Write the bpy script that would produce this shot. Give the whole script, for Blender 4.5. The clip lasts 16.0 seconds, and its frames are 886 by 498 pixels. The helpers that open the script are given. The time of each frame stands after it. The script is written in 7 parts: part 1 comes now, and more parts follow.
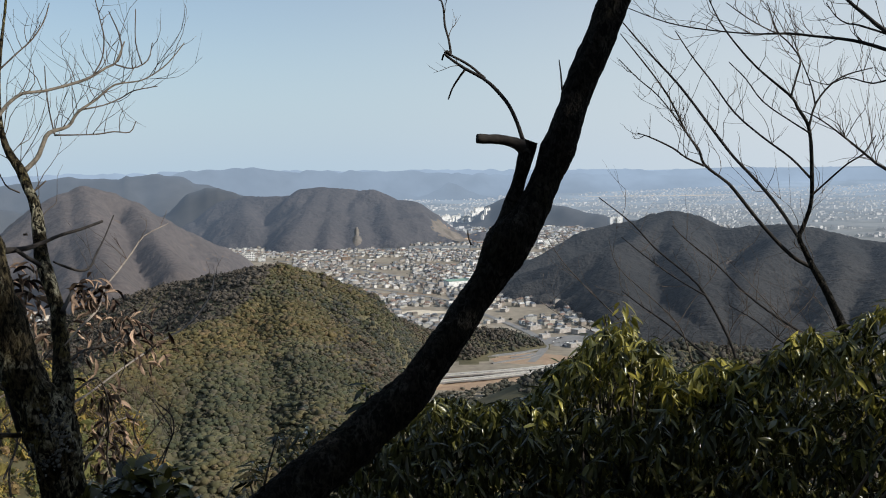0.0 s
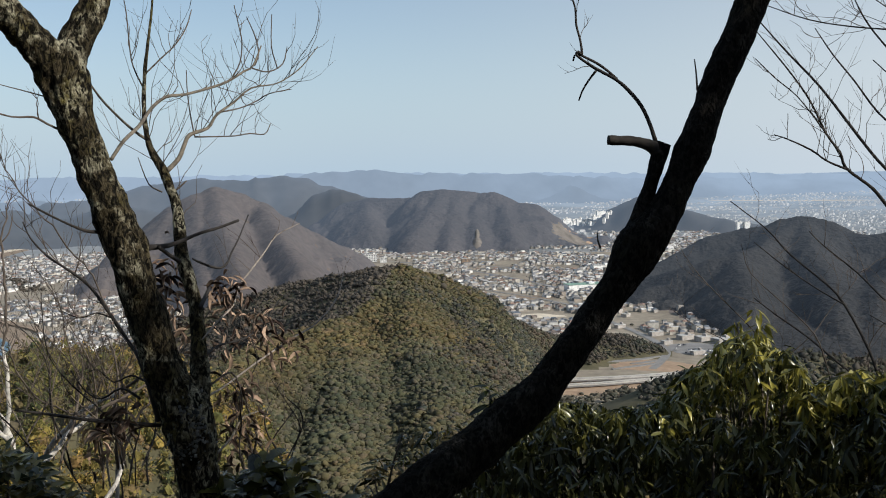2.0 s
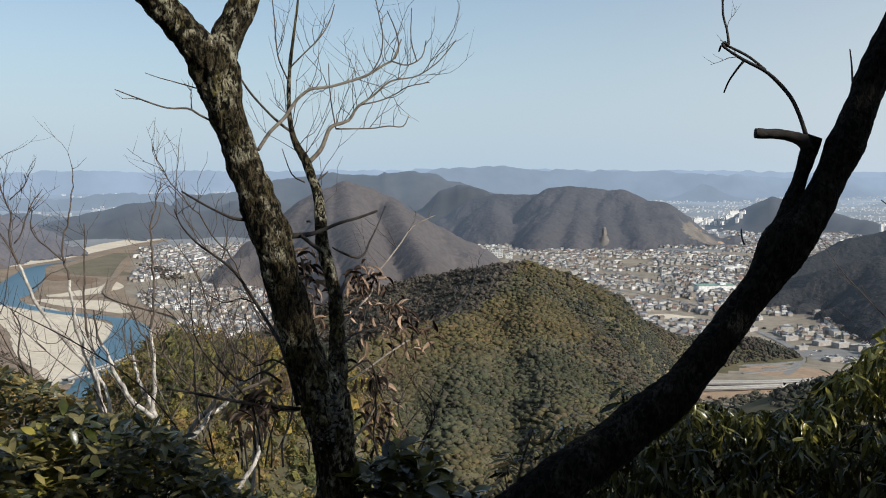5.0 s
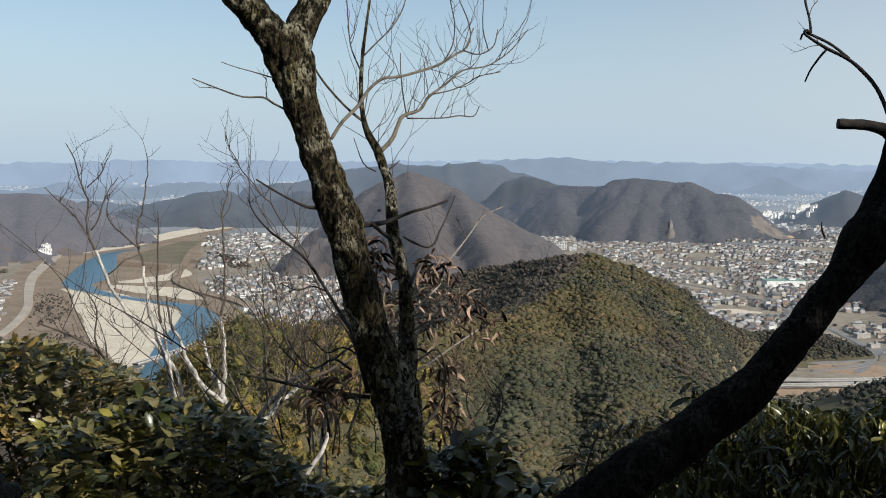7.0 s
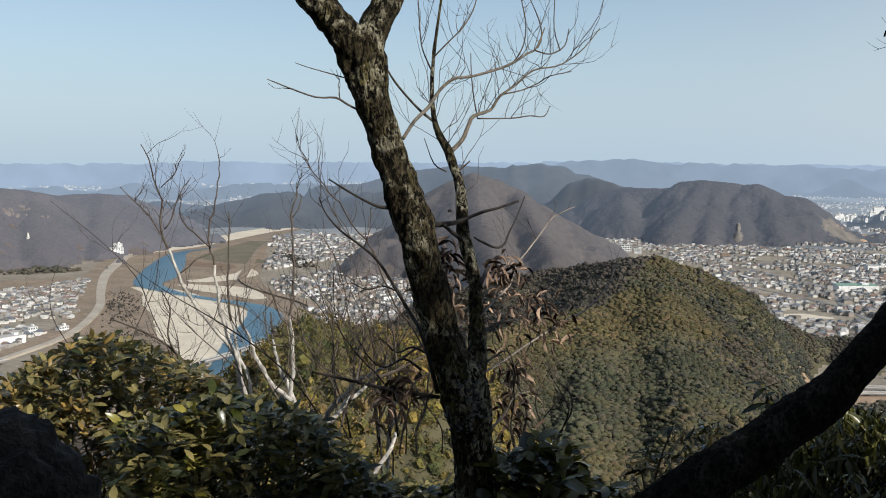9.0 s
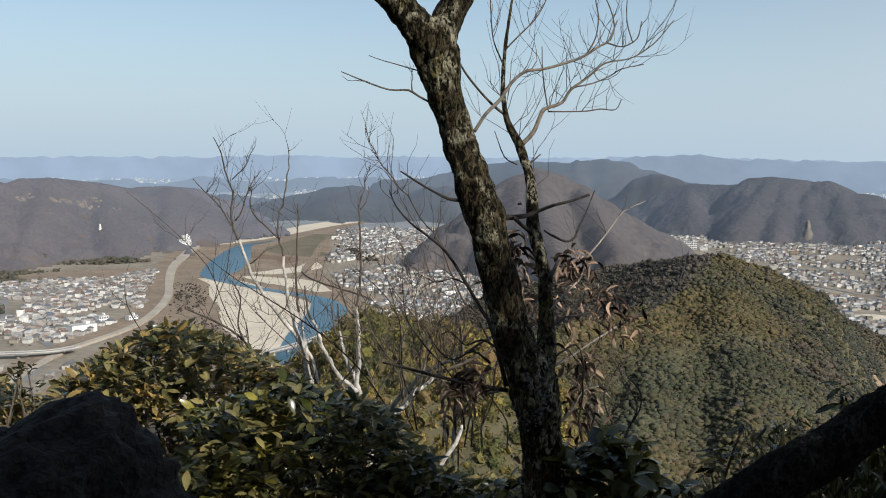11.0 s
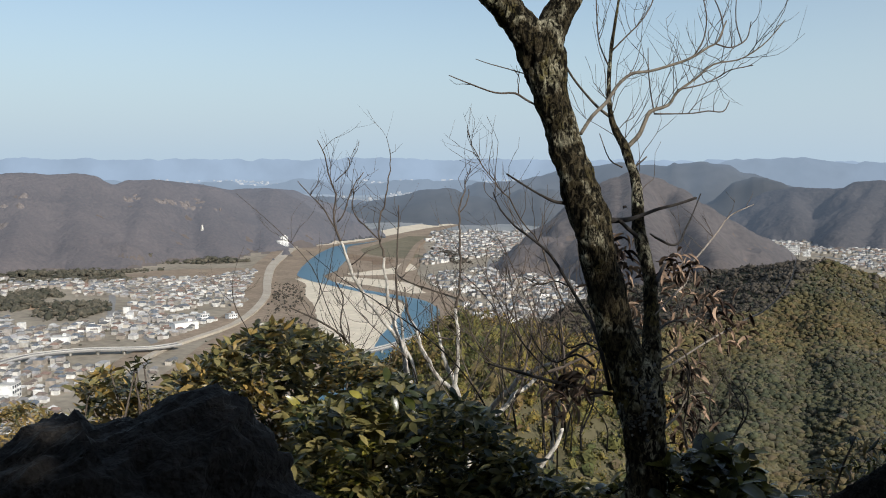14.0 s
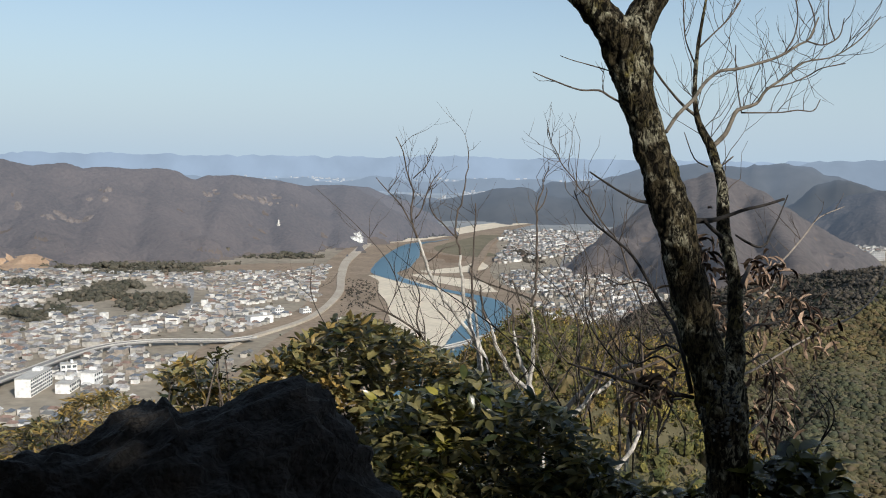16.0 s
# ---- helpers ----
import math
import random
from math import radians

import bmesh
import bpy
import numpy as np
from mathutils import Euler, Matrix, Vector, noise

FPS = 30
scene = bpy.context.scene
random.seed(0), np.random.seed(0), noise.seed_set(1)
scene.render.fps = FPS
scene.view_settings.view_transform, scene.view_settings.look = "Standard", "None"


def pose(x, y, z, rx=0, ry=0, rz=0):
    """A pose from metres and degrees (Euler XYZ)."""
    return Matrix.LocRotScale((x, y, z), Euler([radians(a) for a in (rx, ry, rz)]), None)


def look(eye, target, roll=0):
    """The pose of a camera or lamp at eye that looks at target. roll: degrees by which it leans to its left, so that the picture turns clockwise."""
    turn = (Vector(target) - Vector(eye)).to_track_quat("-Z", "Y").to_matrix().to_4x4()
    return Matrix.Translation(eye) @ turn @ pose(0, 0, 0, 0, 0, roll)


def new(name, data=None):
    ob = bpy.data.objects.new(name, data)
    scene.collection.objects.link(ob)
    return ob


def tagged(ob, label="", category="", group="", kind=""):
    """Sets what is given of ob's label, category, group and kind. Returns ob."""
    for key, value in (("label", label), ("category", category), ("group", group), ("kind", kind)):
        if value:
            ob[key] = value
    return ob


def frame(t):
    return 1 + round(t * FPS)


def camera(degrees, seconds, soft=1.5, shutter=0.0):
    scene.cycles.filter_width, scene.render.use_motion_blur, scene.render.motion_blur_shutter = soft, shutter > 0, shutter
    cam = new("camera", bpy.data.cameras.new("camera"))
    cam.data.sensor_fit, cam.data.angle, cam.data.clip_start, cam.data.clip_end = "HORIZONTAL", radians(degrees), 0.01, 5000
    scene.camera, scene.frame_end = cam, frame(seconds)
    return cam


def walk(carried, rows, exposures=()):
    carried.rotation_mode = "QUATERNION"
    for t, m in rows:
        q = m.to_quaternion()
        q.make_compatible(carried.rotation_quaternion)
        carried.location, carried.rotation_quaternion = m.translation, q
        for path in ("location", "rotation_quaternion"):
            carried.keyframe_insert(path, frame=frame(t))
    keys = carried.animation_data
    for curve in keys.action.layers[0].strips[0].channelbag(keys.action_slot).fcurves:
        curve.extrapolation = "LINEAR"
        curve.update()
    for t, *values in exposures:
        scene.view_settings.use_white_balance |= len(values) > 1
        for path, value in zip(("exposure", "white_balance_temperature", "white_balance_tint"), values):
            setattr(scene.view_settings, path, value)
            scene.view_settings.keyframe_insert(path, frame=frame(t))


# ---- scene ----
cam = camera(48.7, 16.0, soft=1.0)
PATH = [
    (0, (0.069, 0.515, 200.016), (0.055, 2.507, 199.842), -1.2),
    (0.5, (0.056, 0.523, 200.014), (-0.04, 2.513, 199.842), -0.9),
    (1, (0.051, 0.525, 200.014), (-0.107, 2.511, 199.843), -0.8),
    (1.5, (0.049, 0.528, 200.014), (-0.16, 2.51, 199.847), -1.2),
    (2, (0.041, 0.527, 200.013), (-0.217, 2.503, 199.849), -1.0),
    (2.5, (0.032, 0.528, 200.012), (-0.273, 2.497, 199.847), -0.8),
    (3, (0.021, 0.53, 200.008), (-0.334, 2.491, 199.841), -0.8),
    (3.5, (0.015, 0.524, 200.009), (-0.382, 2.477, 199.841), -0.7),
    (4, (0.011, 0.524, 200.006), (-0.425, 2.468, 199.841), -0.6),
    (6.5, (-0.015, 0.52, 199.997), (-0.62, 2.418, 199.814), -0.3),
    (7, (-0.024, 0.525, 199.996), (-0.657, 2.413, 199.81), -0.2),
    (7.5, (-0.027, 0.522, 199.996), (-0.689, 2.4, 199.808), -0.3),
    (8, (-0.032, 0.525, 199.991), (-0.724, 2.392, 199.805), -0.3),
    (8.5, (-0.041, 0.525, 199.992), (-0.765, 2.38, 199.809), -0.3),
    (11, (-0.074, 0.512, 199.984), (-0.944, 2.302, 199.791), 0.1),
    (11.5, (-0.066, 0.484, 199.988), (-0.971, 2.257, 199.796), -0.3),
    (12, (-0.079, 0.491, 199.981), (-1.021, 2.246, 199.793), -0.3),
    (12.5, (-0.08, 0.471, 199.987), (-1.05, 2.21, 199.8), 0.1),
    (13, (-0.091, 0.481, 199.983), (-1.085, 2.206, 199.796), -0.1),
    (13.5, (-0.102, 0.49, 199.981), (-1.119, 2.202, 199.795), 0.2),
    (14, (-0.097, 0.475, 199.984), (-1.135, 2.174, 199.796), 0.1),
    (14.5, (-0.112, 0.502, 199.976), (-1.173, 2.186, 199.784), 0.6),
    (15, (-0.117, 0.493, 199.978), (-1.213, 2.154, 199.786), 0.6),
    (15.5, (-0.12, 0.494, 199.974), (-1.25, 2.133, 199.783), 0.6),
    (16, (-0.122, 0.468, 199.978), (-1.284, 2.085, 199.786), 0.7),
]
walk(cam, [(t, look(eye, target, roll)) for t, eye, target, roll in PATH])

# ---- world, sun ----
SUN_AZ, SUN_EL = 111.0, 31.0          # bearing clockwise from +y, height, degrees
world = bpy.data.worlds.new("sky")
scene.world = world
world.use_nodes = True
wn = world.node_tree.nodes
wl = world.node_tree.links
sky = wn.new("ShaderNodeTexSky")
sky.sky_type = "NISHITA"
sky.sun_disc = False
sky.sun_elevation, sky.sun_rotation = radians(SUN_EL), radians(SUN_AZ)
sky.altitude, sky.air_density, sky.dust_density, sky.ozone_density = 250, 1.0, 0.9, 1.5
dim, where, split, band, veil = wn.new("ShaderNodeVectorMath"), wn.new("ShaderNodeTexCoord"), wn.new("ShaderNodeSeparateXYZ"), wn.new("ShaderNodeMapRange"), wn.new("ShaderNodeMix")
dim.operation, dim.inputs["Scale"].default_value = "SCALE", 0.113
wl.new(sky.outputs[0], dim.inputs[0])
# thin winter haze all round the horizon
wl.new(where.outputs["Generated"], split.inputs[0])
wl.new(split.outputs["Z"], band.inputs["Value"])
band.interpolation_type = "SMOOTHSTEP"
for socket, value in (("From Min", -0.02), ("From Max", 0.19), ("To Min", 0.92), ("To Max", 0.28)):
    band.inputs[socket].default_value = value
veil.data_type = "RGBA"
veil.inputs["B"].default_value = (0.470, 0.610, 0.745, 1)
wl.new(band.outputs[0], veil.inputs["Factor"])
wl.new(dim.outputs[0], veil.inputs["A"])
# the haze is whiter and brighter on the sun's side
toward, side, low, share, glare = wn.new("ShaderNodeVectorMath"), wn.new("ShaderNodeMapRange"), wn.new("ShaderNodeMapRange"), wn.new("ShaderNodeMath"), wn.new("ShaderNodeMix")
toward.operation = "DOT_PRODUCT"
toward.inputs[1].default_value = (math.sin(radians(SUN_AZ)) * math.cos(radians(SUN_EL)), math.cos(radians(SUN_AZ)) * math.cos(radians(SUN_EL)), math.sin(radians(SUN_EL)))
wl.new(where.outputs["Generated"], toward.inputs[0])
wl.new(toward.outputs["Value"], side.inputs["Value"])
wl.new(split.outputs["Z"], low.inputs["Value"])
for node, values in ((side, (-0.5, 0.16, 0.0, 0.68)), (low, (0.0, 0.45, 1.0, 0.0))):
    node.interpolation_type = "SMOOTHSTEP"
    for socket, value in zip(("From Min", "From Max", "To Min", "To Max"), values):
        node.inputs[socket].default_value = value
share.operation = "MULTIPLY"
wl.new(side.outputs[0], share.inputs[0])
wl.new(low.outputs[0], share.inputs[1])
glare.data_type = "RGBA"
glare.inputs["B"].default_value = (0.715, 0.75, 0.785, 1)
wl.new(share.outputs[0], glare.inputs["Factor"])
wl.new(veil.outputs["Result"], glare.inputs["A"])
wl.new(glare.outputs["Result"], wn["Background"].inputs[0])
wn["Background"].inputs[1].default_value = 1.0
sun = new("sun", bpy.data.lights.new("sun", "SUN"))
sun.data.energy, sun.data.angle, sun.data.color = 5.0, radians(0.53), (1.0, 0.96, 0.89)
sun_way = Vector((math.sin(radians(SUN_AZ)) * math.cos(radians(SUN_EL)), math.cos(radians(SUN_AZ)) * math.cos(radians(SUN_EL)), math.sin(radians(SUN_EL))))
sun.matrix_world = look(sun_way * 50 + Vector((0, 0, 260)), (0, 0, 260))


# ---- materials ----
def surface(name, dark, light, scale=1.0, fine=None, rough=0.85, bump=0.0, dist=0.02, spread=None, metal=0.0, spec=0.3, mid=0.5, trans=0.0, vary=0.9):
    """A surface whose colour drifts between two tones at two scales. spread: 'island' or 'object' shifts each piece's tone."""
    m = bpy.data.materials.new(name)
    m.use_nodes = True
    n, l = m.node_tree.nodes, m.node_tree.links
    b = n["Principled BSDF"]
    b.inputs["Roughness"].default_value, b.inputs["Metallic"].default_value = rough, metal
    b.inputs["Specular IOR Level"].default_value = spec
    geo = n.new("ShaderNodeNewGeometry")
    a, c = n.new("ShaderNodeTexNoise"), n.new("ShaderNodeTexNoise")
    a.inputs["Scale"].default_value, a.inputs["Detail"].default_value = scale, 4
    c.inputs["Scale"].default_value, c.inputs["Detail"].default_value = (fine or scale * 9), 5
    for t in (a, c):
        l.new(geo.outputs["Position"], t.inputs["Vector"])
    mix = n.new("ShaderNodeMath")
    mix.operation = "ADD"
    l.new(a.outputs["Fac"], mix.inputs[0])
    l.new(c.outputs["Fac"], mix.inputs[1])
    last = mix
    if spread:
        r = n.new("ShaderNodeObjectInfo") if spread == "object" else geo
        mul = n.new("ShaderNodeMath")
        mul.operation = "MULTIPLY_ADD"
        l.new(r.outputs["Random" if spread == "object" else "Random Per Island"], mul.inputs[0])
        mul.inputs[1].default_value = vary
        l.new(mix.outputs[0], mul.inputs[2])
        sub = n.new("ShaderNodeMath")
        sub.operation = "SUBTRACT"
        l.new(mul.outputs[0], sub.inputs[0])
        sub.inputs[1].default_value = vary / 2
        last = sub
    ramp = n.new("ShaderNodeMapRange")
    ramp.inputs["From Min"].default_value, ramp.inputs["From Max"].default_value = 0.55 + (mid - 0.5), 1.45 + (mid - 0.5)
    l.new(last.outputs[0], ramp.inputs["Value"])
    col = n.new("ShaderNodeMix")
    col.data_type = "RGBA"
    col.inputs["A"].default_value, col.inputs["B"].default_value = (*dark, 1), (*light, 1)
    l.new(ramp.outputs[0], col.inputs["Factor"])
    l.new(col.outputs["Result"], b.inputs["Base Color"])
    if bump:
        bp = n.new("ShaderNodeBump")
        bp.inputs["Strength"].default_value, bp.inputs["Distance"].default_value = bump, dist
        l.new(c.outputs["Fac"], bp.inputs["Height"])
        l.new(bp.outputs[0], b.inputs["Normal"])
    if trans:
        tr = n.new("ShaderNodeBsdfTranslucent")
        l.new(col.outputs["Result"], tr.inputs["Color"])
        ms = n.new("ShaderNodeMixShader")
        ms.inputs[0].default_value = trans
        l.new(b.outputs[0], ms.inputs[1])
        l.new(tr.outputs[0], ms.inputs[2])
        l.new(ms.outputs[0], n["Material Output"].inputs[0])
    return m


def palette(name, tones, rough=0.8, spread="island", spec=0.3, grain=0.3, soil=0.25, zone=None):
    """Each piece takes one of several tones, weathered by a noise."""
    m = bpy.data.materials.new(name)
    m.use_nodes = True
    n, l = m.node_tree.nodes, m.node_tree.links
    b = n["Principled BSDF"]
    b.inputs["Roughness"].default_value, b.inputs["Specular IOR Level"].default_value = rough, spec
    r = n.new("ShaderNodeObjectInfo") if spread == "object" else n.new("ShaderNodeNewGeometry")
    ramp = n.new("ShaderNodeValToRGB")
    ramp.color_ramp.interpolation = "CONSTANT"
    while len(ramp.color_ramp.elements) < len(tones):
        ramp.color_ramp.elements.new(0.5)
    for i, (e, c) in enumerate(zip(ramp.color_ramp.elements, tones)):
        e.position, e.color = i / len(tones), (*c, 1)
    l.new(r.outputs["Random" if spread == "object" else "Random Per Island"], ramp.inputs[0])
    geo, t = n.new("ShaderNodeNewGeometry"), n.new("ShaderNodeTexNoise")
    t.inputs["Scale"].default_value, t.inputs["Detail"].default_value = grain, 5
    l.new(geo.outputs["Position"], t.inputs["Vector"])
    mp = n.new("ShaderNodeMapRange")
    mp.inputs["To Min"].default_value, mp.inputs["To Max"].default_value = 1 - soil, 1 + soil
    mp.inputs["From Min"].default_value, mp.inputs["From Max"].default_value = 0.3, 0.7
    l.new(t.outputs["Fac"], mp.inputs["Value"])
    mul = n.new("ShaderNodeMix")
    mul.data_type, mul.blend_type = "RGBA", "MULTIPLY"
    mul.inputs["Factor"].default_value = 1
    l.new(ramp.outputs[0], mul.inputs["A"])
    l.new(mp.outputs[0], mul.inputs["B"])
    last = mul
    if zone:
        # broad stands of one kind or another
        cool, warm, size = zone
        wide, pick, tint, last = n.new("ShaderNodeTexNoise"), n.new("ShaderNodeMapRange"), n.new("ShaderNodeMix"), n.new("ShaderNodeMix")
        wide.inputs["Scale"].default_value, wide.inputs["Detail"].default_value = size, 6
        l.new(geo.outputs["Position"], wide.inputs["Vector"])
        pick.inputs["From Min"].default_value, pick.inputs["From Max"].default_value = 0.4, 0.6
        l.new(wide.outputs["Fac"], pick.inputs["Value"])
        tint.data_type = last.data_type = "RGBA"
        last.blend_type = "MULTIPLY"
        last.inputs["Factor"].default_value = 1
        tint.inputs["A"].default_value, tint.inputs["B"].default_value = (*cool, 1), (*warm, 1)
        l.new(pick.outputs[0], tint.inputs["Factor"])
        l.new(mul.outputs["Result"], last.inputs["A"])
        l.new(tint.outputs["Result"], last.inputs["B"])
    l.new(last.outputs["Result"], b.inputs["Base Color"])
    return m


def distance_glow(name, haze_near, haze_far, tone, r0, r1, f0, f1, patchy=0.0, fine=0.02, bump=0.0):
    """The plain far distance: ground tone mixed with painted haze, an emission that grows outwards."""
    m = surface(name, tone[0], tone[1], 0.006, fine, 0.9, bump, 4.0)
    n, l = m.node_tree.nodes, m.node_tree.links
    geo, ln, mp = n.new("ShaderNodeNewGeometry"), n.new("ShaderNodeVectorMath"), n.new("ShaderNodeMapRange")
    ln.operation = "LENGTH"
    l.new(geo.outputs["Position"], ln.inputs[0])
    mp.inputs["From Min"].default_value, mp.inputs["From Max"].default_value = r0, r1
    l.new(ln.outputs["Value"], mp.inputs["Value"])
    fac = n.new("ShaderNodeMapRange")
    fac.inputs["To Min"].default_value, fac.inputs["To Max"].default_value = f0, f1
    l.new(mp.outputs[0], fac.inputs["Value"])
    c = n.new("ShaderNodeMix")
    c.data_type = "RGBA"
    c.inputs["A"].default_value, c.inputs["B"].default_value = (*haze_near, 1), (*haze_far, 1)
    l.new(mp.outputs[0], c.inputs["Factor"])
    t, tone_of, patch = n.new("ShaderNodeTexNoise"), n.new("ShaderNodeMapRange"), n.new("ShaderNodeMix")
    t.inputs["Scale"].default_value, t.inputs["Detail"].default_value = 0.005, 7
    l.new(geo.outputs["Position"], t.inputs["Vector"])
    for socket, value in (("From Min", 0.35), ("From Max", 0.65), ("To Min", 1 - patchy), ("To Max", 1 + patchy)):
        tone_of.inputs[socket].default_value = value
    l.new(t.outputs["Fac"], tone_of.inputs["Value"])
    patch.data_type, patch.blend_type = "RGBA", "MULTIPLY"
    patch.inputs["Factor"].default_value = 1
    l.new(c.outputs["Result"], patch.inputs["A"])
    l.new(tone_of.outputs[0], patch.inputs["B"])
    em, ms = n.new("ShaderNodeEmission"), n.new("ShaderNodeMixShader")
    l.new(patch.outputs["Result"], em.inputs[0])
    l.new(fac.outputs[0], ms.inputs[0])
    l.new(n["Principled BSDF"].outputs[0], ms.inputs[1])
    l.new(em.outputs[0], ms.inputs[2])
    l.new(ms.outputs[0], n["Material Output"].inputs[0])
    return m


M_GROUND = surface("dry fields", (0.14, 0.116, 0.084), (0.36, 0.31, 0.24), 0.012, 0.09, 0.95)
# Far tones carry painted haze: an emission share that grows with distance.
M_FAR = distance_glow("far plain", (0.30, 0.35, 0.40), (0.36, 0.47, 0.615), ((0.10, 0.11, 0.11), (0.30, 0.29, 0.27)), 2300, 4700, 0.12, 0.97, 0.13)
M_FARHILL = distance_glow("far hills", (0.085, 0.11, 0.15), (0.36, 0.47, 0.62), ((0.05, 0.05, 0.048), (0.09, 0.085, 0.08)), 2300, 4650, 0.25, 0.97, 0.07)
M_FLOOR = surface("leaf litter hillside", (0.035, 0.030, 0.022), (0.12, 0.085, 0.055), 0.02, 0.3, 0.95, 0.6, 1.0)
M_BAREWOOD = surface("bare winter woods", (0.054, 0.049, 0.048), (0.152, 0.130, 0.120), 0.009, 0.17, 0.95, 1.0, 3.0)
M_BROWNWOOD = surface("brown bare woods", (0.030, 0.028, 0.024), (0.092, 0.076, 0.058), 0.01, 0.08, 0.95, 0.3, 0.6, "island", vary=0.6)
M_FARWOOD = distance_glow("far bare woods with painted haze", (0.095, 0.12, 0.165), (0.31, 0.41, 0.545), ((0.048, 0.046, 0.047), (0.130, 0.114, 0.108)), 2200, 4650, 0.34, 0.97, 0.0, 0.1, 1.0)
M_RIVERWOOD = distance_glow("purple-brown woods with painted haze", (0.15, 0.158, 0.185), (0.33, 0.43, 0.58), ((0.05, 0.044, 0.044), (0.18, 0.145, 0.132)), 1500, 4650, 0.3, 0.97, 0.0, 0.14, 1.0)
M_CONEWOOD = distance_glow("brown bare woods with painted haze", (0.10, 0.112, 0.14), (0.31, 0.41, 0.545), ((0.050, 0.044, 0.042), (0.160, 0.130, 0.116)), 1200, 4650, 0.16, 0.97, 0.0, 0.1, 0.6)
M_CLEARED = surface("pale cleared ground", (0.115, 0.105, 0.095), (0.21, 0.185, 0.16), 0.05, 0.3, 0.95)
M_EASTWOOD = distance_glow("dark mixed winter woods with painted haze", (0.054, 0.066, 0.088), (0.31, 0.41, 0.545), ((0.011, 0.0128, 0.0142), (0.050, 0.047, 0.044)), 800, 4650, 0.02, 0.97, 0.0, 0.16, 1.0)
M_EVERGREEN = palette("evergreen woods", [(0.072, 0.067, 0.034), (0.056, 0.058, 0.031), (0.088, 0.077, 0.040), (0.076, 0.066, 0.041), (0.060, 0.061, 0.033), (0.094, 0.077, 0.049), (0.070, 0.066, 0.033)], 0.9, grain=0.03, soil=0.3, zone=((0.74, 0.80, 0.82), (1.26, 1.08, 0.84), 0.0095))
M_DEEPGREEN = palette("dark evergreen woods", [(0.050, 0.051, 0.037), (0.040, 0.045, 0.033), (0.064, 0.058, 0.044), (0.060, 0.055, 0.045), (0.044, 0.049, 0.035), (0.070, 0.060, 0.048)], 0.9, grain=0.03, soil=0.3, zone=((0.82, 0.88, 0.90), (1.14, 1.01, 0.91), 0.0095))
M_NEARGREEN = palette("sunlit evergreen canopy", [(0.125, 0.109, 0.034), (0.073, 0.078, 0.029), (0.195, 0.159, 0.044), (0.156, 0.114, 0.055), (0.083, 0.088, 0.031), (0.234, 0.179, 0.055), (0.109, 0.099, 0.034), (0.143, 0.107, 0.068)], 0.85, grain=0.5, soil=0.35, zone=((0.66, 0.72, 0.66), (1.22, 1.04, 0.76), 0.022))
M_DARKWOOD = surface("dark conifer grove", (0.040, 0.042, 0.030), (0.115, 0.100, 0.074), 0.03, 0.4, 0.95, 0.8, 0.6, "island")
M_WATER = surface("blue river water", (0.015, 0.075, 0.11), (0.03, 0.11, 0.16), 0.01, 0.4, 0.3, 0.05, 0.05, None, 0.0, 0.5)
M_SAND = surface("pale river sand", (0.45, 0.385, 0.295), (0.71, 0.62, 0.48), 0.02, 0.12, 0.95)
M_SCRUB = surface("dry riverside scrub", (0.14, 0.106, 0.074), (0.33, 0.25, 0.178), 0.02, 0.15, 0.95, 0.4, 0.5)
M_ROAD = surface("pale asphalt", (0.15, 0.145, 0.14), (0.27, 0.26, 0.245), 0.05, 0.6, 0.9)
M_TRACK = surface("pale gravel track", (0.28, 0.24, 0.19), (0.48, 0.42, 0.34), 0.03, 0.3, 0.95)
M_CONCRETE = surface("concrete", (0.30, 0.29, 0.27), (0.52, 0.50, 0.46), 0.2, 1.5, 0.85)
M_SOIL = surface("bare ochre soil", (0.23, 0.15, 0.095), (0.43, 0.31, 0.21), 0.03, 0.15, 0.95)
M_GRASS = surface("dull green meadow", (0.12, 0.115, 0.065), (0.215, 0.20, 0.115), 0.02, 0.15, 0.95)
M_OLIVEFLOOR = surface("olive undergrowth", (0.060, 0.056, 0.030), (0.13, 0.11, 0.06), 0.02, 0.2, 0.95)
M_HILLFLOOR = surface("leafless hillside floor", (0.085, 0.074, 0.07), (0.175, 0.145, 0.13), 0.006, 0.06, 0.95)
M_CLIFF = surface("bare pale rock", (0.10, 0.088, 0.085), (0.215, 0.190, 0.182), 0.15, 0.6, 0.95, 0.8, 1.0)
WALL_TONES = [(0.40, 0.38, 0.34), (0.58, 0.56, 0.52), (0.30, 0.26, 0.22), (0.46, 0.42, 0.36), (0.24, 0.22, 0.19), (0.68, 0.66, 0.62), (0.36, 0.33, 0.30)]
ROOF_TONES = [(0.12, 0.118, 0.115), (0.18, 0.175, 0.17), (0.25, 0.245, 0.24), (0.16, 0.13, 0.11), (0.32, 0.31, 0.30), (0.22, 0.15, 0.12), (0.46, 0.45, 0.43), (0.13, 0.145, 0.165), (0.14, 0.14, 0.135)]
M_WALL = palette("house walls", WALL_TONES)
M_ROOF = palette("house roofs", ROOF_TONES, 0.85)
M_WHITE = palette("pale building walls", [(0.70, 0.68, 0.64), (0.62, 0.59, 0.54), (0.74, 0.73, 0.70)], 0.8)
# Far walls and roofs have the same haze glow painted in.
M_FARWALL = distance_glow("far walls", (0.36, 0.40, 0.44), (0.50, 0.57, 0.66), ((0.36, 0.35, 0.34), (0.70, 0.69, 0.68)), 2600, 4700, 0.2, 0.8)
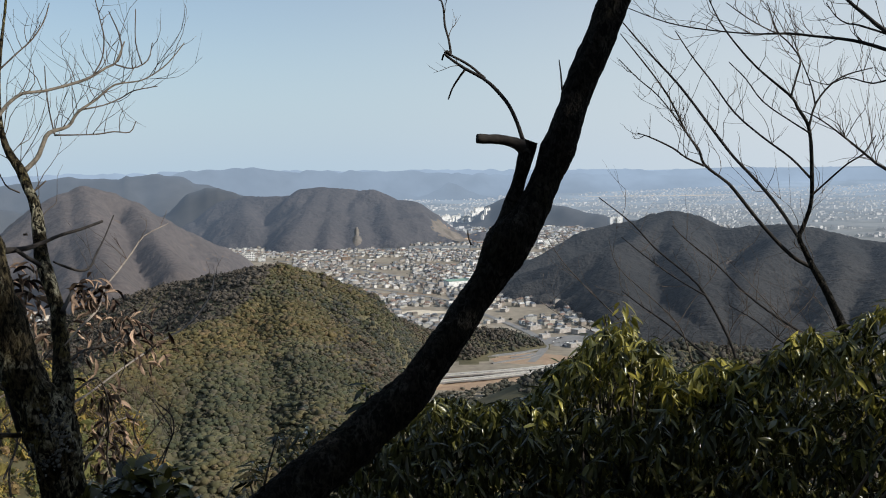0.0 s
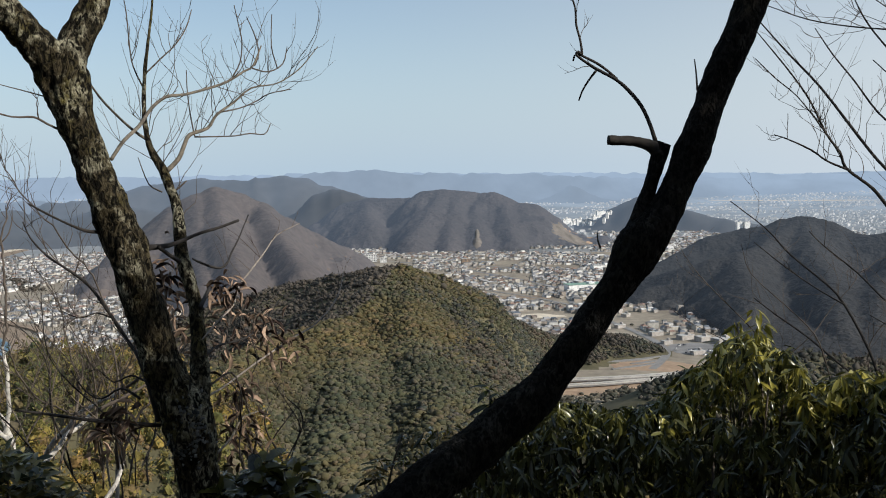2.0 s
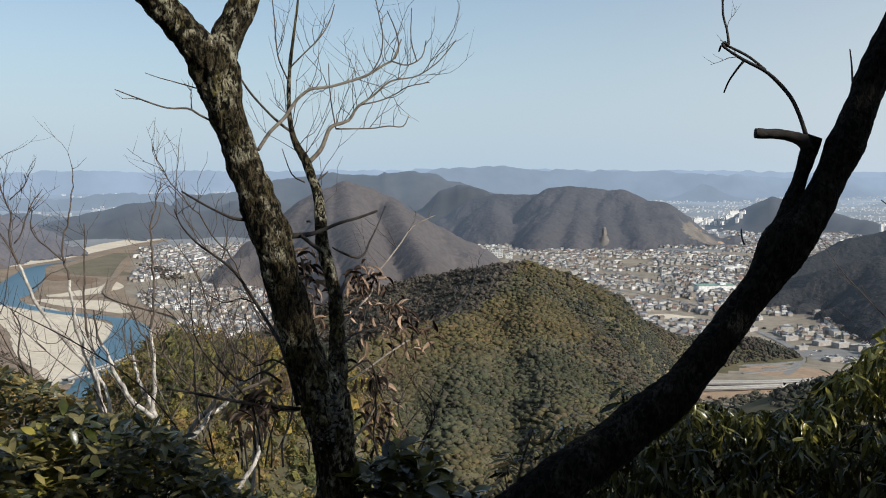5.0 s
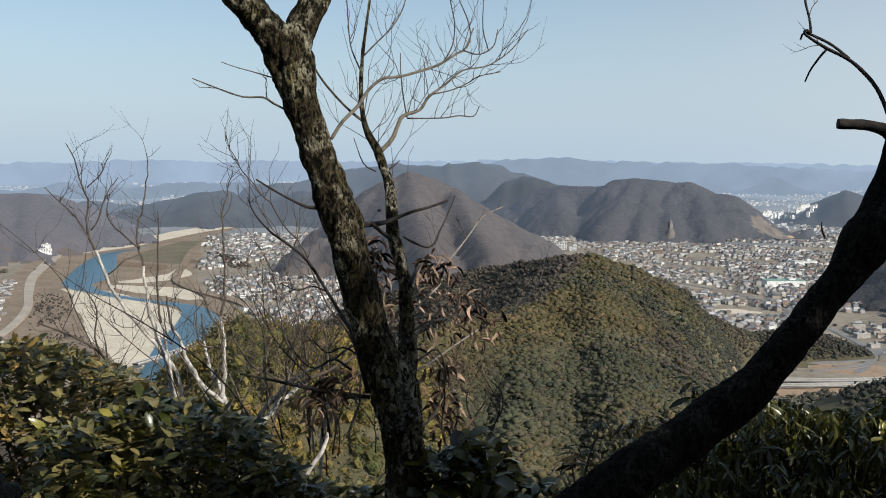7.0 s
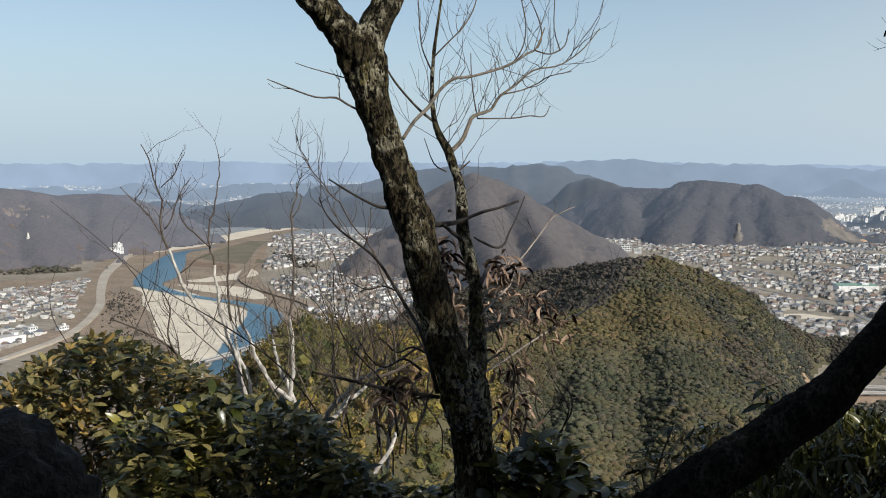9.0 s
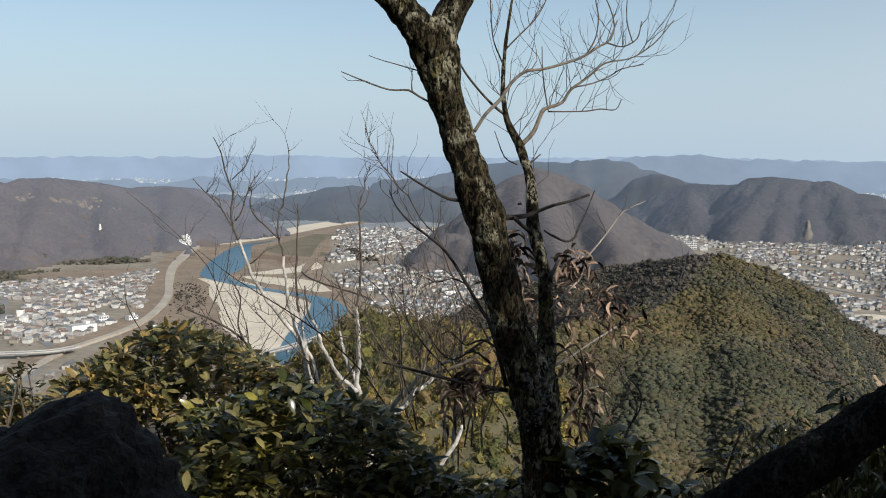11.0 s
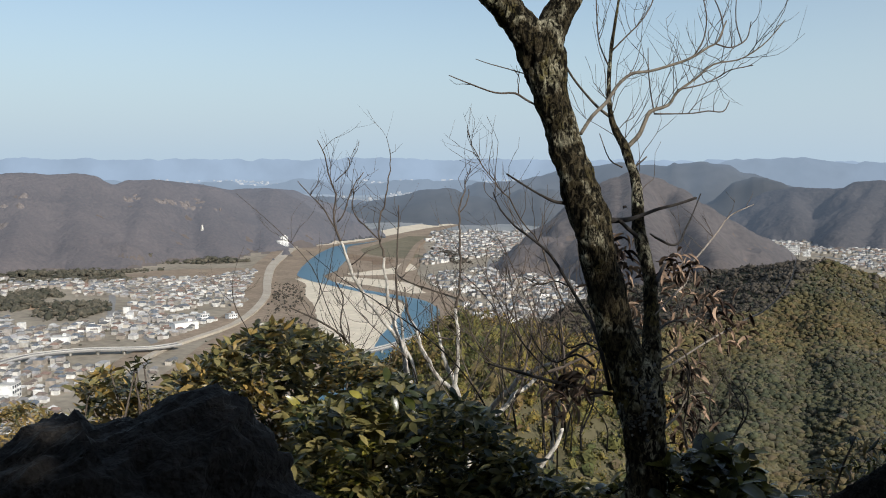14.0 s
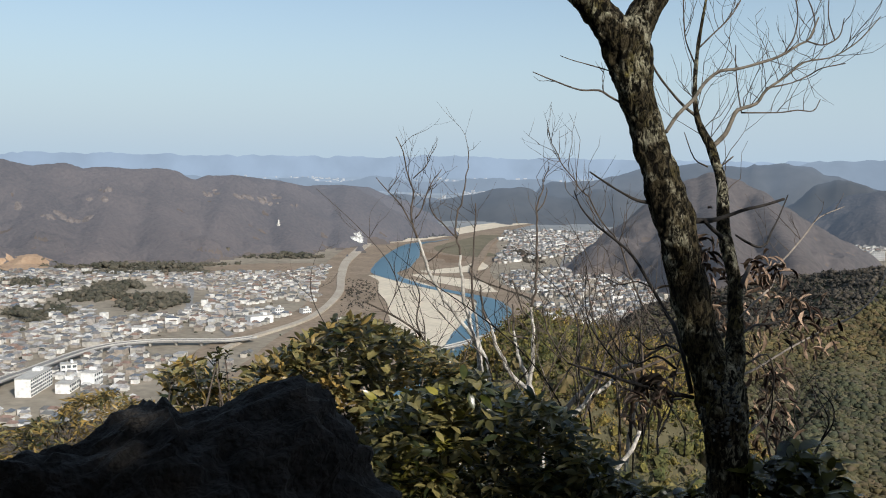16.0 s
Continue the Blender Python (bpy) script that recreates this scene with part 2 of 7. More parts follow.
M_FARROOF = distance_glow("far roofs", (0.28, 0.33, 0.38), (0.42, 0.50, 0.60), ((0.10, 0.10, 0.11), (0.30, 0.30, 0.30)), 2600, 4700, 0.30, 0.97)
M_GLASSDARK = surface("dark window glass", (0.06, 0.066, 0.072), (0.13, 0.14, 0.15), 0.2, 1, 0.2, spec=0.6)


# ---- the lie of the land: heights in metres over the plain, round the overlook ----
EYE_X, EYE_Y, EYE_Z = 0.0, 0.5, 200.0
REACH, NEAR_PLAIN = 4800.0, 2500.0
LATTICE = np.random.RandomState(7).rand(256, 256)


def value_noise(x, y):
    xi, yi = np.floor(x).astype(int), np.floor(y).astype(int)
    fx, fy = x - xi, y - yi
    fx, fy = fx * fx * (3 - 2 * fx), fy * fy * (3 - 2 * fy)
    g = lambda i, j: LATTICE[i % 256, j % 256]
    return (g(xi, yi) * (1 - fx) + g(xi + 1, yi) * fx) * (1 - fy) + (g(xi, yi + 1) * (1 - fx) + g(xi + 1, yi + 1) * fx) * fy


def fbm(x, y, octaves=4):
    total, amp = 0.0, 0.5
    for k in range(octaves):
        total = total + amp * (value_noise(x * 2 ** k + 17.3 * k, y * 2 ** k + 5.1 * k) - 0.5) * 2
        amp *= 0.5
    return total


def true_distance(r):
    """The air shortens the far plain: beyond NEAR_PLAIN the sheet rises towards the horizon."""
    r = np.minimum(r, REACH - 1)
    k = REACH - NEAR_PLAIN
    return np.where(r < NEAR_PLAIN, r, NEAR_PLAIN - k * np.log(np.maximum(1e-4, 1 - (r - NEAR_PLAIN) / k)))


def plain_height(r):
    return EYE_Z * (1 - np.minimum(r, REACH - 1) / true_distance(r)) * (r > NEAR_PLAIN)


HILLS = []
SHADE_OF_TREES = {"bare": 0.12, "green": 0.3, "near": 0.6, "far": 0.0}   # the woods stand this much over the crest, degrees


def hill(name, bearings, rises, dist, front, back, woods, swing=0.06, rough=10.0, lean=0.0):
    """A ridge whose crest runs over these bearings at these rises (degrees seen from the overlook)."""
    HILLS.append((name, np.array(bearings, float), np.array(rises, float), dist, front, back, woods, swing, rough, lean))


def ridges(name, woods, slope, round_top, *lines, gully=15.0):
    """A hill as a net of ridge lines (bearing, rise, distance) from which its flanks fall away into gullies."""
    nodes = []
    for line in lines:
        az, rise, dist = np.array(line, float).T
        nodes.append(np.stack([EYE_X + dist * np.sin(np.radians(az)), EYE_Y + dist * np.cos(np.radians(az)), EYE_Z + dist * np.tan(np.radians(rise - SHADE_OF_TREES[woods]))], 1))
    HILLS.append((name, None, nodes, slope, round_top, gully, woods, 0, 0, 0))


def ridge_height(nodes, slope, round_top, gully, x, y):
    rag = 1 + 0.6 * fbm(x / 95, y / 95, 3)
    nick = np.abs(fbm(x / 52 + 3, y / 52, 3)) + 0.55 * np.abs(fbm(x / 120 + 8, y / 120, 3)) + 0.2 * fbm(x / 17, y / 17, 2)
    tops, near = [], np.full(x.shape, 1e6)
    for line in nodes:
        z = np.full(x.shape, -1e6)
        for p, q in zip(line[:-1], line[1:]):
            w = q[:2] - p[:2]
            t = np.clip(((x - p[0]) * w[0] + (y - p[1]) * w[1]) / (w @ w), 0, 1)
            d = np.hypot(x - p[0] - t * w[0], y - p[1] - t * w[1])
            near = np.minimum(near, d)
            z = np.maximum(z, p[2] + t * (q[2] - p[2]) - slope * (np.hypot(d, round_top) - round_top) * rag - gully * nick * np.clip(d / 60, 0, 1))
        tops.append(z)
    tops = np.array(tops)
    top = tops.max(0)
    # the gullies between the spurs are filled and rounded
    return top + 5 * np.log(np.exp(np.maximum(tops - top, -300) / 5).sum(0)) * np.clip(near / 40, 0, 1)


ridges("hill_twin", "bare", 0.75, 24,
       [(-12.99, -1.81, 2750), (-11.67, -1.60, 2720), (-9.69, -1.63, 2680), (-9.03, -1.57, 2670), (-8.53, -1.25, 2650), (-7.47, -1.16, 2640), (-5.67, -1.32, 2640), (-5.21, -1.42, 2640), (-4.42, -1.36, 2620), (-3.87, -1.66, 2610), (-3.18, -2.00, 2600), (-2.27, -2.07, 2600), (-1.69, -2.40, 2590), (-1.24, -2.96, 2570), (-1.05, -3.45, 2550)],
       [(-5.21, -1.42, 2640), (-5.58, -2.50, 2540), (-5.48, -3.49, 2430), (-5.42, -4.31, 2350)],
       [(-7.47, -1.16, 2640), (-8.04, -2.31, 2520), (-8.72, -3.29, 2420), (-9.22, -3.84, 2360)],
       [(-3.87, -1.66, 2610), (-3.61, -3.01, 2480), (-3.29, -4.16, 2380)],
       [(-11.67, -1.60, 2720), (-11.85, -2.42, 2620), (-11.53, -3.15, 2520)],
       [(-6.55, -1.27, 2640), (-6.89, -2.65, 2500), (-7.07, -3.80, 2380), (-7.14, -4.53, 2310)])
ridges("hill_cone", "bare", 1.0, 22,
       [(-23.65, -3.54, 1800), (-23.18, -2.78, 1810), (-22.56, -1.96, 1820), (-21.68, -1.27, 1840), (-20.46, -0.80, 1850), (-19.18, -1.15, 1850), (-17.91, -1.73, 1840), (-16.62, -2.60, 1830), (-15.00, -3.52, 1850), (-13.37, -4.38, 1880), (-12.39, -4.89, 1900)],
       [(-20.46, -0.80, 1850), (-20.19, -2.59, 1700), (-19.60, -4.56, 1500), (-19.00, -6.22, 1350)],
       [(-17.91, -1.73, 1840), (-16.66, -3.98, 1640), (-15.71, -5.65, 1450)],
       [(-21.43, -1.14, 1840), (-21.19, -3.87, 1650), (-21.09, -6.15, 1440)])
ridges("hill_east", "bare", 0.6, 18,
       [(3.41, -6.94, 1510), (4.75, -5.77, 1600), (6.74, -4.74, 1660), (8.04, -4.03, 1690), (9.66, -3.66, 1700), (10.94, -3.48, 1700), (11.89, -3.10, 1700), (12.53, -2.97, 1700), (13.15, -2.98, 1700), (14.09, -3.24, 1690), (15.02, -3.76, 1680), (15.94, -3.98, 1660), (16.85, -3.86, 1660), (17.75, -3.77, 1660), (19.24, -3.77, 1650), (20.41, -3.92, 1650), (21.56, -4.22, 1650), (22.98, -4.57, 1650), (24.04, -4.71, 1650), (25.99, -4.98, 1640), (29.13, -5.77, 1600)],
       [(2.91, -7.17, 1500), (4.75, -6.36, 1500), (6.72, -5.79, 1480), (8.03, -5.41, 1480), (9.33, -5.02, 1500), (10.62, -4.61, 1540), (11.89, -3.65, 1640), (12.84, -2.98, 1700)],
       [(9.33, -5.02, 1500), (9.81, -6.39, 1370), (9.96, -7.69, 1260), (9.79, -8.99, 1180)],
       [(12.84, -2.98, 1700), (13.15, -4.46, 1560), (14.09, -6.06, 1410), (14.72, -7.97, 1240), (15.35, -9.86, 1090), (15.97, -11.42, 1000), (16.60, -13.89, 880)],
       [(19.24, -3.77, 1650), (18.36, -5.08, 1500), (16.87, -6.67, 1350), (16.57, -8.89, 1170), (17.20, -11.37, 1000), (17.83, -13.82, 880)],
       [(21.56, -4.22, 1650), (21.87, -5.96, 1430), (21.32, -8.12, 1220), (21.07, -10.58, 1040), (21.10, -13.62, 870)],
       [(24.04, -4.71, 1650), (24.67, -6.20, 1400), (23.87, -8.03, 1200), (23.92, -11.03, 980), (24.25, -13.97, 840)],
       [(10.27, -10.22, 1130), (13.15, -11.51, 1010), (16.29, -12.97, 900), (19.33, -13.12, 880), (23.96, -12.96, 860)])
ridges("hill_green", "green", 0.58, 18,
       [(-10.07, -5.42, 850), (-8.08, -5.94, 880), (-6.43, -6.78, 920), (-4.79, -8.10, 970), (-3.14, -8.75, 1010), (-0.53, -9.77, 1060), (1.09, -10.19, 1075)],
       [(-10.07, -5.42, 850), (-11.73, -5.59, 900), (-13.40, -5.83, 940), (-15.06, -6.06, 980), (-16.38, -6.29, 1010), (-18.36, -6.73, 1040), (-20.32, -7.15, 1060), (-22.91, -8.02, 1060)],
       [(-10.07, -5.42, 850), (-11.24, -6.07, 800), (-12.60, -7.69, 740), (-13.45, -8.43, 710), (-15.12, -8.82, 680), (-17.11, -9.38, 640), (-19.76, -10.42, 560), (-22.06, -11.59, 480)],
       [(-10.07, -5.42, 850), (-9.76, -7.41, 760), (-9.29, -9.72, 660), (-8.49, -12.34, 560), (-7.51, -15.24, 470), (-6.87, -18.40, 400)],
       [(-8.08, -5.94, 880), (-7.12, -8.75, 780), (-6.31, -11.37, 660), (-5.66, -13.96, 540), (-5.34, -16.51, 450)],
       [(-13.45, -8.43, 710), (-13.49, -10.63, 610), (-13.87, -13.22, 520), (-14.61, -16.40, 430)])
ridges("hill_knoll", "green", 0.14, 14,
       [(-1.20, -9.55, 1070), (0.50, -9.55, 1070), (1.40, -9.51, 1065), (2.67, -9.52, 1065), (3.60, -9.80, 1060), (4.50, -10.15, 1055), (5.15, -10.60, 1050)],
       [(1.40, -9.51, 1065), (1.00, -11.00, 985), (0.60, -12.00, 935)], gully=2.0)
ridges("hill_right", "near", 0.55, 16,
       [(5.33, -12.51, 600), (6.67, -11.64, 620), (8.32, -11.01, 640), (9.79, -10.38, 660), (12.52, -9.93, 700), (16.27, -10.15, 700), (20.78, -10.60, 700), (26.38, -10.87, 650)],
       [(12.52, -9.93, 700), (13.15, -12.77, 600), (13.79, -15.88, 500)],
       [(20.78, -10.60, 700), (20.81, -13.64, 560), (20.84, -16.04, 470)])
ridges("hill_river", "bare", 0.55, 26,
       [(-66.00, -1.00, 2230), (-62.00, -0.60, 2230), (-60.00, -0.47, 2230), (-58.60, -0.82, 2230), (-56.90, -0.65, 2230), (-55.90, -0.95, 2230), (-54.80, -0.85, 2230), (-53.40, -0.96, 2230), (-51.60, -0.92, 2238), (-50.30, -1.73, 2264), (-49.20, -1.31, 2286), (-47.60, -1.30, 2318), (-45.40, -1.54, 2371), (-43.80, -1.86, 2412), (-41.80, -1.77, 2550), (-40.20, -1.89, 2671), (-38.50, -2.60, 2793), (-36.50, -3.50, 2925), (-35.00, -4.40, 3000)],
       [(-52.06, -0.91, 2230), (-51.83, -2.89, 2080), (-51.60, -4.76, 1920), (-51.05, -6.02, 1800)],
       [(-54.89, -0.84, 2230), (-54.69, -3.14, 2060), (-55.33, -5.25, 1860)],
       [(-47.92, -1.27, 2280), (-48.58, -3.26, 2090), (-49.23, -5.14, 1920), (-50.01, -6.06, 1820)],
       [(-44.85, -1.64, 2330), (-44.89, -3.63, 2140), (-44.29, -5.25, 1980), (-44.47, -6.15, 1880)],
       [(-41.37, -1.82, 2420), (-41.72, -3.67, 2240), (-41.41, -4.97, 2100)],
       [(-58.14, -0.88, 2230), (-57.97, -3.36, 2020), (-58.59, -5.41, 1830)])
hill("hill_valley", (-37.5, -36.5, -33.9, -32.9, -31.3, -29.6, -28.3, -26.7, -25, -22), (-3.4, -2.9, -2.3, -1.97, -1.85, -2.25, -2.39, -1.9, -1.9, -2.6), 3150, 200, 260, "far")
hill("hill_between", (-17, -16, -15, -14.4, -13.7, -13.3, -12.5, -11.9, -10.3, -8, -6), (-3, -2.4, -1.46, -1.16, -1.17, -1.06, -1.37, -1.64, -1.75, -2.1, -2.8), 2980, 220, 220, "far")
hill("hill_low", (1, 1.8, 2.8, 3.8, 5.5, 6.8, 8.4, 10), (-3.4, -2.76, -2.21, -1.9, -2.36, -2.71, -3.12, -3.5), 3050, 130, 150, "far")
hill("range_mid", (-30, -27, -24.5, -22.3, -20.8, -19.5, -18, -16.6, -15.1, -14.7, -12.2, -10), (-1.6, -1.4, -.77, -.36, -.34, -.52, -.37, -.28, -.5, -.73, -1.5, -2), 3500, 260, 200, "far")
hill("range_far", (-18, -15.9, -14.6, -11.5, -9.6, -6.4, -3.4, -.4, 3.5, 7.7, 10.6, 14, 20), (-.9, -.32, -.16, -.04, -.27, -.31, -.37, -.53, -.81, -.75, -.9, -1.0, -1.2), 4400, 120, 120, "far", 0.01, 8, 15)
hill("far_knoll", (-1.2, -.6, -.1, .3, .9, 1.9), (-1.8, -1.45, -1.05, -1.1, -1.4, -1.85), 4200, 45, 45, "far", 0.0, 0.0)
hill("range_haze", (-66, -60, -55, -50, -46, -42, -38, -34, -29, -24, -15, -5, 5, 15, 28), (-0.12, -0.1, -0.08, -0.1, -0.12, -0.1, -0.06, -0.07, -0.08, -0.1, -0.14, -0.22, -0.45, -0.6, -0.6), 4700, 40, 40, "far", 0.0, 0)
hill("range_low", (-66, -60, -55, -50, -46, -44, -42, -40, -37, -34, -30, -27), (-1.3, -1.15, -1.5, -1.3, -1.6, -1.35, -1.7, -1.3, -1.6, -1.4, -1.3, -1.7), 4180, 40, 60, "far", 0.05, 0)
hill("range_rise", (-58, -54, -50, -46.5, -45, -43, -41.4, -39.5, -37.6, -36, -33, -30), (-2.5, -2.2, -2.5, -2.5, -2.3, -2.4, -2.15, -2.5, -2.3, -2.6, -2.4, -2.8), 3650, 60, 80, "far", 0.05, 0)
hill("spur_near", (-39, -37, -35.5, -34.5, -33, -31.8, -30.6, -30.2, -27.9, -25.5, -23.2, -19.9, -18, -16), (-22, -17, -13.6, -12.4, -11.2, -10.2, -9.7, -9.6, -10, -10.6, -11, -12.6, -15.5, -21), 330, 170, 160, "near", 0.03, 6)


EAST = next(i for i, h in enumerate(HILLS) if h[0] == "hill_east")


def ground_height(x, y):
    """Height of the land and the index of the hill that makes it (-1: plain, -2: the overlook's own slope)."""
    dx, dy = x - EYE_X, y - EYE_Y
    r, az = np.hypot(dx, dy), np.degrees(np.arctan2(dx, dy))
    base = plain_height(r)
    z, which = base.copy(), np.full(r.shape, -1)
    # a wooded bench along the foot of the eastern hill
    bench = np.clip((az - 8.6) / 1.2, 0, 1) * np.clip((34 - az) / 2, 0, 1) * np.clip((1500 - r) / 60, 0, 1) * (r > 500)
    z, which = z + 7 * bench, np.where(bench > 0.2, EAST, which)
    bend = 0.5 - 2.2 * np.abs(fbm(x / 240, y / 240, 4)) + 0.35 * fbm(x / 60, y / 60, 3)
    for i, (name, bs, es, dist, front, back, woods, swing, rough, lean) in enumerate(HILLS):
        if bs is None:
            h = ridge_height(es, dist * (1 + 2.2 * np.clip((az + 4.5) / 6, 0, 1)) if woods == "green" else dist, front, back, x, y)
            up = (h > z) & (h > base + 0.5)
            z, which = np.where(up, h, z), np.where(up, i, which)
            continue
        soft = 0.0 if woods == "far" else 0.2
        e = sum(np.interp(az + k * soft, bs, es) for k in (-1, -0.5, 0, 0.5, 1)) / 5 - SHADE_OF_TREES[woods] + (0.17 if woods == "far" else 0.06) * fbm(az * 1.6 + 31 * i, az * 0 + 1.3 * i, 5 if woods == "far" else 2)
        side = np.clip(np.minimum(az - bs[0] + 1, bs[-1] + 1 - az), 0, 1)
        span = dist + lean * (az - bs.mean()) if np.isscalar(dist) else sum(np.interp(az + k, *dist) for k in (-1.2, -0.6, 0, 0.6, 1.2)) / 5
        d = span * (1 + swing * fbm(az / 5 + 3 * i, az * 0 + 0.7 * i, 3))
        crest = EYE_Z + d * np.tan(np.radians(e))
        top = (crest - plain_height(d)) * side
        fore = front if np.isscalar(front) else sum(np.interp(az + k, *front) for k in (-1.2, -0.6, 0, 0.6, 1.2)) / 5
        w = np.where(r < d, fore * (1 + 0.45 * fbm(x / 200 + 9 * i, y / 200, 3)), back)
        u = np.abs(r - d) / w
        p = np.exp(-(1.15 * u) ** 2 * (0.55 + 0.45 * np.clip(u, 0, 1)))
        p = np.where(p > 0.04, (p - 0.04) / 0.96, 0)
        h = base + top * p + 1.9 * rough * bend * np.clip(4 * p * (1 - p), 0, 1) * (top > 8) * (p > 0)
        up = (h > z) & (top * p > 0.5)
        z, which = np.where(up, h, z), np.where(up, i, which)
    # the overlook's own mountain
    drop = 198.3 - 0.52 * np.maximum(r - 4, 0) + 0.00036 * np.maximum(r - 4, 0) ** 2
    own = np.where(r < 720, np.maximum(drop, 0), 0) + 3 * bend * np.clip(r / 200, 0, 1) * (r < 600)
    behind = np.clip((np.abs(az + 15) - 75) / 40, 0, 1)
    own = own * (1 - behind) + behind * np.maximum(0, 198.3 - 0.05 * r)
    up = own > z
    z, which = np.where(up, own, z), np.where(up, -2, which)
    return z, which


def mesh_from(name, verts, faces, mats, index=None, smooth=False):
    """A mesh out of arrays; faces is an (n, 3) or (n, 4) array."""
    me = bpy.data.meshes.new(name)
    verts, faces = np.asarray(verts, np.float32), np.asarray(faces, np.int32)
    k = faces.shape[1]
    me.vertices.add(len(verts))
    me.vertices.foreach_set("co", verts.ravel())
    me.loops.add(faces.size)
    me.loops.foreach_set("vertex_index", faces.ravel())
    me.polygons.add(len(faces))
    me.polygons.foreach_set("loop_start", np.arange(0, faces.size, k, dtype=np.int32))
    for m in mats:
        me.materials.append(m)
    if index is not None:
        me.polygons.foreach_set("material_index", np.asarray(index, np.int32))
    me.polygons.foreach_set("use_smooth", np.full(len(faces), smooth))
    me.update(calc_edges=True)
    me.validate()
    return me


# polar sheet, finest where the camera looks
AZ = np.concatenate([np.arange(-66, 30, 0.2), np.arange(30, 294, 3.0)])
RAD = np.concatenate([[0.002, 0.4], np.geomspace(1.2, 60, 40), np.geomspace(63, 2300, 236)])
RADF = np.concatenate([[2300.0], np.geomspace(2312, REACH - 2, 130)])


def sheet(name, radii, mats, pick, label, category):
    a, r = np.meshgrid(np.radians(AZ), radii)
    x, y = EYE_X + r * np.sin(a), EYE_Y + r * np.cos(a)
    z, which = ground_height(x, y)
    nr, na = r.shape
    i, j = np.meshgrid(np.arange(nr - 1), np.arange(na), indexing="ij")
    k = (j + 1) % na
    quads = np.stack([i * na + j, (i + 1) * na + j, (i + 1) * na + k, i * na + k], -1).reshape(-1, 4)[:, ::-1]
    which = np.where(which[:-1] == -1, which[1:], which[:-1])
    idx = pick(which.ravel(), z[:-1, :].ravel())
    ob = new(name, mesh_from(name, np.stack([x, y, z], -1).reshape(-1, 3), quads, mats, idx, True))
    return tagged(ob, label, category, kind="structure")


BARE = [i for i, h in enumerate(HILLS) if h[6] == "bare"]
sheet("ground", RAD, [M_GROUND, M_FLOOR, M_HILLFLOOR, M_OLIVEFLOOR], lambda w, z: np.where(w == -1, 0, np.where(np.isin(w, BARE), 2, np.where(w == -2, 1, 3))), "valley floor of dry fields and wooded hillsides", "ground")
sheet("backdrop", RADF, [M_FAR, M_FARHILL], lambda w, z: (w != -1).astype(int), "far plain and mountain ranges with painted blue haze", "distance")


def strip(name, pts, mat, z, label, category, parent=None, rag=0.0, thick=0.0, kind="structure"):
    """A band along (x, y, width) points, smoothed; rag roughens its edges."""
    p = np.array(pts, float)
    t = np.linspace(0, len(p) - 1, (len(p) - 1) * 24 + 1)
    pad = np.vstack([2 * p[0] - p[1], p, 2 * p[-1] - p[-2]])
    k = np.minimum(t.astype(int), len(p) - 2)
    f = (t - k)[:, None]
    a, b, c, d = pad[k], pad[k + 1], pad[k + 2], pad[k + 3]
    q = 0.5 * (2 * b + (c - a) * f + (2 * a - 5 * b + 4 * c - d) * f ** 2 + (3 * b - a - 3 * c + d) * f ** 3)
    way = np.gradient(q[:, :2], axis=0)
    way /= np.linalg.norm(way, axis=1)[:, None] + 1e-9
    side = np.stack([-way[:, 1], way[:, 0]], 1)
    wl_ = q[:, 2] / 2 * (1 + rag * fbm(t * 1.7, t * 0 + 3.1, 5))
    wr_ = q[:, 2] / 2 * (1 + rag * fbm(t * 1.7, t * 0 + 8.4, 5))
    le, ri = q[:, :2] + side * wl_[:, None], q[:, :2] - side * wr_[:, None]
    n = len(q)
    if np.ndim(z) == 0 and z < 3:
        zl, zr = plain_height(np.hypot(*le.T)) + z, plain_height(np.hypot(*ri.T)) + z
    else:
        zl = zr = np.full(n, 0.0) + z
    v = [np.column_stack([le, zl]), np.column_stack([ri, zr])]
    s = np.arange(n - 1)
    faces = [np.stack([s, s + n, s + n + 1, s + 1], 1)]
    if thick:
        v += [np.column_stack([le, zl - thick]), np.column_stack([ri, zr - thick])]
        faces += [np.stack([s + 2 * n, s, s + 1, s + 2 * n + 1], 1), np.stack([s + n, s + 3 * n, s + 3 * n + 1, s + n + 1], 1), np.stack([s + 3 * n, s + 2 * n, s + 2 * n + 1, s + 3 * n + 1], 1)]
    ob = new(name, mesh_from(name, np.vstack(v), np.vstack(faces), [mat]))
    if parent:
        ob.parent = parent
        return ob
    return tagged(ob, label, category, kind=kind)


# ---- river, banks, roads ----
strip("riverside", [(-400, 420, 300), (-560, 700, 290), (-697, 943, 290), (-790, 1065, 280), (-915, 1200, 270), (-1023, 1330, 270), (-1170, 1565, 290), (-1340, 1880, 240), (-1440, 2170, 160), (-1510, 2560, 90)], M_SCRUB, 0.2, "dry scrub flats along the river", "river bank", rag=0.08)
strip("sandbank", [(-1416, 1669, 40), (-1409, 1722, 60), (-1412, 1859, 75), (-1455, 2070, 85), (-1499, 2287, 90), (-1510, 2470, 95), (-1515, 2620, 80), (-1528, 2780, 60)], M_SAND, 0.4, "pale sand along the upper river", "sandbank", rag=0.2)
strip("sandbank", [(-1030, 1245, 30), (-955, 1205, 60), (-870, 1130, 95), (-800, 1075, 118), (-720, 1000, 135), (-650, 920, 128), (-592, 845, 90), (-555, 790, 60)], M_SAND, 0.4, "broad pale sandbank inside the river bend", "sandbank", rag=0.12)
